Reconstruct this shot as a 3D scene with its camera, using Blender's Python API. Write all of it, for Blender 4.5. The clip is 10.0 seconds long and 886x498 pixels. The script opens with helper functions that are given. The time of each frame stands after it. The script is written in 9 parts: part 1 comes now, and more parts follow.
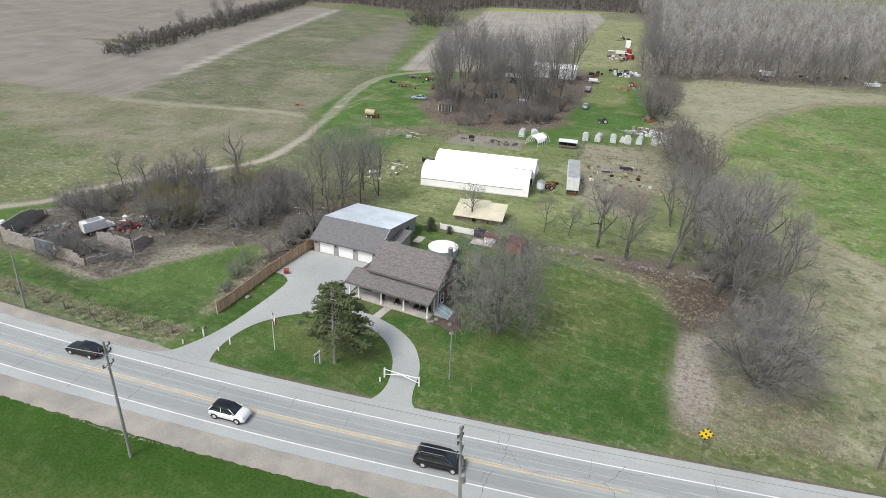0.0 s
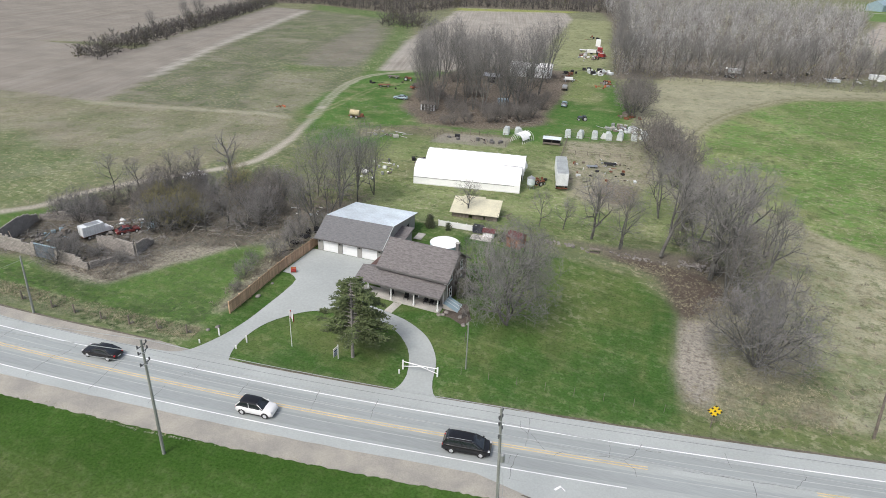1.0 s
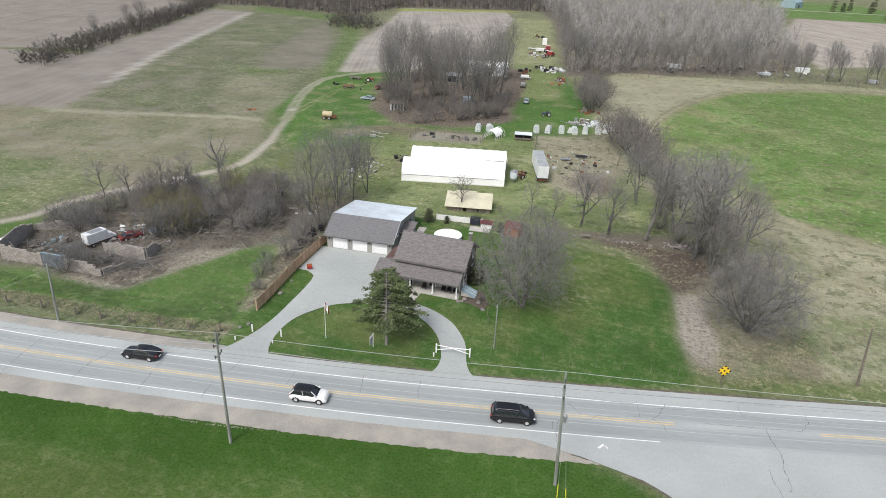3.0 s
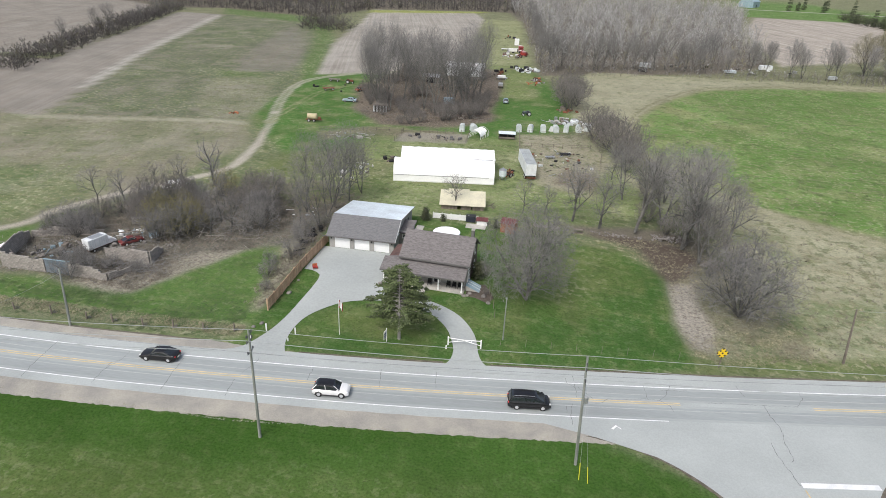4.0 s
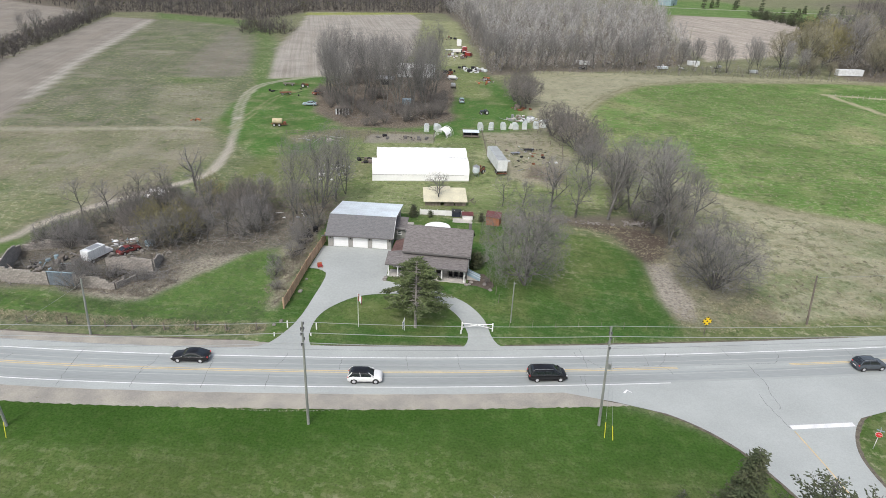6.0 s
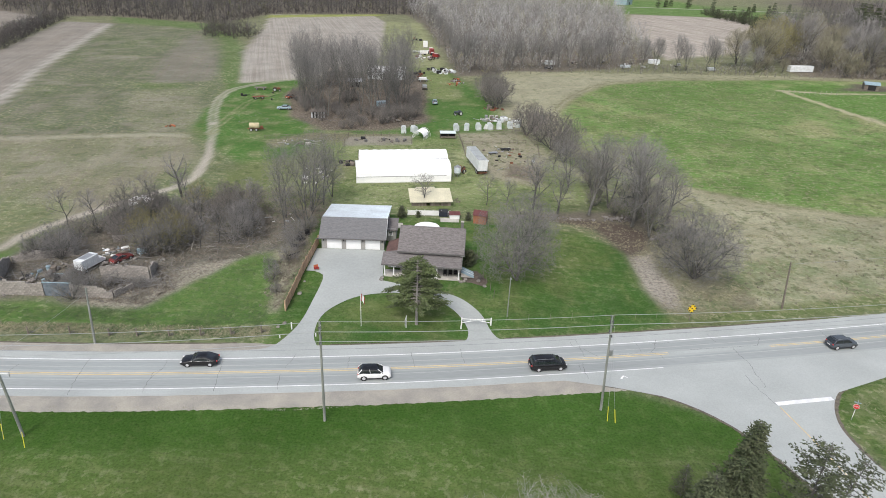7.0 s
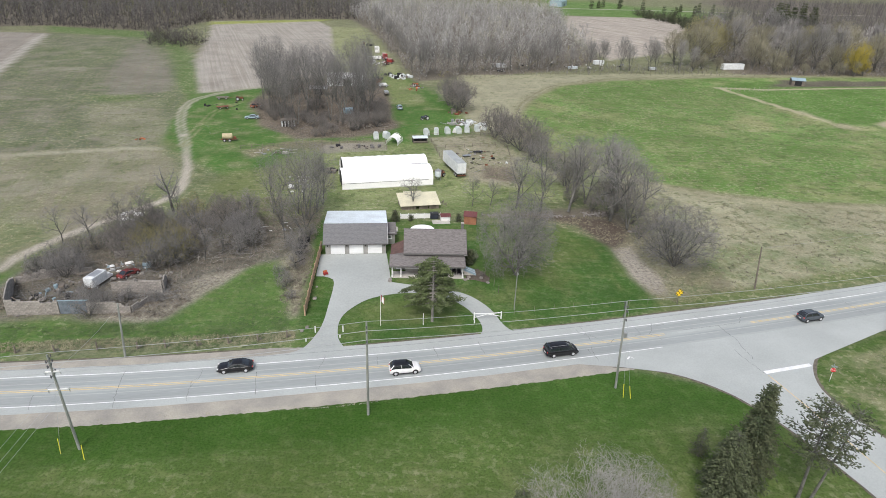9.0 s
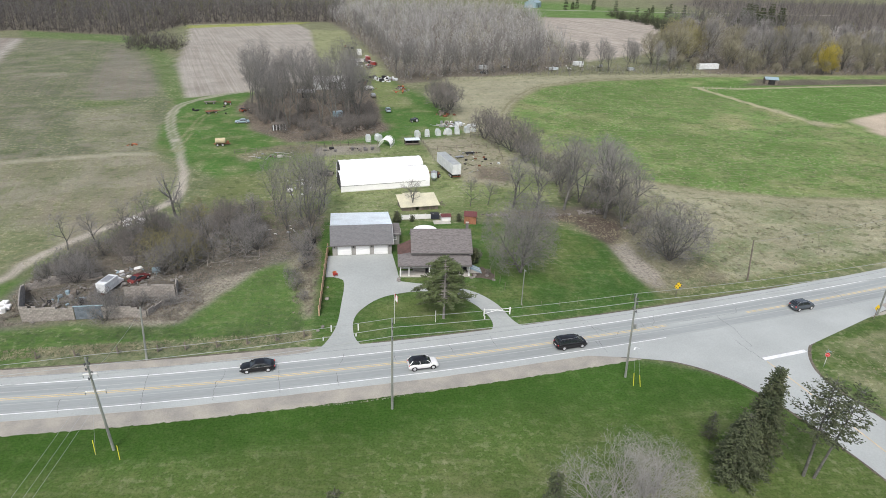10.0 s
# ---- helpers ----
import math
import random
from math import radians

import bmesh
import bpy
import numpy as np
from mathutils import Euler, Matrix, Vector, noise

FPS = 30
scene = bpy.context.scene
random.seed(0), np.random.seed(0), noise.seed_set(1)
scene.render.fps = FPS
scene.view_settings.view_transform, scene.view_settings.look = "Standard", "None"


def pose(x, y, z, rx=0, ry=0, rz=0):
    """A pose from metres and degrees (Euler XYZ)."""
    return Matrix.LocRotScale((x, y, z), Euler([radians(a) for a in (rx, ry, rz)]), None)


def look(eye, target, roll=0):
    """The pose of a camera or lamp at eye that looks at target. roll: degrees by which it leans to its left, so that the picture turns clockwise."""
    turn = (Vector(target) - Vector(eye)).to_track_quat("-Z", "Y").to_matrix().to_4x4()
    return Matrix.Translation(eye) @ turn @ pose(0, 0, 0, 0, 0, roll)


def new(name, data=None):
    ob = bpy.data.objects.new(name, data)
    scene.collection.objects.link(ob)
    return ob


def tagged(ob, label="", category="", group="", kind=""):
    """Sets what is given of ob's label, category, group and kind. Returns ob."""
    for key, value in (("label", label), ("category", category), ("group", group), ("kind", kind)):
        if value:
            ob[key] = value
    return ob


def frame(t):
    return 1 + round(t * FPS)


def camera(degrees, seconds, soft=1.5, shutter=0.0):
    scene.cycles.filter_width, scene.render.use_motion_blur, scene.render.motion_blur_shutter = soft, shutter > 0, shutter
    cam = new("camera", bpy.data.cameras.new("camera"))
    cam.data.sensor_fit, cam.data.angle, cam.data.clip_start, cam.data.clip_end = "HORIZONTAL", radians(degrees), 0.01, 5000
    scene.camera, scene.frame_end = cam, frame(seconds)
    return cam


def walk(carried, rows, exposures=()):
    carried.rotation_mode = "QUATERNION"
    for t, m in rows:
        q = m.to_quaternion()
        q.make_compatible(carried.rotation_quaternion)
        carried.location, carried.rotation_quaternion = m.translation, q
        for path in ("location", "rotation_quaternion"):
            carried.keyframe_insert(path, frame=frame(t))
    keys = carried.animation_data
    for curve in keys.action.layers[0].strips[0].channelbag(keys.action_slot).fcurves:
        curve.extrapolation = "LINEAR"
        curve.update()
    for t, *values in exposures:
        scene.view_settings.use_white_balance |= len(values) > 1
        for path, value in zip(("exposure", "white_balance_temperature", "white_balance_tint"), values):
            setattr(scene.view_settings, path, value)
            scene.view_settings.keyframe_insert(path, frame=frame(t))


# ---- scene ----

cam = camera(70.2, 10.0, soft=0.9)
PATH = [
    (0, (-0.418, -0.437, 47.424), (-1.071, 1.235, 46.54), 2.4),
    (0.5, (-2.628, -2.63, 47.534), (-3.232, -0.939, 46.652), 2.5),
    (1, (-4.808, -4.773, 47.689), (-5.365, -3.066, 46.809), 2.5),
    (1.5, (-7.036, -6.902, 47.875), (-7.548, -5.18, 46.997), 2.6),
    (2, (-9.326, -8.98, 48.029), (-9.794, -7.245, 47.152), 2.6),
    (2.5, (-11.64, -10.995, 48.185), (-12.061, -9.247, 47.309), 2.6),
    (4, (-18.802, -16.84, 48.85), (-19.078, -15.06, 47.982), 2.6),
    (4.5, (-21.191, -18.765, 49.103), (-21.417, -16.976, 48.238), 2.6),
    (5, (-23.673, -20.578, 49.36), (-23.851, -18.782, 48.498), 2.6),
    (5.5, (-26.182, -22.33, 49.651), (-26.309, -20.53, 48.79), 2.6),
    (7, (-33.737, -27.058, 51.041), (-33.693, -25.251, 50.185), 2.4),
    (7.5, (-36.432, -28.351, 51.483), (-36.333, -26.545, 50.631), 2.4),
    (8, (-39.185, -29.621, 52.077), (-39.036, -27.817, 51.226), 2.4),
    (8.5, (-41.996, -30.867, 52.667), (-41.805, -29.066, 51.817), 2.3),
    (9, (-44.839, -32.001, 53.165), (-44.612, -30.203, 52.319), 2.2),
    (9.5, (-47.754, -33.071, 53.616), (-47.491, -31.277, 52.772), 2.2),
    (10, (-50.698, -34.181, 53.959), (-50.396, -32.392, 53.119), 2.1),
]
walk(cam, [(t, look(eye, target, roll)) for t, eye, target, roll in PATH])

# ---------------------------------------------------------------- light
world = bpy.data.worlds.new("overcast_sky")
scene.world = world
world.use_nodes = True
wn = world.node_tree.nodes
sky = wn.new("ShaderNodeTexSky")
sky.sky_type, sky.sun_disc = "NISHITA", False
SUN_ELEVATION, SUN_ROTATION = radians(52), radians(200)
sky.sun_elevation, sky.sun_rotation = SUN_ELEVATION, SUN_ROTATION
sky.air_density, sky.dust_density, sky.ozone_density = 1.0, 4.0, 1.0
bg = wn["Background"]
soften = wn.new("ShaderNodeHueSaturation")
soften.inputs["Saturation"].default_value = 0.68
world.node_tree.links.new(sky.outputs[0], soften.inputs["Color"])
world.node_tree.links.new(soften.outputs[0], bg.inputs[0])
bg.inputs[1].default_value = 0.15
sun_data = bpy.data.lights.new("sun", "SUN")
sun_data.energy, sun_data.angle, sun_data.color = 1.3, radians(14), (0.985, 0.98, 0.965)
sun = new("sun", sun_data)
sun.matrix_world = look((60 * math.sin(SUN_ROTATION), 60 * math.cos(SUN_ROTATION), 60 * math.tan(SUN_ELEVATION)), (0, 0, 0))
scene.view_settings.exposure = 0.3


# ---------------------------------------------------------------- materials
def mat(name, colour, rough=0.8, metal=0.0, vary=0.25, scale=2.0, fine=25.0, bump=0.2, tint=None, spread=0.0, stretch=(1, 1, 1)):
    """A surface with blotches, fine grain and relief. tint: a second colour in the blotches. spread: how far single pieces differ."""
    m = bpy.data.materials.new(name)
    m.use_nodes = True
    nt = m.node_tree
    N, L = nt.nodes, nt.links
    b = N["Principled BSDF"]
    b.inputs["Metallic"].default_value = metal
    co = N.new("ShaderNodeTexCoord")
    mp = N.new("ShaderNodeMapping")
    mp.inputs["Scale"].default_value = stretch
    L.new(co.outputs["Object"], mp.inputs["Vector"])
    n1, n2 = N.new("ShaderNodeTexNoise"), N.new("ShaderNodeTexNoise")
    for n, s, d in ((n1, scale, 5.0), (n2, fine, 3.0)):
        n.inputs["Scale"].default_value, n.inputs["Detail"].default_value = s, d
        L.new(mp.outputs[0], n.inputs["Vector"])
    c2 = tint or [c * (1 - vary) for c in colour]
    c1 = [min(1.0, c * (1 + vary * 0.4)) for c in colour]
    r1 = N.new("ShaderNodeValToRGB")
    r1.color_ramp.elements[0].position, r1.color_ramp.elements[1].position = 0.35, 0.65
    r1.color_ramp.elements[0].color, r1.color_ramp.elements[1].color = (*c2, 1), (*c1, 1)
    L.new(n1.outputs[0], r1.inputs[0])
    hs = N.new("ShaderNodeHueSaturation")
    mr = N.new("ShaderNodeMapRange")
    mr.inputs["From Min"].default_value, mr.inputs["From Max"].default_value = 0.3, 0.7
    mr.inputs["To Min"].default_value, mr.inputs["To Max"].default_value = 1 - vary * 0.8, 1 + vary * 0.5
    L.new(n2.outputs[0], mr.inputs["Value"])
    value = mr.outputs[0]
    if spread:
        oi = N.new("ShaderNodeObjectInfo")
        m2 = N.new("ShaderNodeMapRange")
        m2.inputs["To Min"].default_value, m2.inputs["To Max"].default_value = 1 - spread, 1 + spread
        L.new(oi.outputs["Random"], m2.inputs["Value"])
        mu = N.new("ShaderNodeMath")
        mu.operation = "MULTIPLY"
        L.new(value, mu.inputs[0]), L.new(m2.outputs[0], mu.inputs[1])
        value = mu.outputs[0]
    L.new(value, hs.inputs["Value"])
    L.new(r1.outputs[0], hs.inputs["Color"])
    L.new(hs.outputs[0], b.inputs["Base Color"])
    m3 = N.new("ShaderNodeMapRange")
    m3.inputs["To Min"].default_value, m3.inputs["To Max"].default_value = max(0.03, rough - 0.12), min(1.0, rough + 0.12)
    L.new(n1.outputs[0], m3.inputs["Value"])
    L.new(m3.outputs[0], b.inputs["Roughness"])
    if bump:
        bp = N.new("ShaderNodeBump")
        bp.inputs["Strength"].default_value, bp.inputs["Distance"].default_value = bump, 0.03
        L.new(n2.outputs[0], bp.inputs["Height"])
        L.new(bp.outputs[0], b.inputs["Normal"])
    return m


def glass(name, colour=(0.02, 0.025, 0.03)):
    m = mat(name, colour, 0.06, 0.0, 0.1, 1.0, 4.0, 0.0)
    m.node_tree.nodes["Principled BSDF"].inputs["Specular IOR Level"].default_value = 0.8
    return m


ASPHALT = mat("asphalt", (0.408, 0.432, 0.420), 0.9, 0, 0.10, 0.12, 6.0, 0.12)
LANE = mat("worn_lane_asphalt", (0.318, 0.342, 0.337), 0.9, 0, 0.10, 0.2, 8.0, 0.12, stretch=(0.1, 1, 1))
LANE_EDGE = mat("half_worn_asphalt", (0.365, 0.388, 0.380), 0.9, 0, 0.10, 0.2, 8.0, 0.12, stretch=(0.1, 1, 1))
DRIVE = mat("driveway_asphalt", (0.385, 0.408, 0.395), 0.9, 0, 0.10, 0.12, 3.0, 0.10)
GRAVEL = mat("gravel_shoulder", (0.365, 0.340, 0.290), 0.95, 0, 0.2, 0.35, 9.0, 0.4, tint=(0.29, 0.275, 0.245))
LINE_WHITE = mat("white_road_paint", (0.82, 0.83, 0.83), 0.7, 0, 0.14, 0.8, 12.0, 0.1)
LINE_YELLOW = mat("faded_yellow_paint", (0.70, 0.54, 0.26), 0.75, 0, 0.22, 0.7, 10.0, 0.1)
CRACK = mat("dark_crack", (0.115, 0.118, 0.118), 0.95, 0, 0.3, 2.0, 20.0, 0.2)
TAR = mat("sealed_joint", (0.15, 0.15, 0.16), 0.9, 0, 0.2, 2.0, 20.0, 0.1)
SHINGLE = mat("grey_brown_shingle", (0.195, 0.182, 0.178), 0.92, 0, 0.28, 2.4, 9.0, 0.4, tint=(0.138, 0.125, 0.123), stretch=(0.8, 2.2, 2.2))
SHINGLE_GREY = mat("slate_grey_shingle", (0.180, 0.180, 0.184), 0.92, 0, 0.18, 2.6, 10.0, 0.4, tint=(0.142, 0.142, 0.145), stretch=(0.8, 2.2, 2.2))
SHINGLE_RED = mat("reddish_shingle", (0.13, 0.075, 0.065), 0.92, 0, 0.3, 0.9, 7.0, 0.5)
METAL_ROOF = mat("pale_metal_roof", (0.76, 0.83, 0.87), 0.5, 0.1, 0.16, 0.25, 3.0, 0.05)
SIDING = mat("grey_siding", (0.33, 0.325, 0.305), 0.8, 0, 0.15, 0.6, 14.0, 0.2)
BRICK = mat("brown_grey_brick", (0.16, 0.125, 0.105), 0.9, 0, 0.35, 1.0, 16.0, 0.4)
WHITE = mat("white_paint", (0.80, 0.80, 0.79), 0.55, 0, 0.06, 0.7, 9.0, 0.05)
DOOR_WHITE = mat("white_door_panel", (0.82, 0.83, 0.83), 0.5, 0, 0.05, 0.7, 9.0, 0.05)
TENT_WHITE = mat("white_tarpaulin", (0.93, 0.93, 0.92), 0.6, 0, 0.05, 0.4, 3.0, 0.25)
# near-black: stands in for shade inside openings, also for dark chairs and scrap
DARK = mat("dark_void", (0.02, 0.02, 0.022), 0.9, 0, 0.3, 1.0, 10.0, 0.1)
GLASS = glass("window_glass")
TRIM_GREY = mat("grey_trim", (0.14, 0.135, 0.13), 0.7, 0, 0.15, 1.0, 12.0, 0.1)
CONCRETE = mat("pale_concrete", (0.48, 0.46, 0.42), 0.9, 0, 0.2, 0.8, 8.0, 0.2)
BLOCK = mat("old_concrete_block", (0.27, 0.25, 0.228), 0.95, 0, 0.3, 0.6, 6.0, 0.5)
FENCE = mat("cedar_board", (0.56, 0.385, 0.255), 0.85, 0, 0.25, 1.5, 12.0, 0.3, spread=0.22, stretch=(4, 4, 0.6))
OLD_WOOD = mat("weathered_wood", (0.21, 0.18, 0.15), 0.9, 0, 0.3, 1.0, 12.0, 0.4, spread=0.2)
POLE_WOOD = mat("utility_pole_wood", (0.27, 0.285, 0.258), 0.9, 0, 0.3, 1.0, 14.0, 0.3, stretch=(3, 3, 0.4))
CREAM_ROOF = mat("cream_metal_roof", (0.68, 0.64, 0.47), 0.6, 0.1, 0.12, 0.5, 4.0, 0.1)
BARK = mat("grey_bark", (0.128, 0.124, 0.114), 0.95, 0, 0.4, 0.8, 9.0, 0.4)
BARK_MID = mat("lichened_bark", (0.155, 0.152, 0.138), 0.95, 0, 0.4, 0.8, 9.0, 0.3)
TWIG = mat("grey_brown_twigs", (0.242, 0.233, 0.222), 0.95, 0, 0.3, 0.3, 4.0, 0.0)
TWIG_BROWN = mat("brown_thicket_twigs", (0.228, 0.210, 0.192), 0.95, 0, 0.35, 0.3, 4.0, 0.0)
TWIG_GREY = mat("dark_grey_twigs", (0.222, 0.214, 0.206), 0.95, 0, 0.3, 0.3, 4.0, 0.0)
TWIG_OLIVE = mat("olive_budding_twigs", (0.28, 0.262, 0.185), 0.95, 0, 0.3, 0.3, 4.0, 0.0)
TWIG_PALE = mat("pale_grey_twigs", (0.30, 0.287, 0.275), 0.95, 0, 0.3, 0.3, 4.0, 0.0)


def twig_mass(name, dark, pale, stem, odd):
    """Bark of a crowd of leafless trees: each tree has its own tone from dark to pale, a few are odd, and stems are darker than twigs."""
    m = bpy.data.materials.new(name)
    m.use_nodes = True
    N, L = m.node_tree.nodes, m.node_tree.links
    b = N["Principled BSDF"]
    b.inputs["Roughness"].default_value = 0.95
    b.inputs["Specular IOR Level"].default_value = 0.15
    tone, sep = N.new("ShaderNodeVertexColor"), N.new("ShaderNodeSeparateColor")
    tone.layer_name = "tone"
    L.new(tone.outputs[0], sep.inputs[0])

    def blend(f, a, c):
        r = N.new("ShaderNodeMix")
        r.data_type = "RGBA"
        L.new(f, r.inputs[0])
        for sock, v in ((r.inputs[6], a), (r.inputs[7], c)):
            if isinstance(v, tuple):
                sock.default_value = (*v, 1)
            else:
                L.new(v, sock)
        return r.outputs[2]
    step = N.new("ShaderNodeMapRange")
    step.inputs["From Min"].default_value, step.inputs["From Max"].default_value = 0.80, 0.95
    L.new(sep.outputs[2], step.inputs["Value"])
    c = blend(sep.outputs[0], dark, pale)
    c = blend(step.outputs[0], c, odd)
    c = blend(sep.outputs[1], c, stem)
    geo, hs, mr = N.new("ShaderNodeNewGeometry"), N.new("ShaderNodeHueSaturation"), N.new("ShaderNodeMapRange")
    mr.inputs["To Min"].default_value, mr.inputs["To Max"].default_value = 0.7, 1.3
    L.new(geo.outputs["Random Per Island"], mr.inputs["Value"])
    L.new(mr.outputs[0], hs.inputs["Value"])
    L.new(c, hs.inputs["Color"])
    L.new(hs.outputs[0], b.inputs["Base Color"])
    return m


WOODS = twig_mass("far_wood_branches", (0.28, 0.275, 0.262), (0.53, 0.52, 0.50), (0.17, 0.16, 0.148), (0.40, 0.385, 0.30))
WOODS_DARK = twig_mass("dark_wood_branches", (0.115, 0.109, 0.105), (0.205, 0.196, 0.188), (0.085, 0.078, 0.074), (0.16, 0.16, 0.085))
WOODS_MIXED = twig_mass("mixed_budding_branches", (0.27, 0.25, 0.215), (0.47, 0.455, 0.44), (0.17, 0.155, 0.14), (0.36, 0.33, 0.15))
HEDGE_MASS = twig_mass("dark_hedge_branches", (0.095, 0.088, 0.082), (0.16, 0.15, 0.14), (0.065, 0.059, 0.054), (0.13, 0.125, 0.08))
FAR_GREEN = twig_mass("far_evergreen_hedge", (0.05, 0.065, 0.04), (0.12, 0.125, 0.08), (0.06, 0.055, 0.05), (0.08, 0.10, 0.05))

BUD_DULL = mat("dull_olive_buds", (0.28, 0.257, 0.128), 0.9, 0, 0.3, 0.3, 5.0, 0.0)
BUD = mat("yellow_green_buds", (0.40, 0.33, 0.06), 0.9, 0, 0.3, 0.5, 5.0, 0.0)
NEEDLE = mat("dark_spruce_needles", (0.056, 0.075, 0.036), 0.85, 0, 0.45, 0.6, 6.0, 0.2, tint=(0.085, 0.095, 0.046))
PINE = mat("pine_needles", (0.092, 0.112, 0.056), 0.85, 0, 0.4, 0.8, 6.0, 0.2)
RED = mat("faded_red_paint", (0.34, 0.035, 0.03), 0.5, 0, 0.25, 1.0, 8.0, 0.1)
DULL_RED = mat("dull_red_paint", (0.16, 0.028, 0.026), 0.6, 0, 0.3, 1.0, 8.0, 0.1)
OFF_WHITE = mat("grimy_white_paint", (0.70, 0.725, 0.73), 0.6, 0, 0.14, 0.8, 6.0, 0.08)
RUST = mat("rust", (0.22, 0.085, 0.045), 0.9, 0, 0.4, 1.5, 9.0, 0.3)
BLUE_GREY = mat("faded_blue_paint", (0.28, 0.38, 0.43), 0.45, 0, 0.15, 1.0, 8.0, 0.05)
BLACK_PAINT = mat("black_car_paint", (0.012, 0.012, 0.014), 0.15, 0, 0.1, 1.0, 8.0, 0.0)
GREY_PAINT = mat("slate_grey_car_paint", (0.10, 0.115, 0.13), 0.2, 0.3, 0.1, 1.0, 8.0, 0.0)
WHITE_PAINT = mat("white_car_paint", (0.78, 0.78, 0.77), 0.2, 0, 0.04, 1.0, 8.0, 0.0)
RUBBER = mat("tyre_rubber", (0.02, 0.02, 0.02), 0.9, 0, 0.2, 2.0, 20.0, 0.1)
ALLOY = mat("alloy_rim", (0.62, 0.62, 0.63), 0.4, 0.4, 0.1, 2.0, 20.0, 0.0)
STEEL = mat("galvanised_steel", (0.42, 0.43, 0.44), 0.45, 0.6, 0.15, 1.0, 9.0, 0.05)
YELLOW = mat("yellow_sign_sheet", (0.80, 0.55, 0.02), 0.5, 0, 0.08, 1.0, 9.0, 0.0)
YELLOW_TUBE = mat("yellow_guard_tube", (0.72, 0.68, 0.05), 0.5, 0, 0.08, 1.0, 9.0, 0.0)
SIGN_BLACK = mat("black_sign_ink", (0.02, 0.02, 0.02), 0.6, 0, 0.1, 1.0, 9.0, 0.0)
SIGN_RED = mat("stop_sign_red", (0.55, 0.03, 0.03), 0.45, 0, 0.08, 1.0, 9.0, 0.0)
BLUE_INK = mat("navy_sign_ink", (0.03, 0.06, 0.16), 0.5, 0, 0.1, 1.0, 9.0, 0.0)
WIRE = mat("pale_wire", (0.42, 0.44, 0.44), 0.6, 0.2, 0.05, 1.0, 5.0, 0.0)
TERRACOTTA = mat("red_brown_boards", (0.34, 0.15, 0.085), 0.85, 0, 0.25, 1.0, 9.0, 0.2)
MAROON = mat("maroon_metal_roof", (0.15, 0.05, 0.05), 0.6, 0.1, 0.2, 0.8, 6.0, 0.1)
ORANGE = mat("faded_orange_paint", (0.50, 0.16, 0.07), 0.6, 0, 0.25, 1.0, 8.0, 0.1)
TAN = mat("tan_canvas", (0.55, 0.47, 0.30), 0.8, 0, 0.2, 1.0, 8.0, 0.1)
STONE = mat("field_stone", (0.25, 0.23, 0.21), 0.9, 0, 0.3, 1.0, 6.0, 0.4, spread=0.25)
MULCH = mat("dark_bed_soil", (0.10, 0.08, 0.065), 0.95, 0, 0.4, 1.0, 8.0, 0.5)


# ---------------------------------------------------------------- ground heights and helpers
def smooth(a, b, v):
    t = np.clip((v - a) / (b - a), 0, 1)
    return t * t * (3 - 2 * t)


def height(x, y):
    """The yard round the house lies a little above the road."""
    return 0.8 * smooth(-64, -54, x) * (1 - smooth(-22, 0, x)) * smooth(56, 70, y) * (1 - smooth(94, 112, y))


def gz(x, y):
    return float(height(np.float64(x), np.float64(y)))


def spline(points, step=1.0):
    """A smooth line through a few control points, sampled about every step metres."""
    p = np.array(points, float)
    p = np.vstack([2 * p[0] - p[1], p, 2 * p[-1] - p[-2]])
    out = []
    for i in range(1, len(p) - 2):
        n = max(2, int(np.linalg.norm(p[i + 1] - p[i]) / step))
        for k in range(n):
            t = k / n
            a, b, c, d = p[i - 1], p[i], p[i + 1], p[i + 2]
            out.append(0.5 * (2 * b + (c - a) * t + (2 * a - 5 * b + 4 * c - d) * t ** 2 + (3 * b - a - 3 * c + d) * t ** 3))
    out.append(p[-2])
    return np.array(out)


def inside(poly, X, Y):
    """Distance-like mask: signed distance to a closed outline, positive inside."""
    poly = np.array(poly, float)
    d2 = np.full(X.shape, 1e18)
    ins = np.zeros(X.shape, bool)
    for (x1, y1), (x2, y2) in zip(poly, np.roll(poly, -1, 0)):
        dx, dy = x2 - x1, y2 - y1
        t = np.clip(((X - x1) * dx + (Y - y1) * dy) / (dx * dx + dy * dy + 1e-12), 0, 1)
        d2 = np.minimum(d2, (X - x1 - t * dx) ** 2 + (Y - y1 - t * dy) ** 2)
        c = ((y1 > Y) != (y2 > Y)) & (X < dx * (Y - y1) / (dy + 1e-12) + x1)
        ins ^= c
    return np.where(ins, 1, -1) * np.sqrt(d2)


def along(line, X, Y):
    """Distance to an open line."""
    d2 = np.full(X.shape, 1e18)
    for (x1, y1), (x2, y2) in zip(line[:-1], line[1:]):
        dx, dy = x2 - x1, y2 - y1
        t = np.clip(((X - x1) * dx + (Y - y1) * dy) / (dx * dx + dy * dy + 1e-12), 0, 1)
        d2 = np.minimum(d2, (X - x1 - t * dx) ** 2 + (Y - y1 - t * dy) ** 2)
    return np.sqrt(d2)


def mesh_of(name, verts, faces, material):
    me = bpy.data.meshes.new(name)
    me.from_pydata([tuple(map(float, v)) for v in verts], [], [tuple(f) for f in faces])
    me.materials.append(material)
    me.update()
    return me


def smoothed(me):
    me.polygons.foreach_set("use_smooth", [True] * len(me.polygons))
    return me


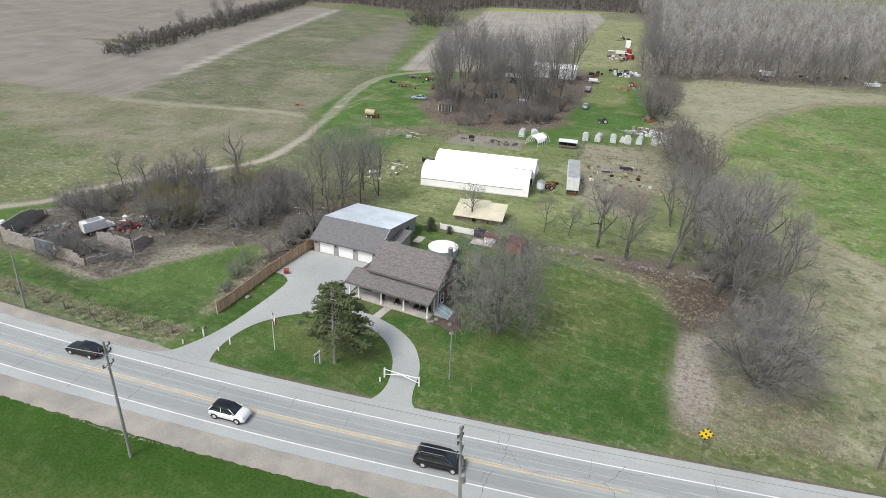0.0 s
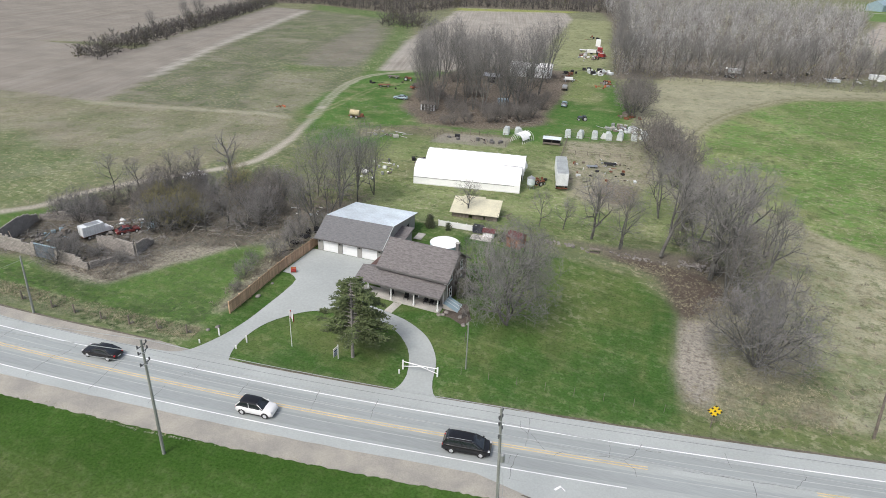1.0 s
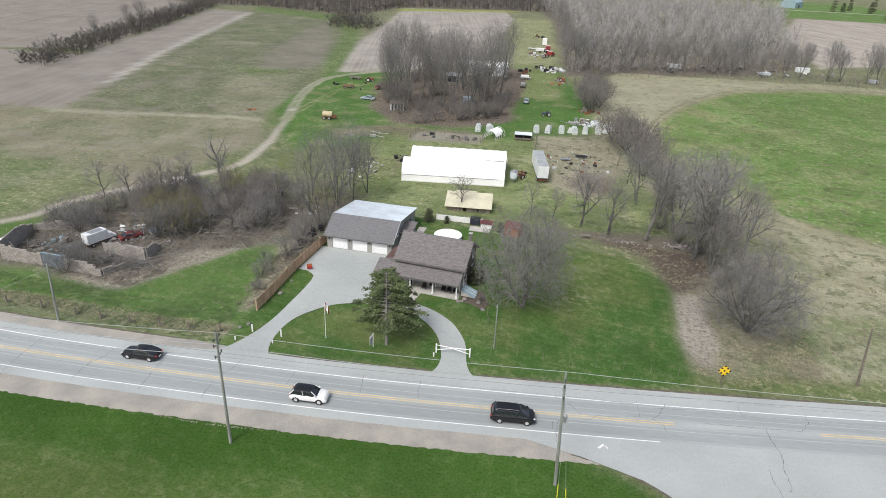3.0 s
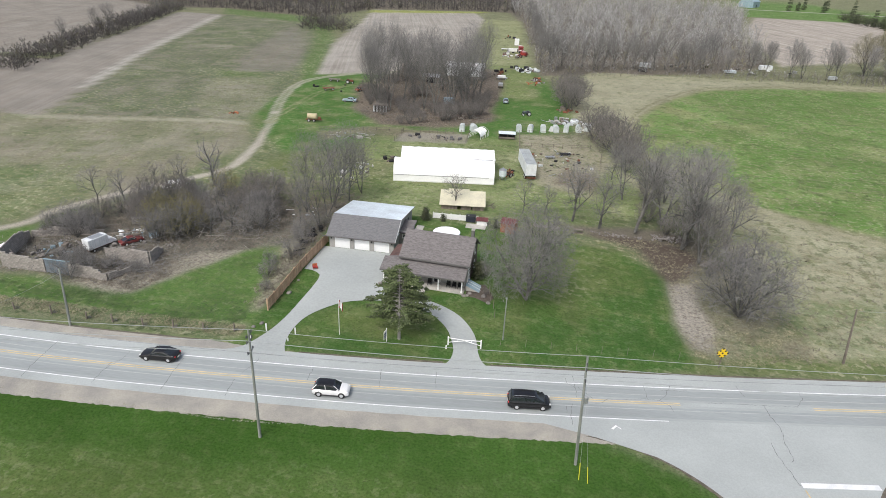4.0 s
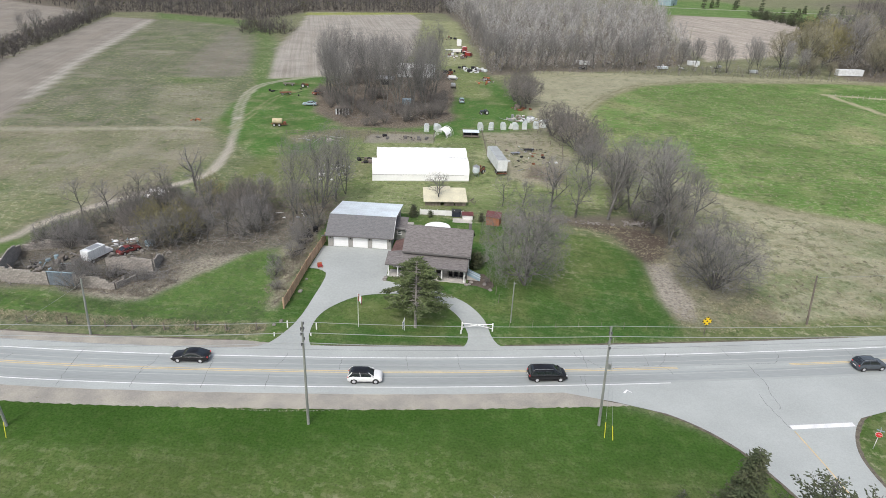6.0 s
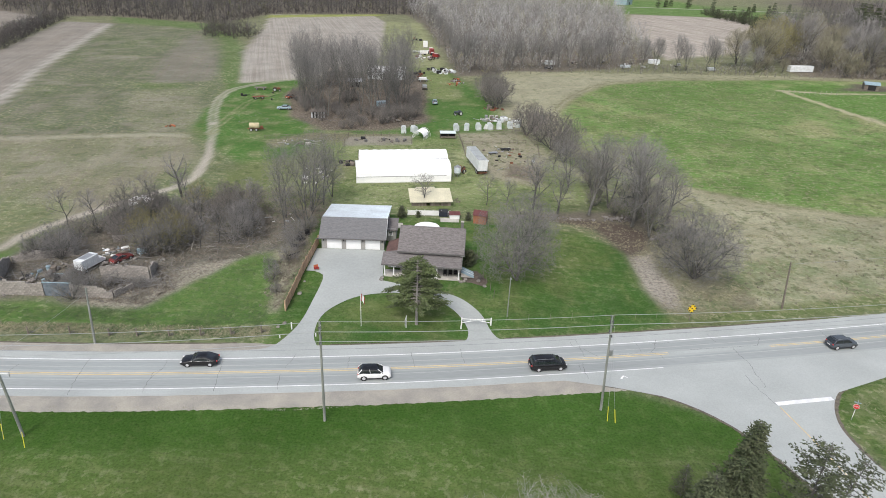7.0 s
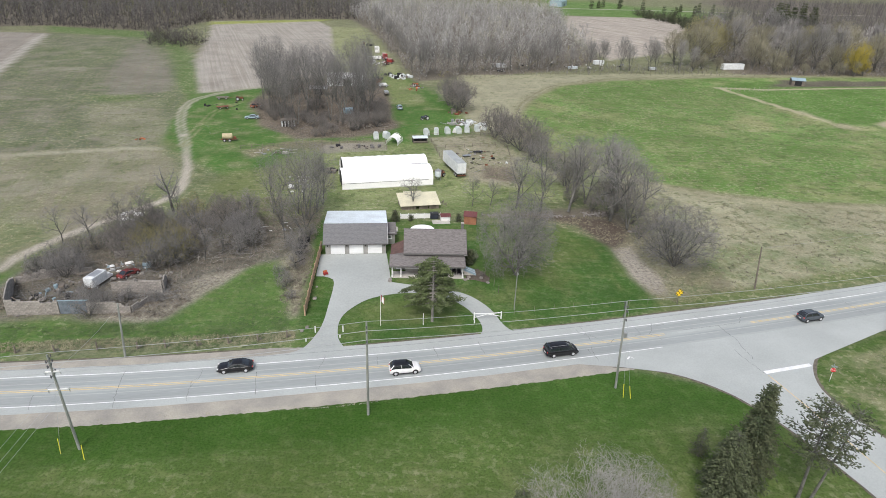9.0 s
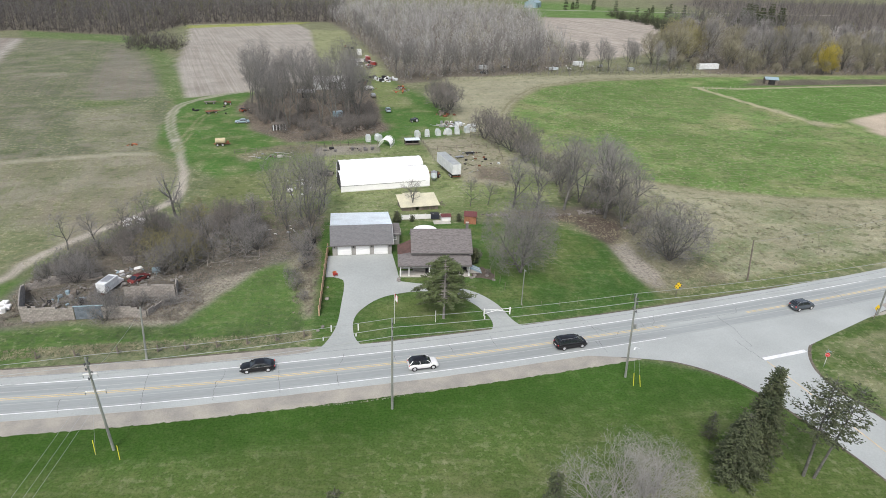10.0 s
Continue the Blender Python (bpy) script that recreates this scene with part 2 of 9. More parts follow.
def part(name, bm, material, parent=None, label=""):
    """Links a bmesh (or mesh) as one object under a thing."""
    if isinstance(bm, bmesh.types.BMesh):
        me = bpy.data.meshes.new(name)
        bm.normal_update()
        bm.to_mesh(me)
        bm.free()
        me.materials.append(material)
    else:
        me = bm
    ob = new(name, me)
    if parent:
        ob.parent = parent
    if label:
        ob["label"] = label
    return ob


def thing(name, m, label, category, group="", kind=""):
    ob = new(name)
    ob.matrix_world = m
    ob.empty_display_size = 0.2
    return tagged(ob, label, category, group, kind)


def box(x0, x1, y0, y1, z0, z1, bevel=0.0, bm=None):
    bm = bm or bmesh.new()
    r = bmesh.ops.create_cube(bm, size=1.0)
    for v in r["verts"]:
        v.co = Vector(((x0 + x1) / 2 + v.co.x * (x1 - x0), (y0 + y1) / 2 + v.co.y * (y1 - y0), (z0 + z1) / 2 + v.co.z * (z1 - z0)))
    if bevel:
        es = list({e for v in r["verts"] for e in v.link_edges})
        bmesh.ops.bevel(bm, geom=es, offset=bevel, segments=1, affect="EDGES")
    return bm


def tube(a, b, r0, r1=None, sides=8, bm=None):
    """A tapered round bar from a to b."""
    bm = bm or bmesh.new()
    r1 = r0 if r1 is None else r1
    a, b = Vector(a), Vector(b)
    q = (b - a).to_track_quat("Z", "Y").to_matrix()
    rings = []
    for c, r in ((a, r0), (b, r1)):
        rings.append([bm.verts.new(c + q @ Vector((r * math.cos(2 * math.pi * k / sides), r * math.sin(2 * math.pi * k / sides), 0))) for k in range(sides)])
    for k in range(sides):
        bm.faces.new((rings[0][k], rings[0][(k + 1) % sides], rings[1][(k + 1) % sides], rings[1][k]))
    bm.faces.new(rings[0][::-1]), bm.faces.new(rings[1])
    return bm


def slab(points, thick, bm=None):
    """A flat plate with the outline given (3D, in one plane), thick metres downward along its normal."""
    bm = bm or bmesh.new()
    p = [Vector(q) for q in points]
    n = (p[1] - p[0]).cross(p[2] - p[0]).normalized()
    top = [bm.verts.new(q) for q in p]
    low = [bm.verts.new(q - n * thick) for q in p]
    bm.faces.new(top), bm.faces.new(low[::-1])
    for k in range(len(p)):
        j = (k + 1) % len(p)
        bm.faces.new((top[j], top[k], low[k], low[j]))
    return bm


def lathe(profile, sides=12, bm=None):
    """A turned body about z from (radius, z) pairs."""
    bm = bm or bmesh.new()
    rings = [[bm.verts.new((r * math.cos(2 * math.pi * k / sides), r * math.sin(2 * math.pi * k / sides), z)) for k in range(sides)] for r, z in profile]
    for a, b in zip(rings[:-1], rings[1:]):
        for k in range(sides):
            bm.faces.new((a[k], a[(k + 1) % sides], b[(k + 1) % sides], b[k]))
    bm.faces.new(rings[0][::-1]), bm.faces.new(rings[-1])
    return bm


# ---------------------------------------------------------------- the road lines
CENTRE = spline([(-700, 38.5), (-260, 38.9), (-150, 39.2), (-97, 39.55), (-75, 40.0), (-55.5, 41.3), (-36, 43.1), (-17.3, 45.5), (3.4, 48.6), (33.6, 53.9), (62, 60.0), (110, 72.0), (200, 98.0), (420, 165.0)], 2.0)
_t = np.gradient(CENTRE, axis=0)
_t /= np.linalg.norm(_t, axis=1)[:, None]
NORMAL = np.stack([-_t[:, 1], _t[:, 0]], 1)


def road_side(d):
    return CENTRE + NORMAL * d


SIDE_LEFT = spline([(-10.2, 40.0), (-6.0, 39.4), (-2.2, 37.8), (1.1, 35.6), (3.9, 32.7), (5.6, 29.9), (7.7, 25.4), (9.6, 18.8), (11.4, 10), (16, -20), (26, -90)], 0.8)
SIDE_RIGHT = spline([(43.5, 49.4), (32.2, 45.4), (25.0, 42.4), (21.7, 40.5), (19.2, 37.6), (17.6, 34.1), (17.3, 31.0), (17.8, 27.4), (19.5, 21.0), (22.0, 8), (27, -20), (38, -90)], 0.8)
TRACK = spline([(-150, 50), (-125, 61), (-111.5, 73.0), (-109, 82), (-103.3, 92.6), (-96, 103), (-90.5, 113), (-91.2, 126), (-94.5, 141), (-99.5, 159), (-106, 180), (-110.4, 200), (-110.6, 216), (-105, 228), (-94, 240), (-80, 246)], 2.0)
TRACK_B = spline([(-98.6, 155), (-99.4, 170), (-99.8, 183), (-98, 202), (-92, 215), (-84, 224)], 2.0)

# ---------------------------------------------------------------- ground
xs = np.unique(np.concatenate([np.linspace(-2500, -420, 27), np.arange(-420, -130, 3.2), np.arange(-130, 46, 0.9), np.arange(46, 130, 1.6), np.arange(130, 320, 4.0), np.linspace(320, 2500, 27)]))
ys = np.unique(np.concatenate([np.linspace(-2500, -60, 25), np.arange(-60, 0, 4.0), np.arange(0, 125, 0.9), np.arange(125, 130, 1.2), np.arange(130, 290, 1.6), np.arange(290, 760, 5.0), np.linspace(760, 3500, 30)]))
X, Y = np.meshgrid(xs, ys)


def field_noise(s, seed, octaves=3):
    """Smooth value noise over the ground grid, about -1 to 1."""
    r = np.random.RandomState(seed)
    out, amp, total = np.zeros(X.shape), 1.0, 0.0
    for o in range(octaves):
        k = s / 2 ** o
        table = r.uniform(-1, 1, (257, 257))
        u, v = (X / k) % 256, (Y / k) % 256
        i, j = u.astype(int), v.astype(int)
        fu, fv = u - i, v - j
        fu, fv = fu * fu * (3 - 2 * fu), fv * fv * (3 - 2 * fv)
        out += amp * ((table[i, j] * (1 - fu) + table[i + 1, j] * fu) * (1 - fv) + (table[i, j + 1] * (1 - fu) + table[i + 1, j + 1] * fu) * fv)
        total += amp
        amp *= 0.55
    return out / total


LUSH, GREEN, DULL = (0.058, 0.125, 0.026), (0.09, 0.15, 0.042), (0.145, 0.16, 0.08)
STRAW, TILLED = (0.36, 0.325, 0.205), (0.272, 0.237, 0.199)
LITTER, SOIL, DIRT, WEEDS = (0.25, 0.20, 0.15), (0.085, 0.062, 0.05), (0.42, 0.365, 0.295), (0.185, 0.18, 0.105)
colour = np.empty(X.shape + (3,))
colour[:] = DULL
mask = np.zeros(X.shape + (4,))            # grass, tilled rows, litter, wildness
mask[..., 0] = mask[..., 3] = 1.0
n_big, n_mid, n_small = field_noise(60, 1), field_noise(14, 2), field_noise(4, 3)


def lay(weight, c, grass=1.0, rows=0.0, litter=0.0, wild=1.0):
    w = np.clip(weight, 0, 1)[..., None]
    colour[:] = colour * (1 - w) + np.array(c) * w
    mask[:] = mask * (1 - w) + np.array((grass, rows, litter, wild)) * w


def zone(poly, c, edge=2.0, rough=1.5, amount=1.0, **kw):
    d = inside(poly, X, Y) + rough * n_mid + rough * 0.5 * n_small
    lay(smooth(-edge / 2, edge / 2, d) * amount, c, **kw)


def patches(poly, c, cover=0.0, soft=0.35, amount=0.8, src=None, edge=4.0, **kw):
    d = smooth(-edge, edge, inside(poly, X, Y))
    n = n_mid if src is None else src
    lay(d * smooth(-soft, soft, n + cover) * amount, c, **kw)


# far land and the crops on it
zone([(-2600, 60), (-2600, 3600), (2600, 3600), (2600, 250), (-120, 250), (-120, 60)], WEEDS, 10)
FIELD_LEFT = [(-420, 60), (-175, 110), (-120, 62), (-100, 92), (-94, 128), (-104, 153), (-167, 146), (-420, 120)]
zone(FIELD_LEFT, (0.235, 0.215, 0.14), 4, 3, grass=0.7, litter=0.3, rows=0.6)
patches(FIELD_LEFT, (0.125, 0.155, 0.07), -0.15, 0.5, 0.5)
patches(FIELD_LEFT, (0.30, 0.265, 0.20), -0.15, 0.3, 0.65, src=field_noise(9, 11), grass=0.3, rows=0.4)
zone([(-420, 60), (-150, 66), (-118, 78), (-128, 100), (-200, 118), (-420, 110)], GREEN, 14, 5, 0.65)
zone([(-122, 66), (-112, 76), (-106, 90), (-112, 100), (-124, 92), (-130, 76)], (0.13, 0.165, 0.06), 8, 3, 0.7)
zone([(-420, 130), (-167, 146), (-104, 153), (-106, 160), (-168, 153), (-420, 140)], (0.30, 0.275, 0.18), 3, 1, 0.9, litter=0.5)
FIELD_MID = [(-163, 143.5), (-131, 149.5), (-106, 155), (-112, 200), (-118, 229), (-150, 330), (-176, 394), (-243, 408), (-197, 245), (-174, 178)]
zone(FIELD_MID, (0.138, 0.142, 0.092), 1.6, 0.8, grass=0.9, rows=0.35)
zone([(-145, 206), (-138, 216), (-123, 218), (-112, 187), (-105, 158), (-121, 153), (-130, 171)], (0.285, 0.258, 0.182), 5, 2.5, 0.85, litter=0.5)
patches(FIELD_MID, (0.11, 0.14, 0.06), 0.0, 0.6, 0.55, src=field_noise(24, 12))
patches(FIELD_MID, (0.27, 0.24, 0.185), -0.3, 0.3, 0.6, src=field_noise(6, 13), rows=0.8, grass=0.3)
zone([(-152, 246), (-169, 307), (-178, 372), (-160, 340), (-134, 275), (-124, 234), (-140, 220)], (0.225, 0.20, 0.165), 6, 2.5, 0.75, rows=1.0, grass=0.3)
zone([(-150, 222), (-140, 212), (-128, 216), (-134, 226)], (0.12, 0.17, 0.055), 5, 2, 0.7)
FIELD_TILLED = [(-420, 128), (-163, 141), (-174, 178), (-197, 245), (-243, 408), (-276, 408), (-240, 280), (-222, 220), (-420, 200)]
zone(FIELD_TILLED, TILLED, 1.6, 0.8, grass=0.1, rows=0.7)
lay((1 - smooth(1.2, 3.0, along([(-176, 178), (-200, 246), (-244, 402)], X, Y) + 0.8 * n_small)) * 0.75, (0.43, 0.39, 0.33), grass=0.1, rows=0.3)
lay((1 - smooth(0.8, 2.4, along([(-166, 139), (-131, 146.8), (-114, 151.6), (-105, 151)], X, Y) + 0.9 * n_small)) * 0.7, (0.37, 0.34, 0.25), grass=0.3, litter=0.3)
zone([(-700, 150), (-420, 150), (-228, 235), (-250, 300), (-284, 416), (-420, 520), (-700, 560)], TILLED, 4, 2, grass=0.1, rows=1.0)
zone([(-176, 392), (-246, 414), (-262, 446), (-180, 424)], GREEN, 4, 2, 0.9)
FIELD_BACK = [(-112, 229), (-97, 238), (-66, 262), (-62, 320), (-71, 475), (-88, 533), (-165, 505), (-148, 414), (-133, 309)]
zone(FIELD_BACK, (0.365, 0.322, 0.272), 2, 1.0, grass=0.1, rows=0.6)
zone([(-163, 478), (-84, 524), (-72, 545), (-165, 500)], (0.30, 0.32, 0.07), 5, 2, 0.95)
zone([(-118, 228), (-150, 330), (-176, 392), (-158, 380), (-137, 327), (-112, 229)], GREEN, 5, 2, 0.8)
LANE_GREEN = [(-114, 226), (-106, 158), (-92, 140), (-82, 128), (-50, 150), (-34, 152), (-8, 176), (-14, 226), (-24, 262), (-30, 290), (-44, 290), (-45, 240), (-64, 246), (-95, 238), (-108, 230)]
zone(LANE_GREEN, (0.078, 0.158, 0.034), 4, 2, wild=0.3)
patches(LANE_GREEN, LUSH, 0.1, 0.4, 0.45, src=n_big, wild=0.2)
zone([(-42, 214), (-22, 210), (-26, 262), (-30, 290), (-44, 290), (-44, 240)], (0.20, 0.225, 0.085), 8, 3, 0.8)
patches(LANE_GREEN, (0.22, 0.22, 0.11), -0.25, 0.3, 0.7, src=field_noise(5, 43))
zone([(-50, 280), (-28, 285), (-32, 320), (-40, 415), (-46, 482), (-72, 484), (-62, 320)], (0.27, 0.27, 0.14), 6, 2)
zone([(-24, 262), (-8, 270), (24, 284), (56, 298), (90, 335), (117, 510), (150, 640), (120, 700), (-40, 700), (-62, 560), (-45, 480), (-36, 412), (-28, 320)], (0.14, 0.118, 0.092), 6, 2, grass=0.1, litter=0.8)
zone([(-52, 548), (-84, 540), (-166, 505), (-182, 428), (-262, 448), (-300, 430), (-700, 640), (-700, 760), (-40, 760)], (0.14, 0.118, 0.092), 8, 2, grass=0.1, litter=0.8)
GROVE = [(-90, 215), (-80, 178), (-68, 162), (-50, 164), (-36, 178), (-36, 240), (-42, 270), (-80, 262)]
zone(GROVE, (0.15, 0.118, 0.092), 4, 2, grass=0.1, litter=1.0)

# meadow to the east
zone([(-8, 130), (12, 110), (60, 60), (420, 160), (420, 270), (150, 300), (-4, 280), (-10, 200)], (0.32, 0.295, 0.19), 4, 2, grass=0.8, litter=0.3)
patches([(-8, 130), (12, 110), (60, 60), (420, 160), (420, 130), (60, 100), (10, 200)], GREEN, -0.2, 0.4, 0.7)
MEADOW = [(10.5, 191), (14.5, 204), (24, 226), (44, 254), (74, 270), (145, 286), (320, 300), (420, 260), (420, 104), (91, 104), (65, 106), (45, 113), (30, 122), (14, 142), (8, 165)]
zone([(-4, 262), (20, 270), (56, 280), (150, 290), (330, 298), (330, 290), (145, 284), (74, 270), (44, 256), (24, 232)], (0.34, 0.31, 0.21), 4, 2, 0.8, grass=0.6, litter=0.3)
zone([(6, 190), (12, 210), (22, 233), (42, 262), (74, 279), (145, 294), (420, 300), (420, 96), (91, 98), (65, 100), (43, 108), (26, 120), (8, 145), (2, 168)], (0.255, 0.23, 0.14), 3, 1, grass=0.7, litter=0.3)
zone(MEADOW, (0.165, 0.262, 0.070), 3, 1)
zone([(60, 240), (90, 232), (125, 248), (123, 270), (145, 282), (76, 268), (50, 254)], (0.10, 0.215, 0.04), 14, 6, 0.7, wild=0.3)
patches(MEADOW, (0.33, 0.31, 0.15), -0.12, 0.3, 0.85, src=field_noise(9, 33))
patches(MEADOW, (0.10, 0.185, 0.04), -0.2, 0.25, 0.7, src=field_noise(7, 34))
patches(MEADOW, (0.22, 0.235, 0.10), -0.2, 0.25, 0.7, src=field_noise(3.2, 31))
patches(MEADOW, (0.10, 0.185, 0.038), -0.15, 0.4, 0.8, src=n_big)
zone([(121, 257), (132, 184), (150, 189), (178, 201), (330, 250), (330, 290), (137, 275)], (0.095, 0.19, 0.035), 3, 1)
zone([(150, 189), (143, 163), (165, 150), (200, 160), (205, 200), (178, 202)], (0.47, 0.38, 0.28), 3, 1, grass=0.0)
lay(1 - smooth(1.1, 2.3, along([(121, 257), (127, 217), (132, 186), (136, 182)], X, Y) + 0.6 * n_small), (0.42, 0.37, 0.235), grass=0.5, litter=0.3)
lay(1 - smooth(3, 6, np.hypot(X - 133, Y - 183) + 1.5 * n_small), (0.36, 0.32, 0.20), litter=0.3)
lay(1 - smooth(0.8, 2.0, along([(121, 257), (142, 254), (200, 262), (330, 276)], X, Y) + 0.5 * n_small), (0.40, 0.35, 0.23), grass=0.5, litter=0.3)
zone([(150, 262), (330, 272), (330, 290), (170, 280)], (0.12, 0.10, 0.078), 5, 3, grass=0.3)
zone([(150, 298), (420, 300), (420, 700), (290, 640), (170, 370)], (0.15, 0.125, 0.095), 6, 3, grass=0.1, litter=0.8)
zone([(96, 338), (160, 382), (246, 552), (272, 650), (160, 642), (118, 505)], (0.45, 0.385, 0.32), 4, 2, grass=0.1, rows=1.0)
zone([(150, 650), (330, 640), (420, 800), (200, 900)], (0.10, 0.19, 0.04), 10, 4)
zone([(330, 540), (470, 450), (1000, 540), (1200, 1100), (520, 1100), (420, 760)], (0.13, 0.108, 0.09), 10, 4, grass=0.1, litter=0.8)

zone([(-8, 178), (0, 176), (6, 196), (14, 220), (36, 262), (20, 272), (-6, 262), (-14, 240)], (0.35, 0.32, 0.215), 6, 3, 0.85, grass=0.6, litter=0.4)

# garden behind the house
GARDEN = [(-70, 96), (-10, 100), (8, 112), (-2, 140), (-6, 168), (-40, 156), (-70, 142), (-66, 120)]
zone(GARDEN, (0.25, 0.28, 0.12), 6, 3)
patches(GARDEN, STRAW, -0.3, 0.4, 0.6)
patches(GARDEN, (0.13, 0.185, 0.055), 0.0, 0.4, 0.6, src=field_noise(8, 14))
zone([(-28, 165), (-7, 168), (-1, 142), (-9, 118), (-19, 122), (-24, 145)], (0.36, 0.31, 0.23), 4, 2, 0.9, litter=0.6)
zone([(-16, 124), (-6, 122), (-4, 134), (-13, 136)], (0.15, 0.115, 0.09), 3, 2, 0.9, grass=0.2, litter=0.6)
zone([(-72, 150), (-44, 152), (-40, 157), (-44, 161), (-70, 160), (-82, 150), (-78, 142)], (0.20, 0.165, 0.115), 4, 2, 0.85, litter=0.6)
zone([(-60, 118), (-54, 118), (-54, 130), (-62, 130)], (0.28, 0.25, 0.17), 4, 2, 0.8)

zone([(-59.5, 146.5), (-39.5, 150.5), (-39.7, 159.8), (-59, 156.6)], (0.29, 0.255, 0.205), 1.2, 0.5, 0.9, grass=0.15, litter=0.5)

# yard, front lawns and verges
zone([(-140, 47), (-54, 47.5), (-52, 80), (-56, 100), (-76, 100), (-110, 72), (-130, 60)], (0.098, 0.165, 0.042), 3, 1, wild=0.35)
patches([(-140, 46), (-54, 47), (-54, 56), (-100, 58), (-140, 56)], LUSH, 0.0, 0.5, 0.35)
zone([(-95, 47.4), (-60, 48), (-56, 49), (-56, 52.6), (-62, 51.6), (-95, 50.5)], (0.25, 0.225, 0.15), 1.5, 0.8, 0.7, litter=0.5)
zone([(-57.5, 57), (-55.6, 57), (-54.4, 90), (-58, 98), (-64, 88), (-61, 72)], (0.26, 0.225, 0.17), 3, 1.2, 0.9, grass=0.3, litter=0.7)
SCRUB = [(-107, 57), (-92, 58.5), (-84, 57), (-77, 56.5), (-73.5, 64), (-68, 73.5), (-62, 78), (-55, 84), (-55, 104), (-66, 112), (-78, 108), (-88, 98), (-100, 90), (-106, 80)]
zone(SCRUB, (0.165, 0.148, 0.118), 3, 1.5, grass=0.3, litter=0.6, wild=0.3)
patches(SCRUB, (0.12, 0.14, 0.06), -0.25, 0.3, 0.7, src=field_noise(6, 21))
zone([(-88, 57.5), (-78, 56.6), (-73.5, 63.5), (-68, 73.5), (-74, 72), (-79, 64)], (0.30, 0.262, 0.205), 2, 1, 0.8, grass=0.2, litter=1.0)
zone([(-66, 96), (-56, 98), (-54, 130), (-80, 132), (-86, 112)], (0.165, 0.185, 0.07), 6, 3, 0.8)
FRONT = [(-56, 47), (-23, 50.5), (5, 55.5), (4.0, 60), (3.5, 66), (4, 82), (-3, 90), (-12, 91), (-24, 92), (-41, 95), (-56, 95)]
zone(FRONT, (0.051, 0.110, 0.023), 1.4, 0.7, grass=0.8, wild=0.3)
patches(FRONT, (0.110, 0.165, 0.040), -0.1, 0.45, 0.42, src=field_noise(10, 15), wild=0.5)
patches(FRONT, (0.14, 0.15, 0.055), -0.2, 0.35, 0.42, src=field_noise(4, 51), wild=0.5)
zone([(-49, 57), (-38, 53), (-33, 56), (-36, 61), (-45, 60.5)], (0.15, 0.16, 0.055), 4, 1.5, 0.5, wild=0.4)
zone([(-22, 70), (-14, 66), (-2, 78), (-4, 90), (-20, 90)], (0.13, 0.16, 0.05), 6, 2, 0.5)
zone([(6, 57), (26, 61), (60, 69), (110, 82), (110, 97), (65, 99), (43, 107), (28, 117), (14, 97), (18, 80), (9, 70)], (0.375, 0.345, 0.228), 4, 2, 0.9, litter=0.4)
zone([(3.4, 80), (3.2, 64), (5.4, 58.5), (22, 62), (21, 78), (14, 90)], (0.215, 0.195, 0.135), 3, 1.5, 0.9, grass=0.6, litter=0.5)
zone([(3.6, 80), (3.5, 66), (4.2, 61), (7.6, 59.5), (8.6, 66), (8.0, 74), (9.5, 82)], (0.345, 0.302, 0.25), 1.4, 0.9, 0.92, grass=0.1, litter=1.0, wild=0.2)
zone([(-16, 99), (-9, 96.5), (-4, 95), (0.5, 92.6), (3.2, 82), (4.2, 78), (9.4, 83), (13, 90), (14, 99), (6, 103), (-6, 101)], (0.15, 0.122, 0.098), 3, 1.2, 0.9, grass=0.2, litter=0.2, wild=0.2)
zone([(-9, 96.0), (-3, 94.2), (0.5, 92.2), (3.4, 82), (4.8, 80), (9.0, 84), (11, 91.5), (8, 95.5), (0, 97)], (0.098, 0.073, 0.058), 2.5, 0.8, 0.92, grass=0.0, litter=0.12, wild=0.0)
patches([(6, 57), (26, 61), (60, 69), (70, 90), (28, 116), (14, 96), (20, 80)], GREEN, -0.15, 0.4, 0.6, src=field_noise(7, 16))
zone([(5, 55), (30, 60), (80, 72), (80, 76), (30, 64.5), (5, 59)], (0.12, 0.15, 0.05), 2, 1, 0.8)

# lawns south of the road
SOUTH = [(-700, 33), (-92, 33), (-50, 34.5), (-19, 38.5), (-10, 40.2), (12, 30), (16, -20), (26, -90), (-700, -90)]
zone(SOUTH, (0.050, 0.104, 0.018), 2, 0.6, grass=0.6, wild=0.10)
d_south = smooth(-2, 2, inside(SOUTH, X, Y))
lay(d_south * smooth(33, 17, Y + 4 * n_mid) * 0.8, (0.098, 0.130, 0.036), grass=0.8, wild=0.7)
lay(d_south * smooth(0.05, 0.45, n_mid + 0.6 * n_small) * smooth(32, 22, Y) * 0.6, (0.16, 0.165, 0.07), grass=0.8, wild=0.9)
patches([(-120, 28), (-60, 26), (-20, 32), (6, 24), (12, -20), (-120, -20)], (0.085, 0.125, 0.033), -0.1, 0.6, 0.25, src=field_noise(5, 17), grass=0.6, wild=0.3)
zone([(-110, 33.6), (-55, 36.5), (-30, 39), (-24, 36), (-48, 27), (-110, 24)], (0.040, 0.088, 0.013), 3, 1, 0.75, grass=0.6, wild=0.05)
zone([(17, 40), (42, 48), (200, 95), (200, -60), (30, -60), (20, 20)], (0.070, 0.118, 0.026), 3, 1, wild=0.6)
patches([(20, 36), (24, 40), (42, 44), (120, 60), (120, 0), (24, 16)], (0.27, 0.25, 0.145), 0.05, 0.4, 0.8, src=field_noise(3.5, 41), edge=1.2)

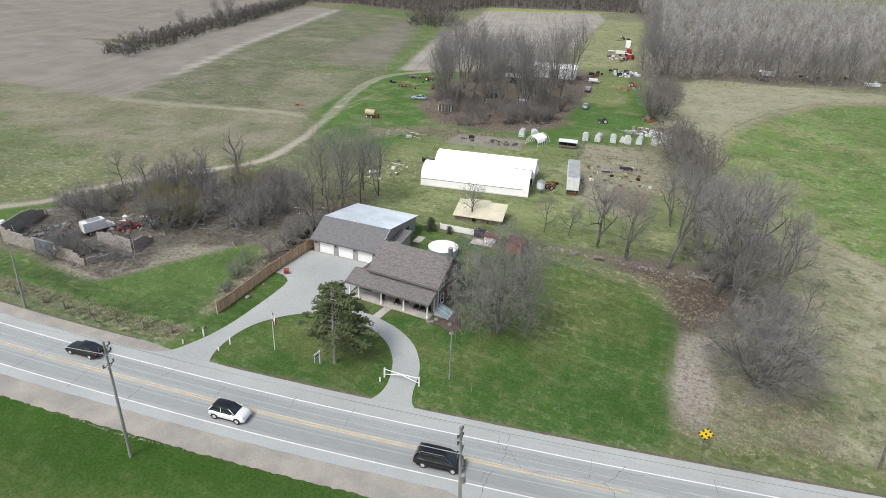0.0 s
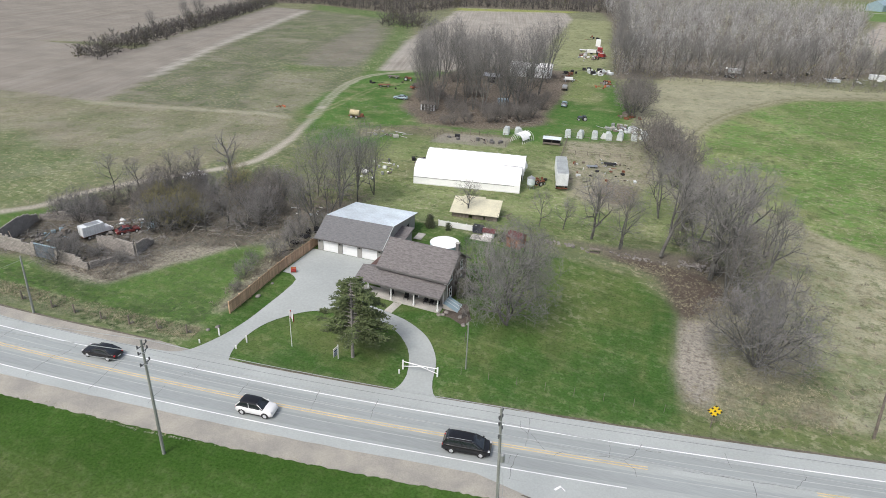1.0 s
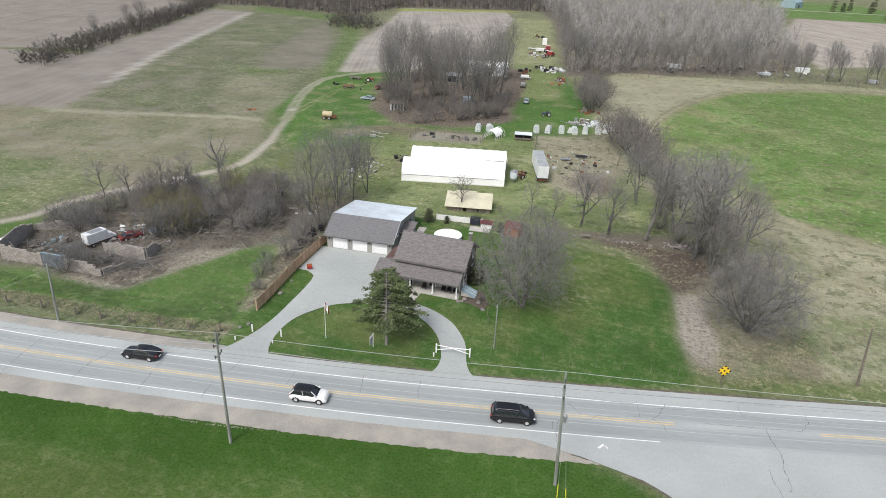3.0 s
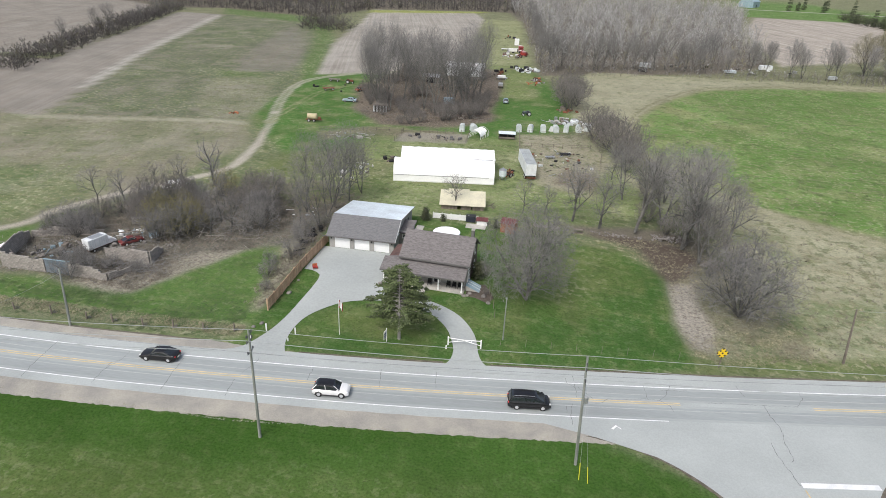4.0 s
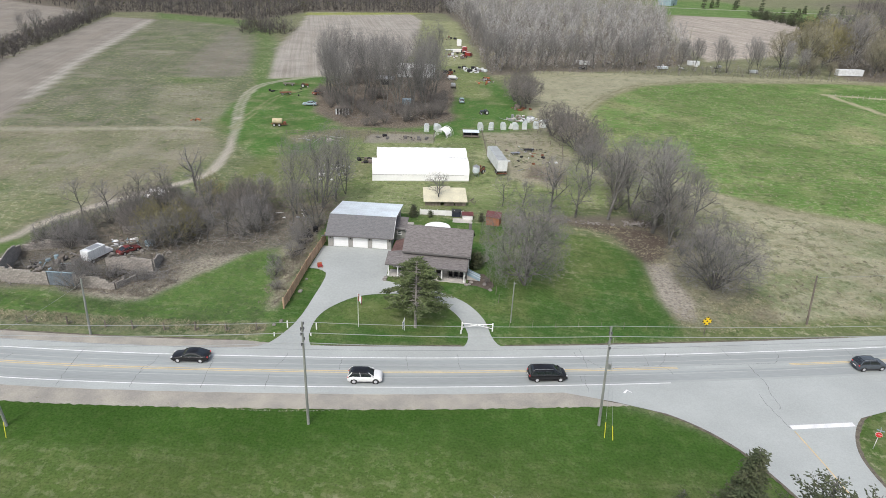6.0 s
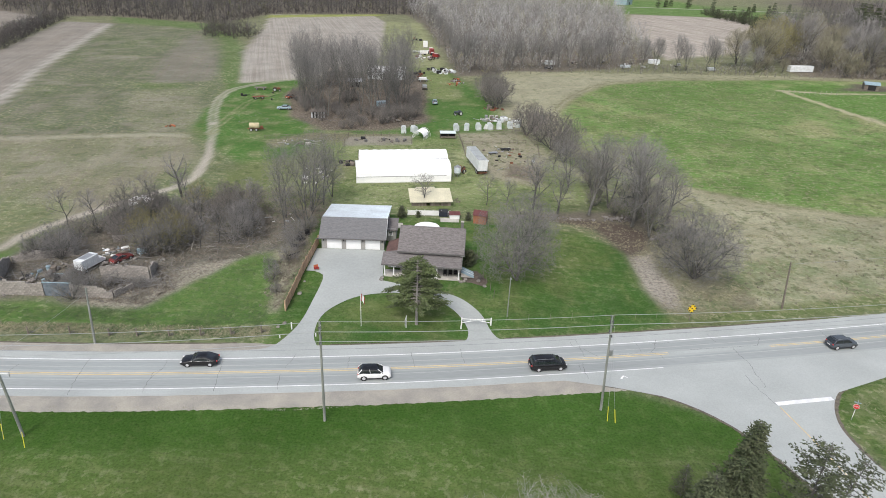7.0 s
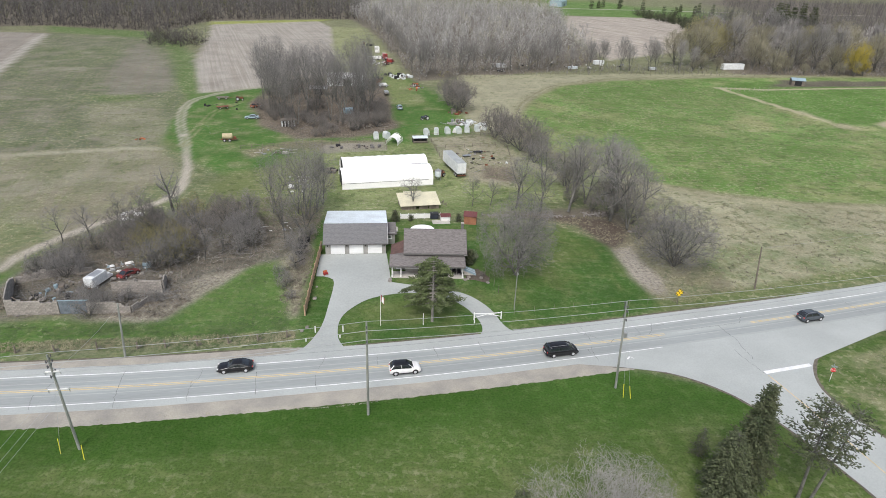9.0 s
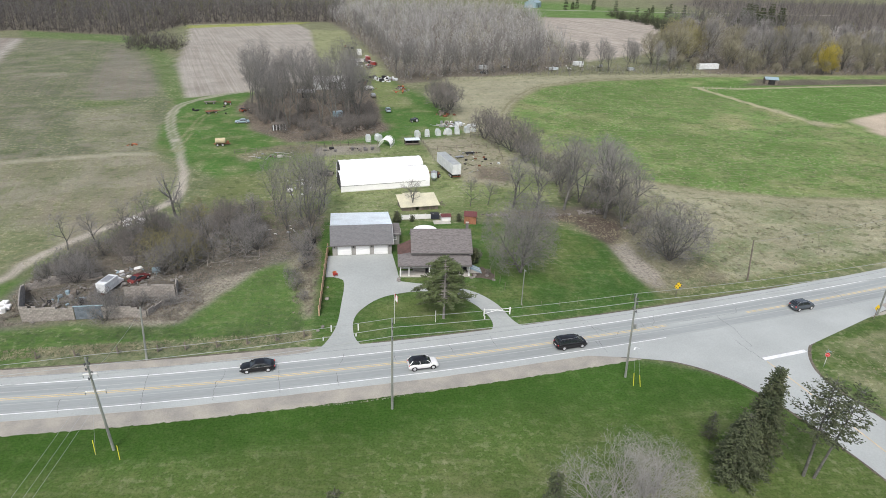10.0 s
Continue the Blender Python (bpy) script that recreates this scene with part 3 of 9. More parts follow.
# the farm track
ring = spline([(30, 119), (18, 133), (9, 150), (5, 170), (7.5, 191), (12.5, 208), (22.5, 230), (42, 258), (74, 274.5), (145, 290)], 2.0)
dr = along(ring, X, Y) + 0.4 * n_small
lay((1 - smooth(1.0, 2.2, dr)) * 0.6, (0.20, 0.185, 0.11), litter=0.3)
lay((smooth(0.4, 0.9, dr) - smooth(1.1, 1.8, dr)) * 0.7, (0.36, 0.32, 0.22), grass=0.3, litter=0.3)
south_ring = spline([(30, 119), (44, 109.5), (65, 102.8), (91, 100.5), (150, 100), (300, 100)], 2.0)
dr = along(south_ring, X, Y) + 0.4 * n_small
lay((1 - smooth(0.5, 1.6, dr)) * 0.65, (0.36, 0.325, 0.21), grass=0.4, litter=0.3)
dt = along(TRACK, X, Y) + 0.5 * n_small
far_part = smooth(138, 165, Y)
lay((1 - smooth(0.5, 1.9, dt)) * 0.9 * (1 - 0.62 * far_part), DIRT, grass=0.0, rows=0.0, litter=0.3, wild=0.2)
lay(((1 - smooth(1.3, 1.8, dt)) - (1 - smooth(0.35, 0.8, dt))) * 0.75 * far_part, (0.37, 0.33, 0.255), grass=0.0, litter=0.3, wild=0.2)
lay((1 - smooth(1.0, 2.6, np.hypot(X + 101.5, Y - 166))) * 0.8, (0.42, 0.37, 0.30), grass=0.0, wild=0.1)
dt = along(TRACK_B, X, Y) + 0.3 * n_small
lay(((1 - smooth(0.9, 1.5, dt)) - (1 - smooth(0.3, 0.7, dt))) * 0.7, (0.24, 0.23, 0.12))

colour *= np.array((0.95, 1.0, 1.05))
verts = np.stack([X, Y, height(X, Y) + np.where(np.abs(X) < 300, 0.02 * n_small * smooth(30, 60, along(CENTRE[::4], X, Y)), 0)], -1).reshape(-1, 3)
nx, ny = len(xs), len(ys)
idx = np.arange(nx * ny).reshape(ny, nx)
quads = np.stack([idx[:-1, :-1], idx[:-1, 1:], idx[1:, 1:], idx[1:, :-1]], -1).reshape(-1, 4)
gm = bpy.data.meshes.new("ground")
gm.vertices.add(len(verts)), gm.loops.add(quads.size), gm.polygons.add(len(quads))
gm.vertices.foreach_set("co", verts.ravel())
gm.loops.foreach_set("vertex_index", quads.ravel().astype(np.int32))
gm.polygons.foreach_set("loop_start", np.arange(0, quads.size, 4, dtype=np.int32))
gm.polygons.foreach_set("use_smooth", np.ones(len(quads), bool))
gm.update()
for name, values in (("cover", colour), ("sort", mask)):
    at = gm.color_attributes.new(name, "FLOAT_COLOR", "POINT")
    full = np.ones((nx * ny, 4))
    full[:, :values.shape[-1]] = values.reshape(-1, values.shape[-1])
    at.data.foreach_set("color", full.ravel())


def ground_material():
    m = bpy.data.materials.new("turf_and_soil")
    m.use_nodes = True
    N, L = m.node_tree.nodes, m.node_tree.links
    b = N["Principled BSDF"]
    b.inputs["Roughness"].default_value = 0.95
    b.inputs["Specular IOR Level"].default_value = 0.1
    co = N.new("ShaderNodeTexCoord")
    cover, sort = N.new("ShaderNodeVertexColor"), N.new("ShaderNodeVertexColor")
    cover.layer_name, sort.layer_name = "cover", "sort"
    sep = N.new("ShaderNodeSeparateColor")
    L.new(sort.outputs[0], sep.inputs[0])

    def tex(scale, detail, rot=0.0, stretch=(1, 1, 1)):
        mp, n = N.new("ShaderNodeMapping"), N.new("ShaderNodeTexNoise")
        mp.inputs["Rotation"].default_value = (0, 0, rot)
        mp.inputs["Scale"].default_value = stretch
        n.inputs["Scale"].default_value, n.inputs["Detail"].default_value, n.inputs["Roughness"].default_value = scale, detail, 0.65
        L.new(co.outputs["Object"], mp.inputs[0]), L.new(mp.outputs[0], n.inputs["Vector"])
        return n.outputs[0]

    def drilled(scale, detail, rot, stretch):
        turn, mp, n = N.new("ShaderNodeMapping"), N.new("ShaderNodeMapping"), N.new("ShaderNodeTexNoise")
        turn.inputs["Rotation"].default_value = (0, 0, rot)
        mp.inputs["Scale"].default_value = stretch
        n.inputs["Scale"].default_value, n.inputs["Detail"].default_value, n.inputs["Roughness"].default_value = scale, detail, 0.6
        L.new(co.outputs["Object"], turn.inputs[0]), L.new(turn.outputs[0], mp.inputs[0]), L.new(mp.outputs[0], n.inputs["Vector"])
        return n.outputs[0]

    def ramp(v, lo, hi, a, z):
        r = N.new("ShaderNodeMapRange")
        for k, s in zip(("From Min", "From Max", "To Min", "To Max"), (lo, hi, a, z)):
            r.inputs[k].default_value = s
        L.new(v, r.inputs["Value"])
        return r.outputs[0]

    def times(a, c):
        r = N.new("ShaderNodeMath")
        r.operation = "MULTIPLY"
        L.new(a, r.inputs[0])
        if isinstance(c, float):
            r.inputs[1].default_value = c
        else:
            L.new(c, r.inputs[1])
        return r.outputs[0]

    def blend(f, a, c):
        r = N.new("ShaderNodeMix")
        r.data_type = "RGBA"
        L.new(f, r.inputs[0])
        for sock, v in ((r.inputs[6], a), (r.inputs[7], c)):
            if isinstance(v, tuple):
                sock.default_value = (*v, 1)
            else:
                L.new(v, sock)
        return r.outputs[2]

    clump, fine, wide, tuft = tex(0.55, 8), tex(3.2, 6), tex(0.07, 6), tex(1.3, 5)
    rows = drilled(1.0, 6, radians(-14.0), (0.9, 0.012, 1))
    leaf = tex(1.5, 7)
    fleck, weed, mow = tex(0.85, 10), tex(0.30, 10), drilled(1.0, 8, radians(-80), (0.8, 0.16, 1))
    rough = times(sep.outputs[0], sort.outputs[1])
    c = cover.outputs[0]
    patchy = ramp(wide, 0.40, 0.60, 0.25, 1.0)
    tame = ramp(sort.outputs[1], 0.0, 1.0, 0.4, 1.0)
    c = blend(times(times(ramp(fleck, 0.53, 0.60, 0, 0.6), patchy), rough), c, (0.43, 0.40, 0.28))
    c = blend(times(ramp(weed, 0.545, 0.60, 0, 0.6), rough), c, (0.075, 0.105, 0.04))
    c = blend(times(ramp(mow, 0.52, 0.62, 0, 0.35), rough), c, (0.30, 0.275, 0.18))
    c = blend(times(times(ramp(clump, 0.5, 0.66, 0, 0.6), tame), sep.outputs[0]), c, (0.185, 0.20, 0.088))
    c = blend(times(ramp(tuft, 0.54, 0.68, 0, 0.45), sep.outputs[0]), c, (0.045, 0.085, 0.024))
    c = blend(times(ramp(fine, 0.52, 0.66, 0, 0.5), sep.outputs[0]), c, (0.04, 0.068, 0.02))
    c = blend(times(ramp(rows, 0.42, 0.60, 0, 0.75), sep.outputs[1]), c, (0.21, 0.182, 0.148))
    c = blend(times(ramp(leaf, 0.5, 0.66, 0, 0.55), sep.outputs[2]), c, (0.385, 0.34, 0.265))
    c = blend(times(ramp(leaf, 0.5, 0.36, 0, 0.6), sep.outputs[2]), c, (0.085, 0.066, 0.05))
    hs = N.new("ShaderNodeHueSaturation")
    L.new(c, hs.inputs["Color"])
    L.new(times(ramp(wide, 0.3, 0.7, 0.84, 1.16), ramp(fine, 0.32, 0.68, 0.66, 1.34)), hs.inputs["Value"])
    L.new(hs.outputs[0], b.inputs["Base Color"])
    bp = N.new("ShaderNodeBump")
    bp.inputs["Strength"].default_value, bp.inputs["Distance"].default_value = 0.7, 0.12
    L.new(fine, bp.inputs["Height"])
    L.new(bp.outputs[0], b.inputs["Normal"])
    return m


gm.materials.append(ground_material())
tagged(new("ground", gm), "spring lawns, dry meadow and tilled farm fields", "ground", kind="structure")


# ---------------------------------------------------------------- road, shoulders and driveway
def ribbon(name, left, right, z, material, label="", category="road", thick=0.0, parent=None):
    """A strip between two lines of as many points, with a small drop at its sides."""
    n = len(left)
    v = [(x, y, gz(x, y) + z) for x, y in left] + [(x, y, gz(x, y) + z) for x, y in right]
    f = [(i + n, i + 1 + n, i + 1, i) for i in range(n - 1)]
    if thick:
        v += [(x, y, gz(x, y) + z - thick) for x, y in left] + [(x, y, gz(x, y) + z - thick) for x, y in right]
        f += [(i, i + 1, i + 1 + 2 * n, i + 2 * n) for i in range(n - 1)] + [(i + 3 * n, i + 1 + 3 * n, i + 1 + n, i + n) for i in range(n - 1)]
    ob = new(name, mesh_of(name, v, f, material))
    if parent:
        ob.parent = parent
        return ob
    return tagged(ob, label, category, kind="structure")


def wobble(line, amount, seed):
    r = random.Random(seed)
    return np.array([(x + r.uniform(-amount, amount), y + r.uniform(-amount, amount)) for x, y in line])


def fine_side(d):
    l = road_side(d)
    t = np.arange(-260, 180, 0.45)
    return np.vstack([l[l[:, 0] < -261], np.stack([t, np.interp(t, l[:, 0], l[:, 1])], 1), l[l[:, 0] > 181]])


def same_count(a, b):
    k = min(len(a), len(b))
    return a[:k], b[:k]


verge_n, verge_s = fine_side(6.6), fine_side(5.68)
east = smooth(-60, -50, verge_n[:, :1])
edge_n, edge_s = same_count(wobble(verge_n * (1 - east) + verge_s * east, 0.09, 1), wobble(fine_side(-7.55), 0.13, 2))
ribbon("road_shoulder", edge_n, edge_s, 0.05, GRAVEL, "pale gravel shoulder along a country road", "road shoulder", 0.05)
north_rim = CENTRE + NORMAL * (4.75 + 0.8 * smooth(-62, -48, CENTRE[:, 0]))[:, None]
road = ribbon("road", wobble(north_rim, 0.05, 3), wobble(road_side(-4.75), 0.06, 4), 0.09, ASPHALT, "two-lane grey asphalt country road with worn paint", "road", 0.05)
for a, b in ((2.75, 0.1), (-0.55, -3.3)):
    ribbon("lane", road_side(a), road_side(b), 0.094, LANE_EDGE, parent=road)
    ribbon("wheel_path", road_side(a - 0.45), road_side(b + 0.4), 0.098, LANE, parent=road)


def stretch_of(d, x0, x1):
    l = road_side(d)
    return l[(l[:, 0] >= x0) & (l[:, 0] <= x1)]


def painted(d, x0, x1, width, material, name="line", z=0.106):
    ribbon(name, stretch_of(d, x0, x1) + np.array((0, width / 2)), stretch_of(d, x0, x1) - np.array((0, width / 2)), z, material, parent=road)


painted(2.86, -700, 420, 0.15, LINE_WHITE)
painted(-3.4, -700, 1.0, 0.14, LINE_WHITE)
painted(-3.4, 60, 420, 0.18, LINE_WHITE)
painted(-0.08, -700, 2.4, 0.12, LINE_YELLOW)
painted(-0.42, -700, 2.6, 0.12, LINE_YELLOW)
painted(-0.12, 15, 420, 0.12, LINE_YELLOW)
painted(-0.42, 17, 420, 0.12, LINE_YELLOW)

n = 160


def resample(line, n):
    s = np.concatenate([[0], np.cumsum(np.linalg.norm(np.diff(line, axis=0), axis=1))])
    t = np.linspace(0, s[-1], n)
    return np.stack([np.interp(t, s, line[:, 0]), np.interp(t, s, line[:, 1])], 1)


def sheet(name, outline, z, material, label, category, hole=None):
    """A paved patch with a smooth outline that follows the ground; hole: an outline left open."""
    bm = bmesh.new()
    loops = [outline] + ([hole] if hole is not None else [])
    edges = []
    for lp in loops:
        vs = [bm.verts.new((x, y, 0)) for x, y in lp]
        edges += [bm.edges.new((vs[i], vs[(i + 1) % len(vs)])) for i in range(len(vs))]
    bmesh.ops.triangle_fill(bm, use_beauty=True, edges=edges, normal=(0, 0, 1))
    bmesh.ops.subdivide_edges(bm, edges=[e for e in bm.edges if e.calc_length() > 3.0], cuts=3, use_grid_fill=True)
    bmesh.ops.triangulate(bm, faces=bm.faces[:])
    for v in bm.verts:
        v.co.z = gz(v.co.x, v.co.y) + z
    return tagged(part(name, bm, material), label, category, kind="structure")


mouth_l = resample(SIDE_LEFT, n)
mouth_r = resample(SIDE_RIGHT, n)
side = sheet("side_road", np.vstack([mouth_l, mouth_r[::-1]]), 0.07, ASPHALT, "grey asphalt side road with a stop bar", "road")
ribbon("mouth", np.array([(-17, 42.3), (-10, 43.4), (1, 44.6), (20, 47.4), (43.5, 51.5)]), np.array([(-16.8, 41.2), (-9.4, 39.9), (3, 36.6), (20, 39.5), (43.5, 49.3)]), 0.082, ASPHALT, parent=side)
ribbon("stop_bar", np.array([(11.4, 37.6), (19.5, 39.0)]), np.array([(11.5, 36.9), (19.6, 38.3)]), 0.092, LINE_WHITE, parent=side)
cl = spline([(11.6, 36.6), (12.6, 31), (13.6, 24), (16, 8), (21.5, -20), (32, -90)], 1.0)
ribbon("line", cl + np.array((-0.07, 0)), cl + np.array((0.07, 0)), 0.09, LINE_YELLOW, parent=side)



def crack(points, width, seed, material=CRACK, parent=road, z=0.111):
    """A wandering crack in the asphalt, of uneven width."""
    r = random.Random(seed)
    l = spline(points, 0.35)
    l = np.array([(x + r.gauss(0, 0.05), y + r.gauss(0, 0.05)) for x, y in l])
    t = np.gradient(l, axis=0)
    t /= np.linalg.norm(t, axis=1)[:, None] + 1e-9
    nn = np.stack([-t[:, 1], t[:, 0]], 1)
    w = np.array([width * r.uniform(0.4, 1.3) for _ in l])[:, None]
    ribbon("crack", l + nn * w, l - nn * w, z, material, parent=parent)


def across(x, d0, d1, slant=0.0, seed=0, width=0.03):
    """A transverse crack from offset d0 to d1 off the centre line."""
    a, b = road_side(d0), road_side(d1)
    crack([(x, np.interp(x, a[:, 0], a[:, 1])), (x + slant * 0.4, (np.interp(x, a[:, 0], a[:, 1]) + np.interp(x, b[:, 0], b[:, 1])) / 2), (x + slant, np.interp(x + slant, b[:, 0], b[:, 1]))], width, seed)


for i, (x, d0, d1, s) in enumerate(((-88.2, -1.0, -4.0, 0.7), (-86.9, 1.5, 0.1, -0.3), (-78.5, 3.2, -4.5, 1.0), (-60.9, 2.2, -4.1, 0.8), (-52.7, -1.0, -4.0, 0.3), (-51.6, 3.6, 0.4, -0.8), (-44.2, 2.6, 0.2, 0.1), (-35.8, 3.3, -0.1, 0.7), (-28.9, 3.5, 0.3, 0.5), (-97, 3.2, -4.0, 0.8), (-105, 3.0, -4.0, 0.5), (27, 2.6, -0.6, 0.8), (38, 3.0, -3.0, 0.7))):
    across(x, d0, d1, s, i, 0.021)
# branched cracks, west to east
for i, pts in enumerate((
    [(-68.3, 42.9), (-68.1, 41.7), (-68.6, 40.0), (-69.0, 38.6), (-68.7, 36.0)],
    [(-68.2, 41.0), (-69.0, 40.3), (-68.9, 39.0)],
    [(-12.0, 50.8), (-11.7, 49.9), (-11.5, 48.4), (-11.4, 46.5)],
    [(-12.7, 50.1), (-12.6, 49.1), (-11.7, 48.4)],
    [(-11.2, 48.4), (-10.3, 47.5), (-9.5, 46.6)],
    [(-9.2, 45.9), (-8.3, 46.1), (-7.8, 46.9), (-5.4, 47.4), (-3.0, 48.0), (-1.4, 48.1)],
    [(-1.4, 48.1), (-0.6, 49.2), (-0.2, 50.3), (0.3, 51.4)],
    [(-3.1, 50.9), (-3.0, 49.4), (-2.9, 48.1)],
    [(-1.1, 50.2), (0.5, 50.5), (2.2, 50.8)],
    [(-1.3, 48.1), (-0.3, 47.3), (-0.1, 46.3)],
    [(-11.9, 45.1), (-12.1, 44.1), (-12.0, 41.4)],
    [(-12.6, 44.6), (-12.6, 43.3)],
    [(4.5, 49.0), (9.1, 49.7), (15.0, 50.6)],
    [(15.1, 50.6), (16.1, 52.2), (16.3, 53.9)],
    [(8.5, 53.2), (9.2, 51.2)],
    [(11.1, 49.9), (11.4, 47.7), (11.9, 45.8), (11.6, 43.7), (11.8, 41.2), (11.4, 40.6)],
    [(10.0, 43.3), (10.1, 41.9), (10.5, 40.2), (11.1, 37.9), (11.2, 37.1)],
)):
    crack(pts, 0.02 if i < 15 else 0.027, 41 + i)
# pale worn chevron at the side road's mouth
chevron = bmesh.new()
for p in ([(-7.6, 41.7), (-7.35, 41.6), (-6.9, 42.25), (-7.05, 42.4)], [(-7.05, 42.4), (-6.9, 42.2), (-6.45, 41.75), (-6.5, 41.95)]):
    slab([(x, y, gz(x, y) + 0.112) for x, y in p[::-1]], 0.004, chevron)
part("paint_mark", chevron, LINE_WHITE, side)
# pale seams where paving passes meet, and a tarred edge joint
SEAM = mat("pale_paving_seam", (0.43, 0.45, 0.445), 0.9, 0, 0.12, 0.3, 6.0, 0.1)
for d in (1.25, -1.45, 4.6):
    l = stretch_of(d, -260, 120)
    w = 0.025 if d == 4.6 else 0.05
    ribbon("seam", l + np.array((0, w)), l - np.array((0, w)), 0.102, TAR if d == 4.6 else SEAM, parent=road)

# bare soil lip between turf and paving
SOIL_LIP = mat("bare_soil_lip", (0.15, 0.13, 0.10), 0.95, 0, 0.35, 1.2, 8.0, 0.5)
lip_a = resample(SIDE_LEFT, 260)
ribbon("soil_lip", wobble(lip_a + np.array((-0.30, -0.22)), 0.10, 5), lip_a + np.array((0.05, 0.05)), 0.06, SOIL_LIP, "narrow bare soil lip along the side road", "verge")
lip_b = resample(SIDE_RIGHT, 260)
ribbon("soil_lip", lip_b + np.array((-0.05, 0.05)), wobble(lip_b + np.array((0.42, -0.25)), 0.12, 6), 0.06, SOIL_LIP, "narrow bare soil lip along the side road", "verge")
for x0, x1, d in ((-48.8, -28.3, 5.62), (-22.6, 30.0, 5.62), (-120, -58.5, 6.55)):
    l = stretch_of(d, x0, x1)
    ribbon("soil_lip", wobble(l + np.array((0, 0.30)), 0.07, int(x1)), l, 0.062, SOIL_LIP, "narrow bare soil lip along the road", "verge")
# ---------------------------------------------------------------- driveway
drive_edge = np.vstack([
    spline([(-57.0, 46.2), (-55.0, 47.4), (-53.3, 51.1), (-52.45, 54.8), (-51.9, 60.0), (-51.4, 64.5), (-51.5, 67.4), (-53.2, 68.6)], 1.0),
    [(-54.6, 68.7), (-54.3, 77.55), (-41.9, 77.55), (-41.6, 71.5)],
    spline([(-41.4, 66.2), (-38.5, 65.3), (-33.8, 64.2), (-31.0, 63.2), (-28.0, 61.2), (-25.9, 58.4), (-24.9, 56.0), (-24.3, 53.1), (-23.4, 50.9), (-21.8, 49.4)], 1.0),
    [(-28.9, 48.6)],
    spline([(-28.2, 49.5), (-27.65, 50.8), (-27.6, 53.0), (-28.4, 55.7), (-29.6, 58.2), (-32.2, 60.8), (-36, 62.4), (-40.5, 62.5), (-45.4, 61.0), (-48.8, 57.6), (-50.0, 54.4), (-50.1, 51.0), (-49.7, 48.8), (-48.8, 46.9)], 1.0),
])
sheet("driveway", drive_edge, 0.06, DRIVE, "grey asphalt horseshoe driveway and parking court", "driveway")


# ---------------------------------------------------------------- buildings
def window(parent, x0, x1, z0, z1, y, face=(0, -1), name="window"):
    """A framed window set in a wall. face: which way it looks; x runs along the wall."""
    ax = face[0] == 0
    s = face[1] if ax else face[0]

    def b(a0, a1, d0, d1, c0, c1, bv=0.0):
        lo, hi = sorted((y + s * d0, y + s * d1))
        return box(a0, a1, lo, hi, c0, c1, bv) if ax else box(lo, hi, a0, a1, c0, c1, bv)
    w = part(name, b(x0 + 0.06, x1 - 0.06, -0.02, 0.02, z0 + 0.06, z1 - 0.06), GLASS, parent)
    bm = bmesh.new()
    for q in ((x0, x0 + 0.09, z0, z1), (x1 - 0.09, x1, z0, z1), (x0 + 0.09, x1 - 0.09, z1 - 0.09, z1), (x0 + 0.09, x1 - 0.09, z0, z0 + 0.09), (x0 + 0.09, x1 - 0.09, (z0 + z1) / 2 - 0.03, (z0 + z1) / 2 + 0.03)):
        t = b(q[0], q[1], 0.0, 0.07, q[2], q[3])
        me = bpy.data.meshes.new("tmp")
        t.to_mesh(me), t.free()
        bm.from_mesh(me)
    part("window_frame", bm, WHITE, w)
    part("window_sill", b(x0 - 0.08, x1 + 0.08, 0.0, 0.13, z0 - 0.1, z0 - 0.01, 0.01), WHITE, w)
    return w


def courses(p0, p1, p2, p3, rows, lift=0.014):
    """Overlapping shingle courses on a roof plane: p0-p1 the eave, p3-p2 the ridge."""
    bm = bmesh.new()
    p0, p1, p2, p3 = map(Vector, (p0, p1, p2, p3))
    n = (p1 - p0).cross(p3 - p0).normalized()
    for r in range(rows):
        a, b = r / rows, (r + 1) / rows
        q = [p0.lerp(p3, a) + n * lift * 2, p1.lerp(p2, a) + n * lift * 2, p1.lerp(p2, b) + n * lift * 0.6, p0.lerp(p3, b) + n * lift * 0.6]
        v = [bm.verts.new(c) for c in q]
        bm.faces.new(v)
        w = [bm.verts.new(p0.lerp(p3, a)), bm.verts.new(p1.lerp(p2, a))]
        bm.faces.new((w[0], w[1], v[1], v[0]))
    return bm


def roof_plane(parent, name, p0, p1, p2, p3, rows, material=SHINGLE, thick=0.16):
    r = part(name, slab((p0, p1, p2, p3), thick), TRIM_GREY, parent)
    part("shingles", courses(p0, p1, p2, p3, rows), material, r)
    return r


def gable_wall(x, y0, y1, profile, thick):
    """An end wall in the plane x, under the outline given as (y, z) pairs."""
    return slab([(x, y, z) for y, z in profile], thick)


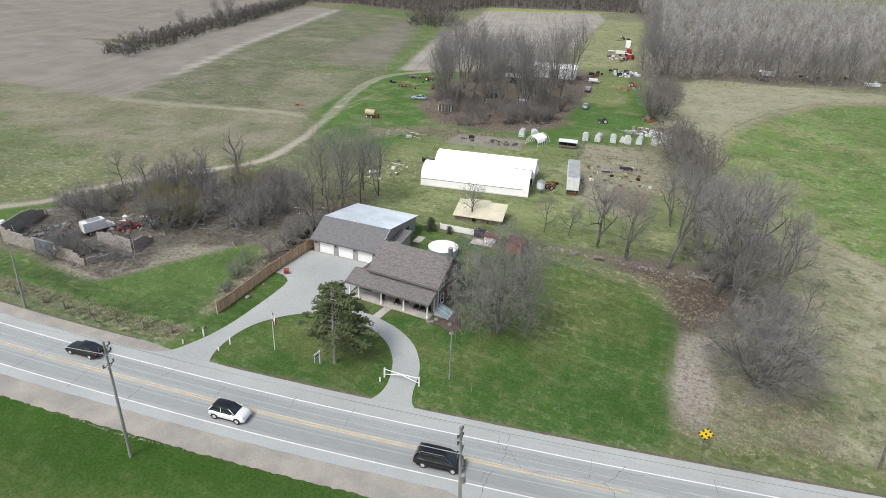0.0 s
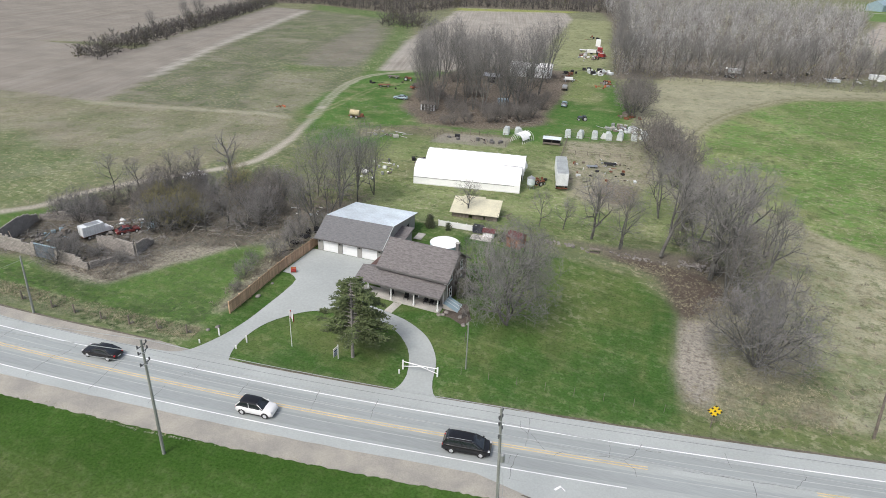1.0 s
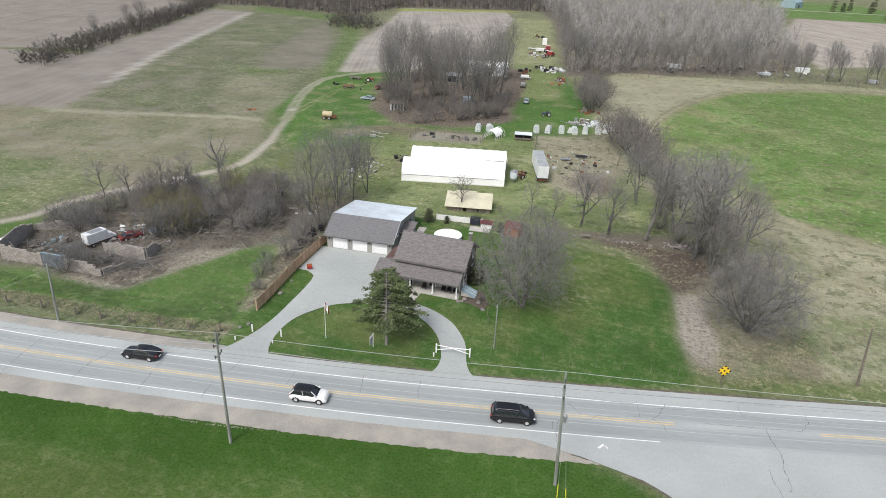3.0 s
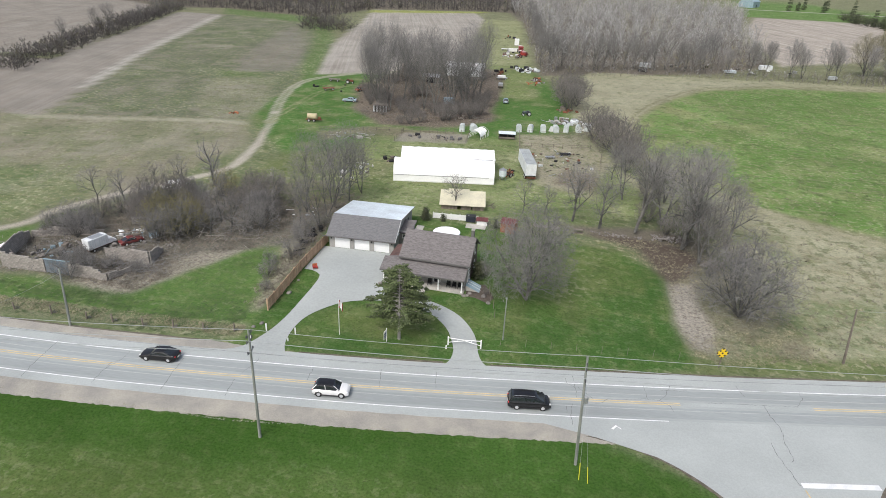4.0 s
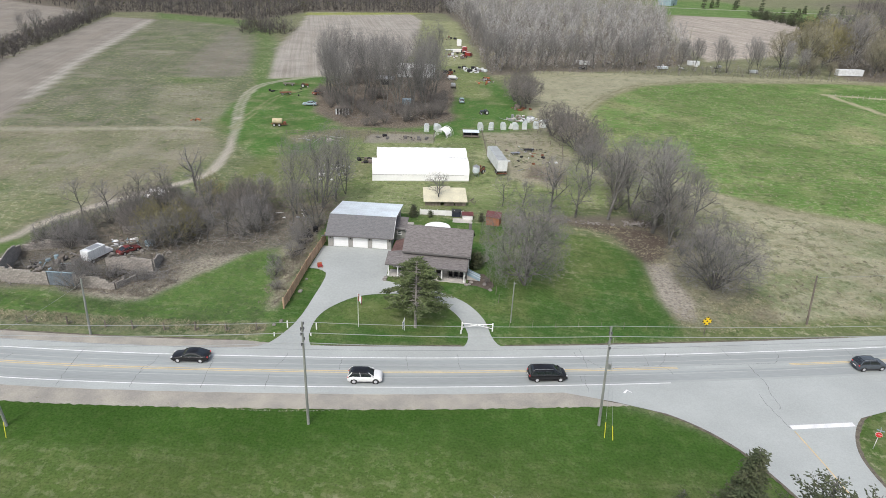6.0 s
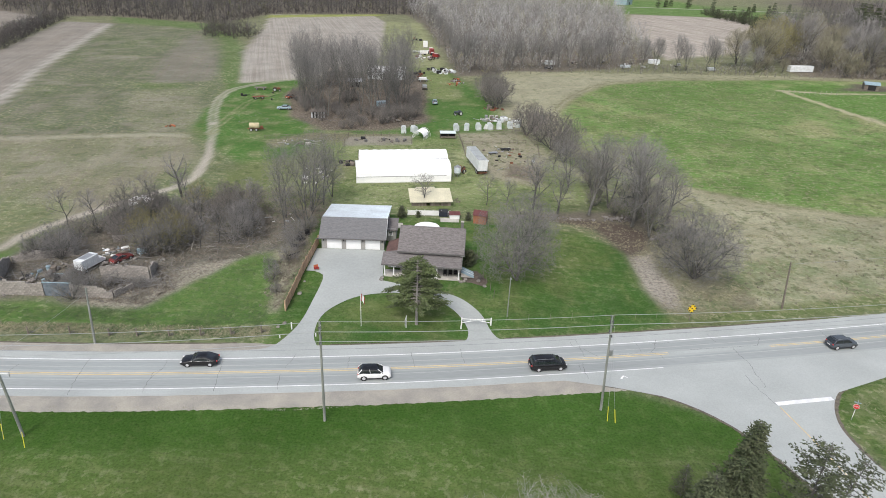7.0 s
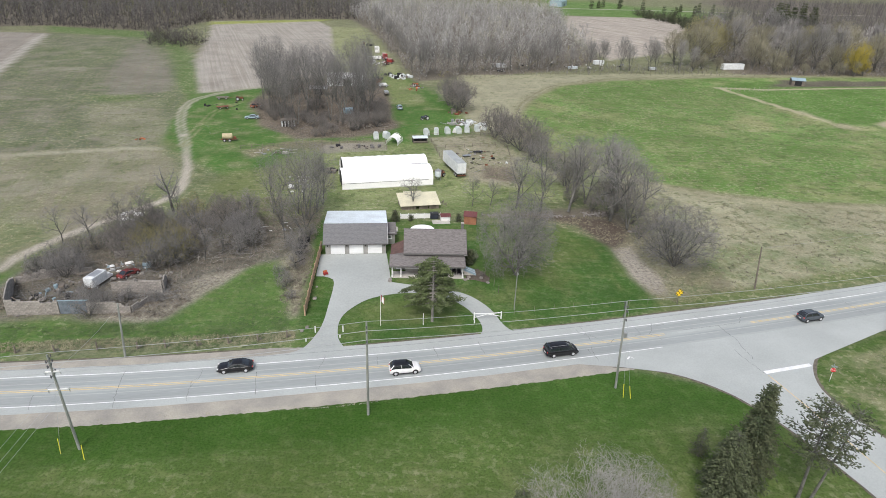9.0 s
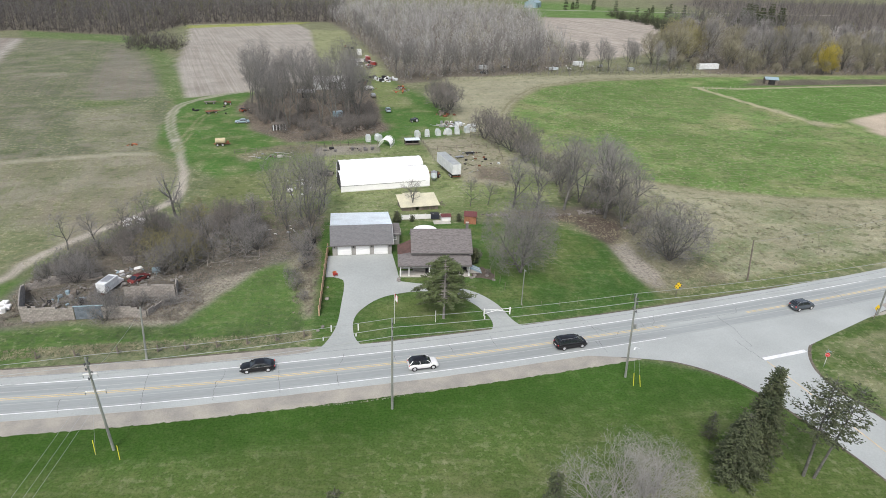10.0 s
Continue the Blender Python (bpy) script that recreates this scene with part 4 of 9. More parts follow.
def farmhouse():
    h = thing("farmhouse", pose(-33.4, 72.0, 0, 0, 0, -4) @ Matrix.Translation((33.4, -72.0, 0)), "brown brick farmhouse with grey shingle roof and white-posted porch", "house")
    x0, x1, y0, y1 = -38.5, -27.95, 69.5, 77.3
    eave, ridge, ry = 4.85, 7.65, 73.3
    part("wall", box(x0, x1, y0, y0 + 0.25, 0.2, eave), SIDING, h, "grey front wall")
    part("wall", box(x0, x1, y1 - 0.25, y1, 0.2, eave), BRICK, h)
    gab = [(y0 + 0.25, 0.2), (y1 - 0.25, 0.2), (y1 - 0.25, eave), (ry, ridge - 0.18), (y0 + 0.25, eave)]
    east = part("wall", gable_wall(x1, y0, y1, gab, 0.25), BRICK, h, "brick gable wall")
    part("wall", gable_wall(x0 + 0.25, y0, y1, gab, 0.25), BRICK, h)
    roof_plane(h, "roof", (x0 - 0.4, y0 - 0.55, eave - 0.1), (x1 + 0.4, y0 - 0.55, eave - 0.1), (x1 + 0.4, ry, ridge), (x0 - 0.4, ry, ridge), 18)
    roof_plane(h, "roof", (x1 + 0.4, y1 + 0.5, eave - 0.1), (x0 - 0.4, y1 + 0.5, eave - 0.1), (x0 - 0.4, ry, ridge), (x1 + 0.4, ry, ridge), 18)
    part("ridge_cap", tube((x0 - 0.42, ry, ridge - 0.02), (x1 + 0.42, ry, ridge - 0.02), 0.09, sides=6), SHINGLE, h)
    part("eave_trim", box(x0 - 0.42, x1 + 0.42, y0 - 0.66, y0 - 0.55, eave - 0.34, eave - 0.12), TRIM_GREY, h)
    part("gutter", box(x0 - 0.42, x1 + 0.42, y1 + 0.5, y1 + 0.6, eave - 0.22, eave - 0.1), WHITE, h)
    for ya, yb in ((y0 - 0.5, ry), (y1 + 0.5, ry)):
        part("bargeboard", tube((x1 + 0.4, ya, eave - 0.22), (x1 + 0.4, yb, ridge - 0.12), 0.07, sides=4), TRIM_GREY, h)
    # chimney and gable windows
    ch = part("chimney", box(x1 - 0.5, x1 - 0.02, 73.5, 74.0, 6.6, 8.75, 0.02), TRIM_GREY, h, "slim grey chimney")
    part("chimney_cap", box(x1 - 0.55, x1 + 0.03, 73.45, 74.05, 8.75, 8.85, 0.02), CONCRETE, ch)
    for yy in (71.0, 75.0):
        window(h, yy - 0.45, yy + 0.45, 4.2, 5.6, x1, (1, 0))
        window(h, yy - 0.45, yy + 0.45, 1.5, 3.0, x1, (1, 0))
    part("downpipe", tube((x1 + 0.1, y0 + 0.1, 0.8), (x1 + 0.1, y0 + 0.1, 4.6), 0.05), WHITE, h)
    part("eave_return", box(x1 - 0.2, x1 + 0.45, y0 - 0.6, y0 + 0.1, 4.42, 4.62, 0.02), WHITE, h, "white eave return")
    # front: door, windows, low white rail
    d = part("door", box(-33.2, -32.3, y0 - 0.06, y0 + 0.01, 0.95, 2.95), DARK, h, "dark front door")
    part("door_frame", box(-33.32, -33.2, y0 - 0.08, y0, 0.95, 3.05), WHITE, d)
    part("door_frame", box(-32.3, -32.18, y0 - 0.08, y0, 0.95, 3.05), WHITE, d)
    window(h, -31.2, -29.7, 1.7, 2.9, y0)
    window(h, -36.8, -35.3, 1.7, 2.9, y0)
    # west wing with its own door
    part("wing_wall", box(-40.7, x0, 70.4, 75.4, 0.2, 3.4), SIDING, h, "grey west wing")
    roof_plane(h, "wing_roof", (-41.3, 75.9, 3.2), (-41.3, 70.0, 3.2), (x0 - 0.05, 70.0, 4.4), (x0 - 0.05, 75.9, 4.4), 8, SHINGLE_RED, 0.14)
    part("wing_door", box(-40.2, -39.3, 70.33, 70.4, 0.95, 3.0), DOOR_WHITE, h, "white side door")
    # porch
    fl = part("porch_floor", box(-41.0, -28.0, 67.1, y0, 0.35, 0.9, 0.02), CONCRETE, h, "pale concrete porch floor")
    px0, px1, pf = -41.35, -27.85, 66.85
    roof_plane(h, "porch_roof", (px0, pf, 3.2), (px1, pf, 3.2), (px1, y0 - 0.01, 4.25), (px0, y0 - 0.01, 4.25), 9, SHINGLE, 0.12)
    roof_plane(h, "porch_roof", (px0, 70.4, 3.75), (px0, y0 - 0.01, 4.25), (x0 - 0.05, y0 - 0.01, 4.25), (x0 - 0.05, 70.4, 4.3), 3, SHINGLE, 0.1)
    part("fascia", box(px0, px1, pf - 0.06, pf + 0.04, 2.96, 3.17), TRIM_GREY, h)
    part("porch_beam", box(-41.0, -28.05, 67.2, 67.38, 2.84, 3.05), WHITE, h)
    for x in (-40.85, -39.3, -35.6, -32.0, -28.3):
        p = part("porch_post", box(x - 0.09, x + 0.09, 67.2, 67.38, 0.9, 2.9, 0.015), WHITE, h)
        part("post_base", box(x - 0.14, x + 0.14, 67.15, 67.43, 0.9, 1.15, 0.01), WHITE, p)
    part("porch_post", box(-28.4, -28.22, 69.25, 69.43, 0.9, 3.8, 0.015), WHITE, h)
    for a, b in ((-38.6, -35.9), (-31.2, -28.8)):
        rail = part("rail", box(a, b, 69.3, 69.36, 1.55, 1.64), WHITE, h)
    # cellar hatch
    hatch = part("cellar_hatch", slab([(-27.9, 68.4, 1.75), (-27.9, 70.6, 1.75), (-25.5, 70.6, 0.7), (-25.5, 68.4, 0.7)][::-1], 0.08), BLUE_GREY, h, "pale blue sloping cellar hatch")
    part("hatch_wall", slab([(-27.9, 68.45, 0.5), (-25.55, 68.45, 0.5), (-25.55, 68.45, 0.66), (-27.9, 68.45, 1.68)], 0.1), CONCRETE, h)
    part("hatch_wall", slab([(-27.9, 70.55, 0.5), (-25.55, 70.55, 0.5), (-25.55, 70.55, 0.66), (-27.9, 70.55, 1.68)][::-1], 0.1), CONCRETE, h)
    for yy in (69.2, 69.9):
        part("hatch_seam", tube((-27.85, yy, 1.78), (-25.5, yy, 0.74), 0.025, sides=4), WHITE, h)
    return h


farmhouse()


def garage():
    g = thing("garage", pose(0, 0, 0), "three-door garage with grey shingle front roof and pale metal rear roof", "garage")
    x0, x1, yf, yb = -53.4, -42.0, 77.6, 92.2
    eave, top, ty, back = 3.25, 5.5, 81.6, 3.75
    # front wall in piers and a lintel, so that the doors sit in real openings
    doors = [(-52.45, -49.75), (-48.95, -46.25), (-45.45, -42.75)]
    edges = [x0] + [v for d in doors for v in d] + [x1]
    for a, b in zip(edges[::2], edges[1::2]):
        part("pier", box(a, b, yf, yf + 0.25, 0.3, 2.98), SIDING, g)
    part("lintel", box(x0, x1, yf, yf + 0.25, 2.98, eave), SIDING, g)
    for a, b in doors:
        d = part("garage_door", box(a + 0.02, b - 0.02, yf + 0.1, yf + 0.16, 0.82, 2.96), DOOR_WHITE, g, "white sectional garage door")
        for k in range(4):
            z = 0.86 + k * 0.53
            part("door_panel", box(a + 0.06, b - 0.06, yf + 0.075, yf + 0.1, z, z + 0.48, 0.012), DOOR_WHITE, d)
        part("door_trim", box(a - 0.1, b + 0.1, yf - 0.03, yf + 0.02, 2.96, 3.06), WHITE, g)
    for x in (-53.0, -49.35, -45.85, -42.35):
        l = part("wall_lamp", box(x - 0.09, x + 0.09, yf - 0.16, yf, 2.45, 2.75, 0.02), SIGN_BLACK, g, "small black wall lantern")
    prof = [(yf + 0.25, 0.3), (yb, 0.3), (yb, back - 0.15), (ty, top - 0.16), (yf + 0.25, eave)]
    part("wall", slab([(x1, y, z) for y, z in prof], 0.25), SIDING, g)
    part("wall", slab([(x0 + 0.25, y, z) for y, z in prof], 0.25), SIDING, g)
    part("wall", box(x0 + 0.25, x1 - 0.25, yb - 0.25, yb, 0.3, back - 0.2), SIDING, g)
    roof_plane(g, "front_roof", (x0 - 0.45, yf - 0.4, eave - 0.12), (x1 + 0.35, yf - 0.4, eave - 0.12), (x1 + 0.35, ty, top), (x0 - 0.45, ty, top), 16, SHINGLE_GREY)
    rear = part("rear_roof", slab([(x0 - 0.4, ty + 0.01, top), (x1 + 0.4, ty + 0.01, top), (x1 + 0.4, yb + 0.4, back), (x0 - 0.4, yb + 0.4, back)], 0.14), METAL_ROOF, g, "pale grey metal roof sheet")
    for k in range(27):
        x = x0 - 0.3 + k * 0.45
        part("seam", tube((x, ty + 0.1, top + 0.012), (x, yb + 0.38, back + 0.012), 0.018, sides=4), METAL_ROOF, rear)
    part("fascia", box(x0 - 0.45, x1 + 0.35, yf - 0.48, yf - 0.38, eave - 0.32, eave - 0.12), TRIM_GREY, g)
    part("gutter", box(x0 - 1.1, x1 + 0.35, yf - 0.6, yf - 0.48, eave - 0.24, eave - 0.12), TRIM_GREY, g)
    part("rake_trim", tube((x1 + 0.35, yf - 0.4, eave - 0.18), (x1 + 0.35, ty, top - 0.06), 0.07, sides=4), WHITE, g)
    part("rake_trim", tube((x1 + 0.42, ty, top - 0.06), (x1 + 0.42, yb + 0.4, back - 0.06), 0.07, sides=4), TRIM_GREY, g)
    # dark panel painted as the shaded side doorway at the rear, and the gable window
    part("side_opening_shade", box(x1 - 0.02, x1 + 0.03, 87.2, 89.4, 0.7, 2.9), DARK, g, "dark panel standing in for the shaded side doorway")
    window(g, 80.3, 81.3, 3.1, 4.2, x1, (1, 0))
    # lean-to joining garage and house
    part("lean_to_wall", box(x1 + 0.003, -40.1, 82.0, 86.0, 0.3, 3.2), SIDING, g, "small grey lean-to")
    roof_plane(g, "lean_to_roof", (x1 + 0.003, 81.6, 3.1), (-39.8, 81.6, 3.1), (-39.8, 86.3, 3.7), (x1 + 0.003, 86.3, 3.7), 6, SHINGLE, 0.12)
    window(g, -41.5, -40.7, 2.0, 2.7, 82.0)
    part("step", box(-40.6, -39.2, 88.0, 90.5, 0.3, 0.9), CONCRETE, g)
    return g


garage()


def greenhouse_tent():
    """A long white plastic shelter of two bays with sagging, patched sheeting over hoops."""
    L, W = 23.0, 14.6
    g = thing("plastic_shelter", pose(-51.6, 115.9, 0, 0, 0, 9.1), "long white plastic-sheeted farm shelter, torn at one end", "greenhouse")
    rnd = random.Random(5)

    def cover(y0, y1, zr, ze, x0, x1, seed):
        nx_, ny_ = 46, 16
        v, f = [], []
        for i in range(nx_ + 1):
            for j in range(ny_ + 1):
                u, w = i / nx_, j / ny_
                x = x0 + (x1 - x0) * u
                a = math.pi * w
                y = (y0 + y1) / 2 - (y1 - y0) / 2 * math.cos(a)
                z = ze + (zr - ze) * math.sin(a) ** 0.75
                sag = 0.10 * (1 - abs(math.sin(u * 11 * math.pi))) * math.sin(a)
                z += sag + 0.08 * noise.noise(Vector((x * 0.5, y * 0.6, seed)))
                v.append((x + 0.15 * noise.noise(Vector((y, seed, 3.0))) * (1 if i in (0, nx_) else 0), y, z))
        for i in range(nx_):
            for j in range(ny_):
                k = i * (ny_ + 1) + j
                f.append((k, k + ny_ + 1, k + ny_ + 2, k + 1))
        return smoothed(mesh_of("cover", v, f, TENT_WHITE))
    part("cover", cover(0.0, 7.3, 4.2, 1.6, 0, L, 1.0), TENT_WHITE, g)
    part("cover", cover(7.0, W, 4.7, 1.7, 1.2, L + 0.4, 2.0), TENT_WHITE, g)
    part("side_sheet", box(0, L, -0.06, 0.0, 0.02, 1.66), TENT_WHITE, g)
    part("base_board", box(-0.02, L + 0.02, -0.12, -0.06, 0.0, 0.25), WHITE, g)
    part("batten", box(0.0, L - 1.2, -0.11, -0.06, 1.5, 1.58), TRIM_GREY, g, "grey batten along the sheet")
    part("side_sheet", box(1.2, L + 0.4, W, W + 0.06, 0.02, 1.76), TENT_WHITE, g)
    # near end: dark sheets painted as interior shade; far end: white sheets
    for x, lab in ((0.0, "dark sheet standing in for the shaded open end"), (L - 0.6, "torn end sheet")):
        for y0, y1, zr in ((0.0, 7.2, 4.1), (7.2, W, 4.6)):
            xx = (x if y0 == 0 else L + 0.1) if x else (0.25 if y0 == 0 else 1.5)
            pts = [(xx, (y0 + y1) / 2 - (y1 - y0 - 0.2) / 2 * math.cos(math.pi * k / 14), 1.5 + (zr - 1.6) * math.sin(math.pi * k / 14) ** 0.75) for k in range(15)]
            pts = [(xx, y0 + 0.1, 0.05)] + pts + [(xx, y1 - 0.1, 0.05)]
            part("end_wall", slab(pts[::-1], 0.05), TENT_WHITE if x else DARK, g, lab)
    for k in range(12):
        x = 0.3 + k * (L - 1.0) / 11
        part("hoop", tube((x, 0.02, 0.0), (x, 0.02, 1.6), 0.04, sides=6), STEEL, g)
    # no hole in the cover: a dark patch stands for the shade within
    part("tear", slab([(L - 4.6, 5.9, 4.0), (L - 0.05, 5.6, 4.05), (L - 0.05, 7.0, 3.55), (L - 3.6, 6.7, 3.7)], 0.06), DARK, g, "dark patch standing in for the shade inside a long tear")
    for k in range(4):
        y = 5.4 + k * 0.9
        part("loose_flap", slab([(L + 0.3, y + 3, 3.9), (L + 0.9, y + 3.2, 2.6 - 0.1 * k), (L + 0.8, y + 3.8, 2.7), (L + 0.3, y + 3.7, 3.8)], 0.03), TENT_WHITE, g)
    return g


greenhouse_tent()


def low_shed():
    s = thing("low_shed", pose(-37.8, 100.8, 0, 0, 0, 7.0), "low weathered wooden shed with a cream metal roof", "shed")
    L, W = 8.6, 5.0
    for y in (0.0, W - 0.12):
        for k in range(24):
            if y == 0.0 and k in (9, 10, 17):
                continue
            part("board", box(k * L / 24 + 0.005, (k + 1) * L / 24 - 0.005, y, y + 0.04, 0.02, 1.5 if y == 0 else 2.2), OLD_WOOD, s)
    for k in range(5):
        part("post", box(k * (L - 0.15) / 4, k * (L - 0.15) / 4 + 0.15, 0.04, 0.19, 0, 1.55), OLD_WOOD, s)
    # this end is open: its inner shade is a dark slab
    part("end_wall", slab([(L - 0.03, 0.2, 0.02), (L - 0.03, W - 0.2, 0.02), (L - 0.03, W - 0.2, 2.2), (L - 0.03, 0.2, 1.5)], 0.06), DARK, s, "dark sheet standing in for the shaded open shed end")
    part("end_wall", slab([(0.1, 0.2, 0.02), (0.1, W - 0.2, 0.02), (0.1, W - 0.2, 2.2), (0.1, 0.2, 1.5)], 0.06), OLD_WOOD, s)
    r = part("roof", slab([(-0.4, -0.5, 1.6), (L + 0.35, -0.5, 1.6), (L + 0.35, W + 0.3, 2.75), (-0.4, W + 0.3, 2.75)], 0.06), CREAM_ROOF, s)
    part("roof_patch", slab([(1.3, W + 0.1, 2.74), (5.6, W + 0.1, 2.74), (5.6, W + 0.8, 2.87), (1.3, W + 0.8, 2.87)], 0.05), CREAM_ROOF, s)
    for k in range(16):
        x = -0.3 + k * 0.6
        part("roof_rib", tube((x, -0.48, 1.61), (x, W + 0.28, 2.755), 0.012, sides=4), CREAM_ROOF, r)
    rnd = random.Random(3)
    for k in range(7):
        tagged(part("timber", tube((L + 0.4 + rnd.random(), 0.5 + k * 0.5, 0.1), (L + 1.6 + rnd.random(), 1.2 + k * 0.6, 0.25 + rnd.random() * 0.5), 0.07, sides=5), OLD_WOOD, s))
    return s


low_shed()
# ---------------------------------------------------------------- bare trees
def limb_tubes(verts, faces, path, radii, sides):
    base = len(verts)
    for k, (p, r) in enumerate(zip(path, radii)):
        d = (path[min(k + 1, len(path) - 1)] - path[max(k - 1, 0)]).normalized()
        u = d.orthogonal().normalized()
        w = d.cross(u)
        for s in range(sides):
            a = 2 * math.pi * s / sides
            verts.append(p + (u * math.cos(a) + w * math.sin(a)) * r)
    for k in range(len(path) - 1):
        for s in range(sides):
            a, b = base + k * sides + s, base + k * sides + (s + 1) % sides
            faces.append((a, b, b + sides, a + sides))


def spike(verts, faces, a, b, r):
    """One last twig: a slim three-sided cone."""
    d = (b - a).normalized()
    u = d.orthogonal().normalized()
    w = d.cross(u)
    k = len(verts)
    for q in range(3):
        verts.append(a + (u * math.cos(q * 2.0944) + w * math.sin(q * 2.0944)) * r)
    verts.append(b.copy())
    faces.extend(((k, k + 1, k + 3), (k + 1, k + 2, k + 3), (k + 2, k, k + 3)))


def grow(rnd, start, d, length, radius, level, levels, out, up=0.25, wander=0.22, kids=(6, 6, 6, 5), angle=(35, 45, 50, 50), thin=0.013, low=0.3):
    """One branch and all that grows from it. out: limbs and twigs, each a (verts, faces) pair."""
    segs = (6, 4, 3, 2, 1)[min(level, 4)]
    path, radii, p, v = [start.copy()], [radius], start.copy(), d.copy()
    for k in range(segs):
        v = (v + Vector((rnd.gauss(0, wander), rnd.gauss(0, wander), rnd.gauss(0, wander) * 0.5 + up * 0.35))).normalized()
        p = p + v * (length / segs)
        path.append(p.copy())
        radii.append(radius * (1 - 0.72 * (k + 1) / segs))
    o = out[0] if level < levels - 1 else out[1]
    if level >= levels:
        spike(o[0], o[1], path[0], path[-1], radius * 1.25)
        return
    limb_tubes(o[0], o[1], path, radii, 6 if level == 0 else (4 if level == 1 else 3))
    n = kids[min(level, len(kids) - 1)]
    n = max(2, n + rnd.choice((-1, 0, 0, 1)))
    lo = low if level == 0 else 0.2
    spin = rnd.random() * 6.28
    for i in range(n):
        t = lo + (1 - lo) * (i + rnd.random() * 0.7) / n
        k = min(int(t * segs), segs - 1)
        f = t * segs - k
        q = path[k].lerp(path[k + 1], min(f, 1.0))
        ax = (path[k + 1] - path[k]).normalized()
        side = ax.orthogonal().normalized()
        side.rotate(Matrix.Rotation(spin + i * 2.4 + rnd.gauss(0, 0.3), 3, ax))
        a = radians(angle[min(level, len(angle) - 1)] * rnd.uniform(0.65, 1.25))
        nd = (ax * math.cos(a) + side * math.sin(a)).normalized()
        nl = length * rnd.uniform(0.50, 0.78) * (1.2 - 0.45 * t)
        nr = max(radius * (1 - 0.72 * t) * (0.72 if level < 2 else 0.6), thin * (1.35 if level + 1 < levels - 1 else 1.0))
        grow(rnd, q, nd, nl, nr, level + 1, levels, out, up, wander, kids, angle, thin, low)


def bare_tree_meshes(seed, tall, radius, stems=1, levels=4, kids=(7, 6, 6, 5), up=0.22, angle=(38, 45, 50, 50), lean=0.1, twig=TWIG, length=0.72, bark=BARK, spread=0.28, wide=None, thin=0.013, low=0.3, heart=0.55):
    """Trunk and crown meshes of a leafless tree, tall metres high and wide metres across, its outline rounded off."""
    rnd = random.Random(seed)
    out = [([], []), ([], [])]
    for s in range(stems):
        a = 6.28 * s / stems + rnd.random()
        tilt = lean if stems == 1 else spread * rnd.uniform(0.5, 1.3)
        d = Vector((math.cos(a) * tilt, math.sin(a) * tilt, 1)).normalized()
        st = Vector((math.cos(a), math.sin(a), 0)) * (0 if stems == 1 else 0.25 * rnd.random()) + Vector((0, 0, -0.1))
        grow(rnd, st, d, tall * length * (1 if stems == 1 else rnd.uniform(0.75, 1.05)), radius * (1 if stems == 1 else 0.62), 0, levels, out, up, 0.14, kids, angle, thin, low)
    top = np.array([v[:] for v in out[1][0]])
    fz = tall * 1.04 / np.percentile(top[:, 2], 99.0)
    fx = (wide or tall * 0.7) / (2 * np.percentile(np.hypot(top[:, 0], top[:, 1]), 90))
    half, mid = (wide or tall * 0.7) / 2, tall * heart
    for vs, _ in out:
        for v in vs:
            x, y, z = v.x * fx, v.y * fx, v.z * fz
            h = (tall - mid) if z > mid else mid * 1.05
            q = math.sqrt((x * x + y * y) / half ** 2 + ((z - mid) / h) ** 2)
            edge = 1.0 + 0.16 * noise.noise(Vector((x, y, z - mid)).normalized() * 2.2 + Vector((seed, 0, 0)))
            if q > 0.78 * edge:
                k = (0.78 + 0.24 * math.tanh((q / edge - 0.78) / 0.34)) * edge / q
                x, y, z = x * k, y * k, mid + (z - mid) * k
            v.x, v.y, v.z = x, y, max(z, -0.15)
    return mesh_of("trunk", *out[0], bark), mesh_of("crown", *out[1], twig)


def bare_tree(name, meshes, m, label, group):
    t = thing(name, m, label, "tree", group)
    part("trunk", meshes[0], None, t)
    part("crown", meshes[1], None, t)
    return t


MAPLE = bare_tree_meshes(11, 14.6, 0.34, stems=4, levels=4, kids=(9, 6, 5, 5), up=0.04, angle=(50, 50, 50, 55), twig=TWIG_GREY, length=0.8, wide=13.6, spread=0.3, thin=0.024, low=0.16, heart=0.5)
ROUND = bare_tree_meshes(12, 13.0, 0.22, stems=9, levels=4, kids=(6, 5, 4, 4), up=0.0, angle=(46, 48, 50, 55), twig=TWIG_GREY, spread=0.75, wide=16.5, thin=0.02, low=0.08, heart=0.45)
YARD = [bare_tree_meshes(21 + k, 14.5, 0.40, stems=1 + k % 2, levels=4, kids=(7, 5, 4, 5) if k % 2 == 0 else (6, 5, 4, 4), up=0.06, angle=(48, 48, 50, 54), wide=12.0, lean=0.04, bark=BARK_MID, spread=0.26, thin=0.021, low=0.3, heart=0.62) for k in range(4)]
SMALL = [bare_tree_meshes(31 + k, 8.0, 0.15, levels=3, kids=(7, 6, 5), up=0.1, angle=(45, 46, 48), wide=6.5, thin=0.024) for k in range(2)]
TALL = [bare_tree_meshes(41 + k, 22.0, 0.42, stems=2 + k % 2, levels=4, kids=(6, 5, 4, 3), up=0.1, angle=(42, 44, 48, 52), spread=0.32, wide=15.0, thin=0.026, low=0.3, heart=0.62) for k in range(3)]
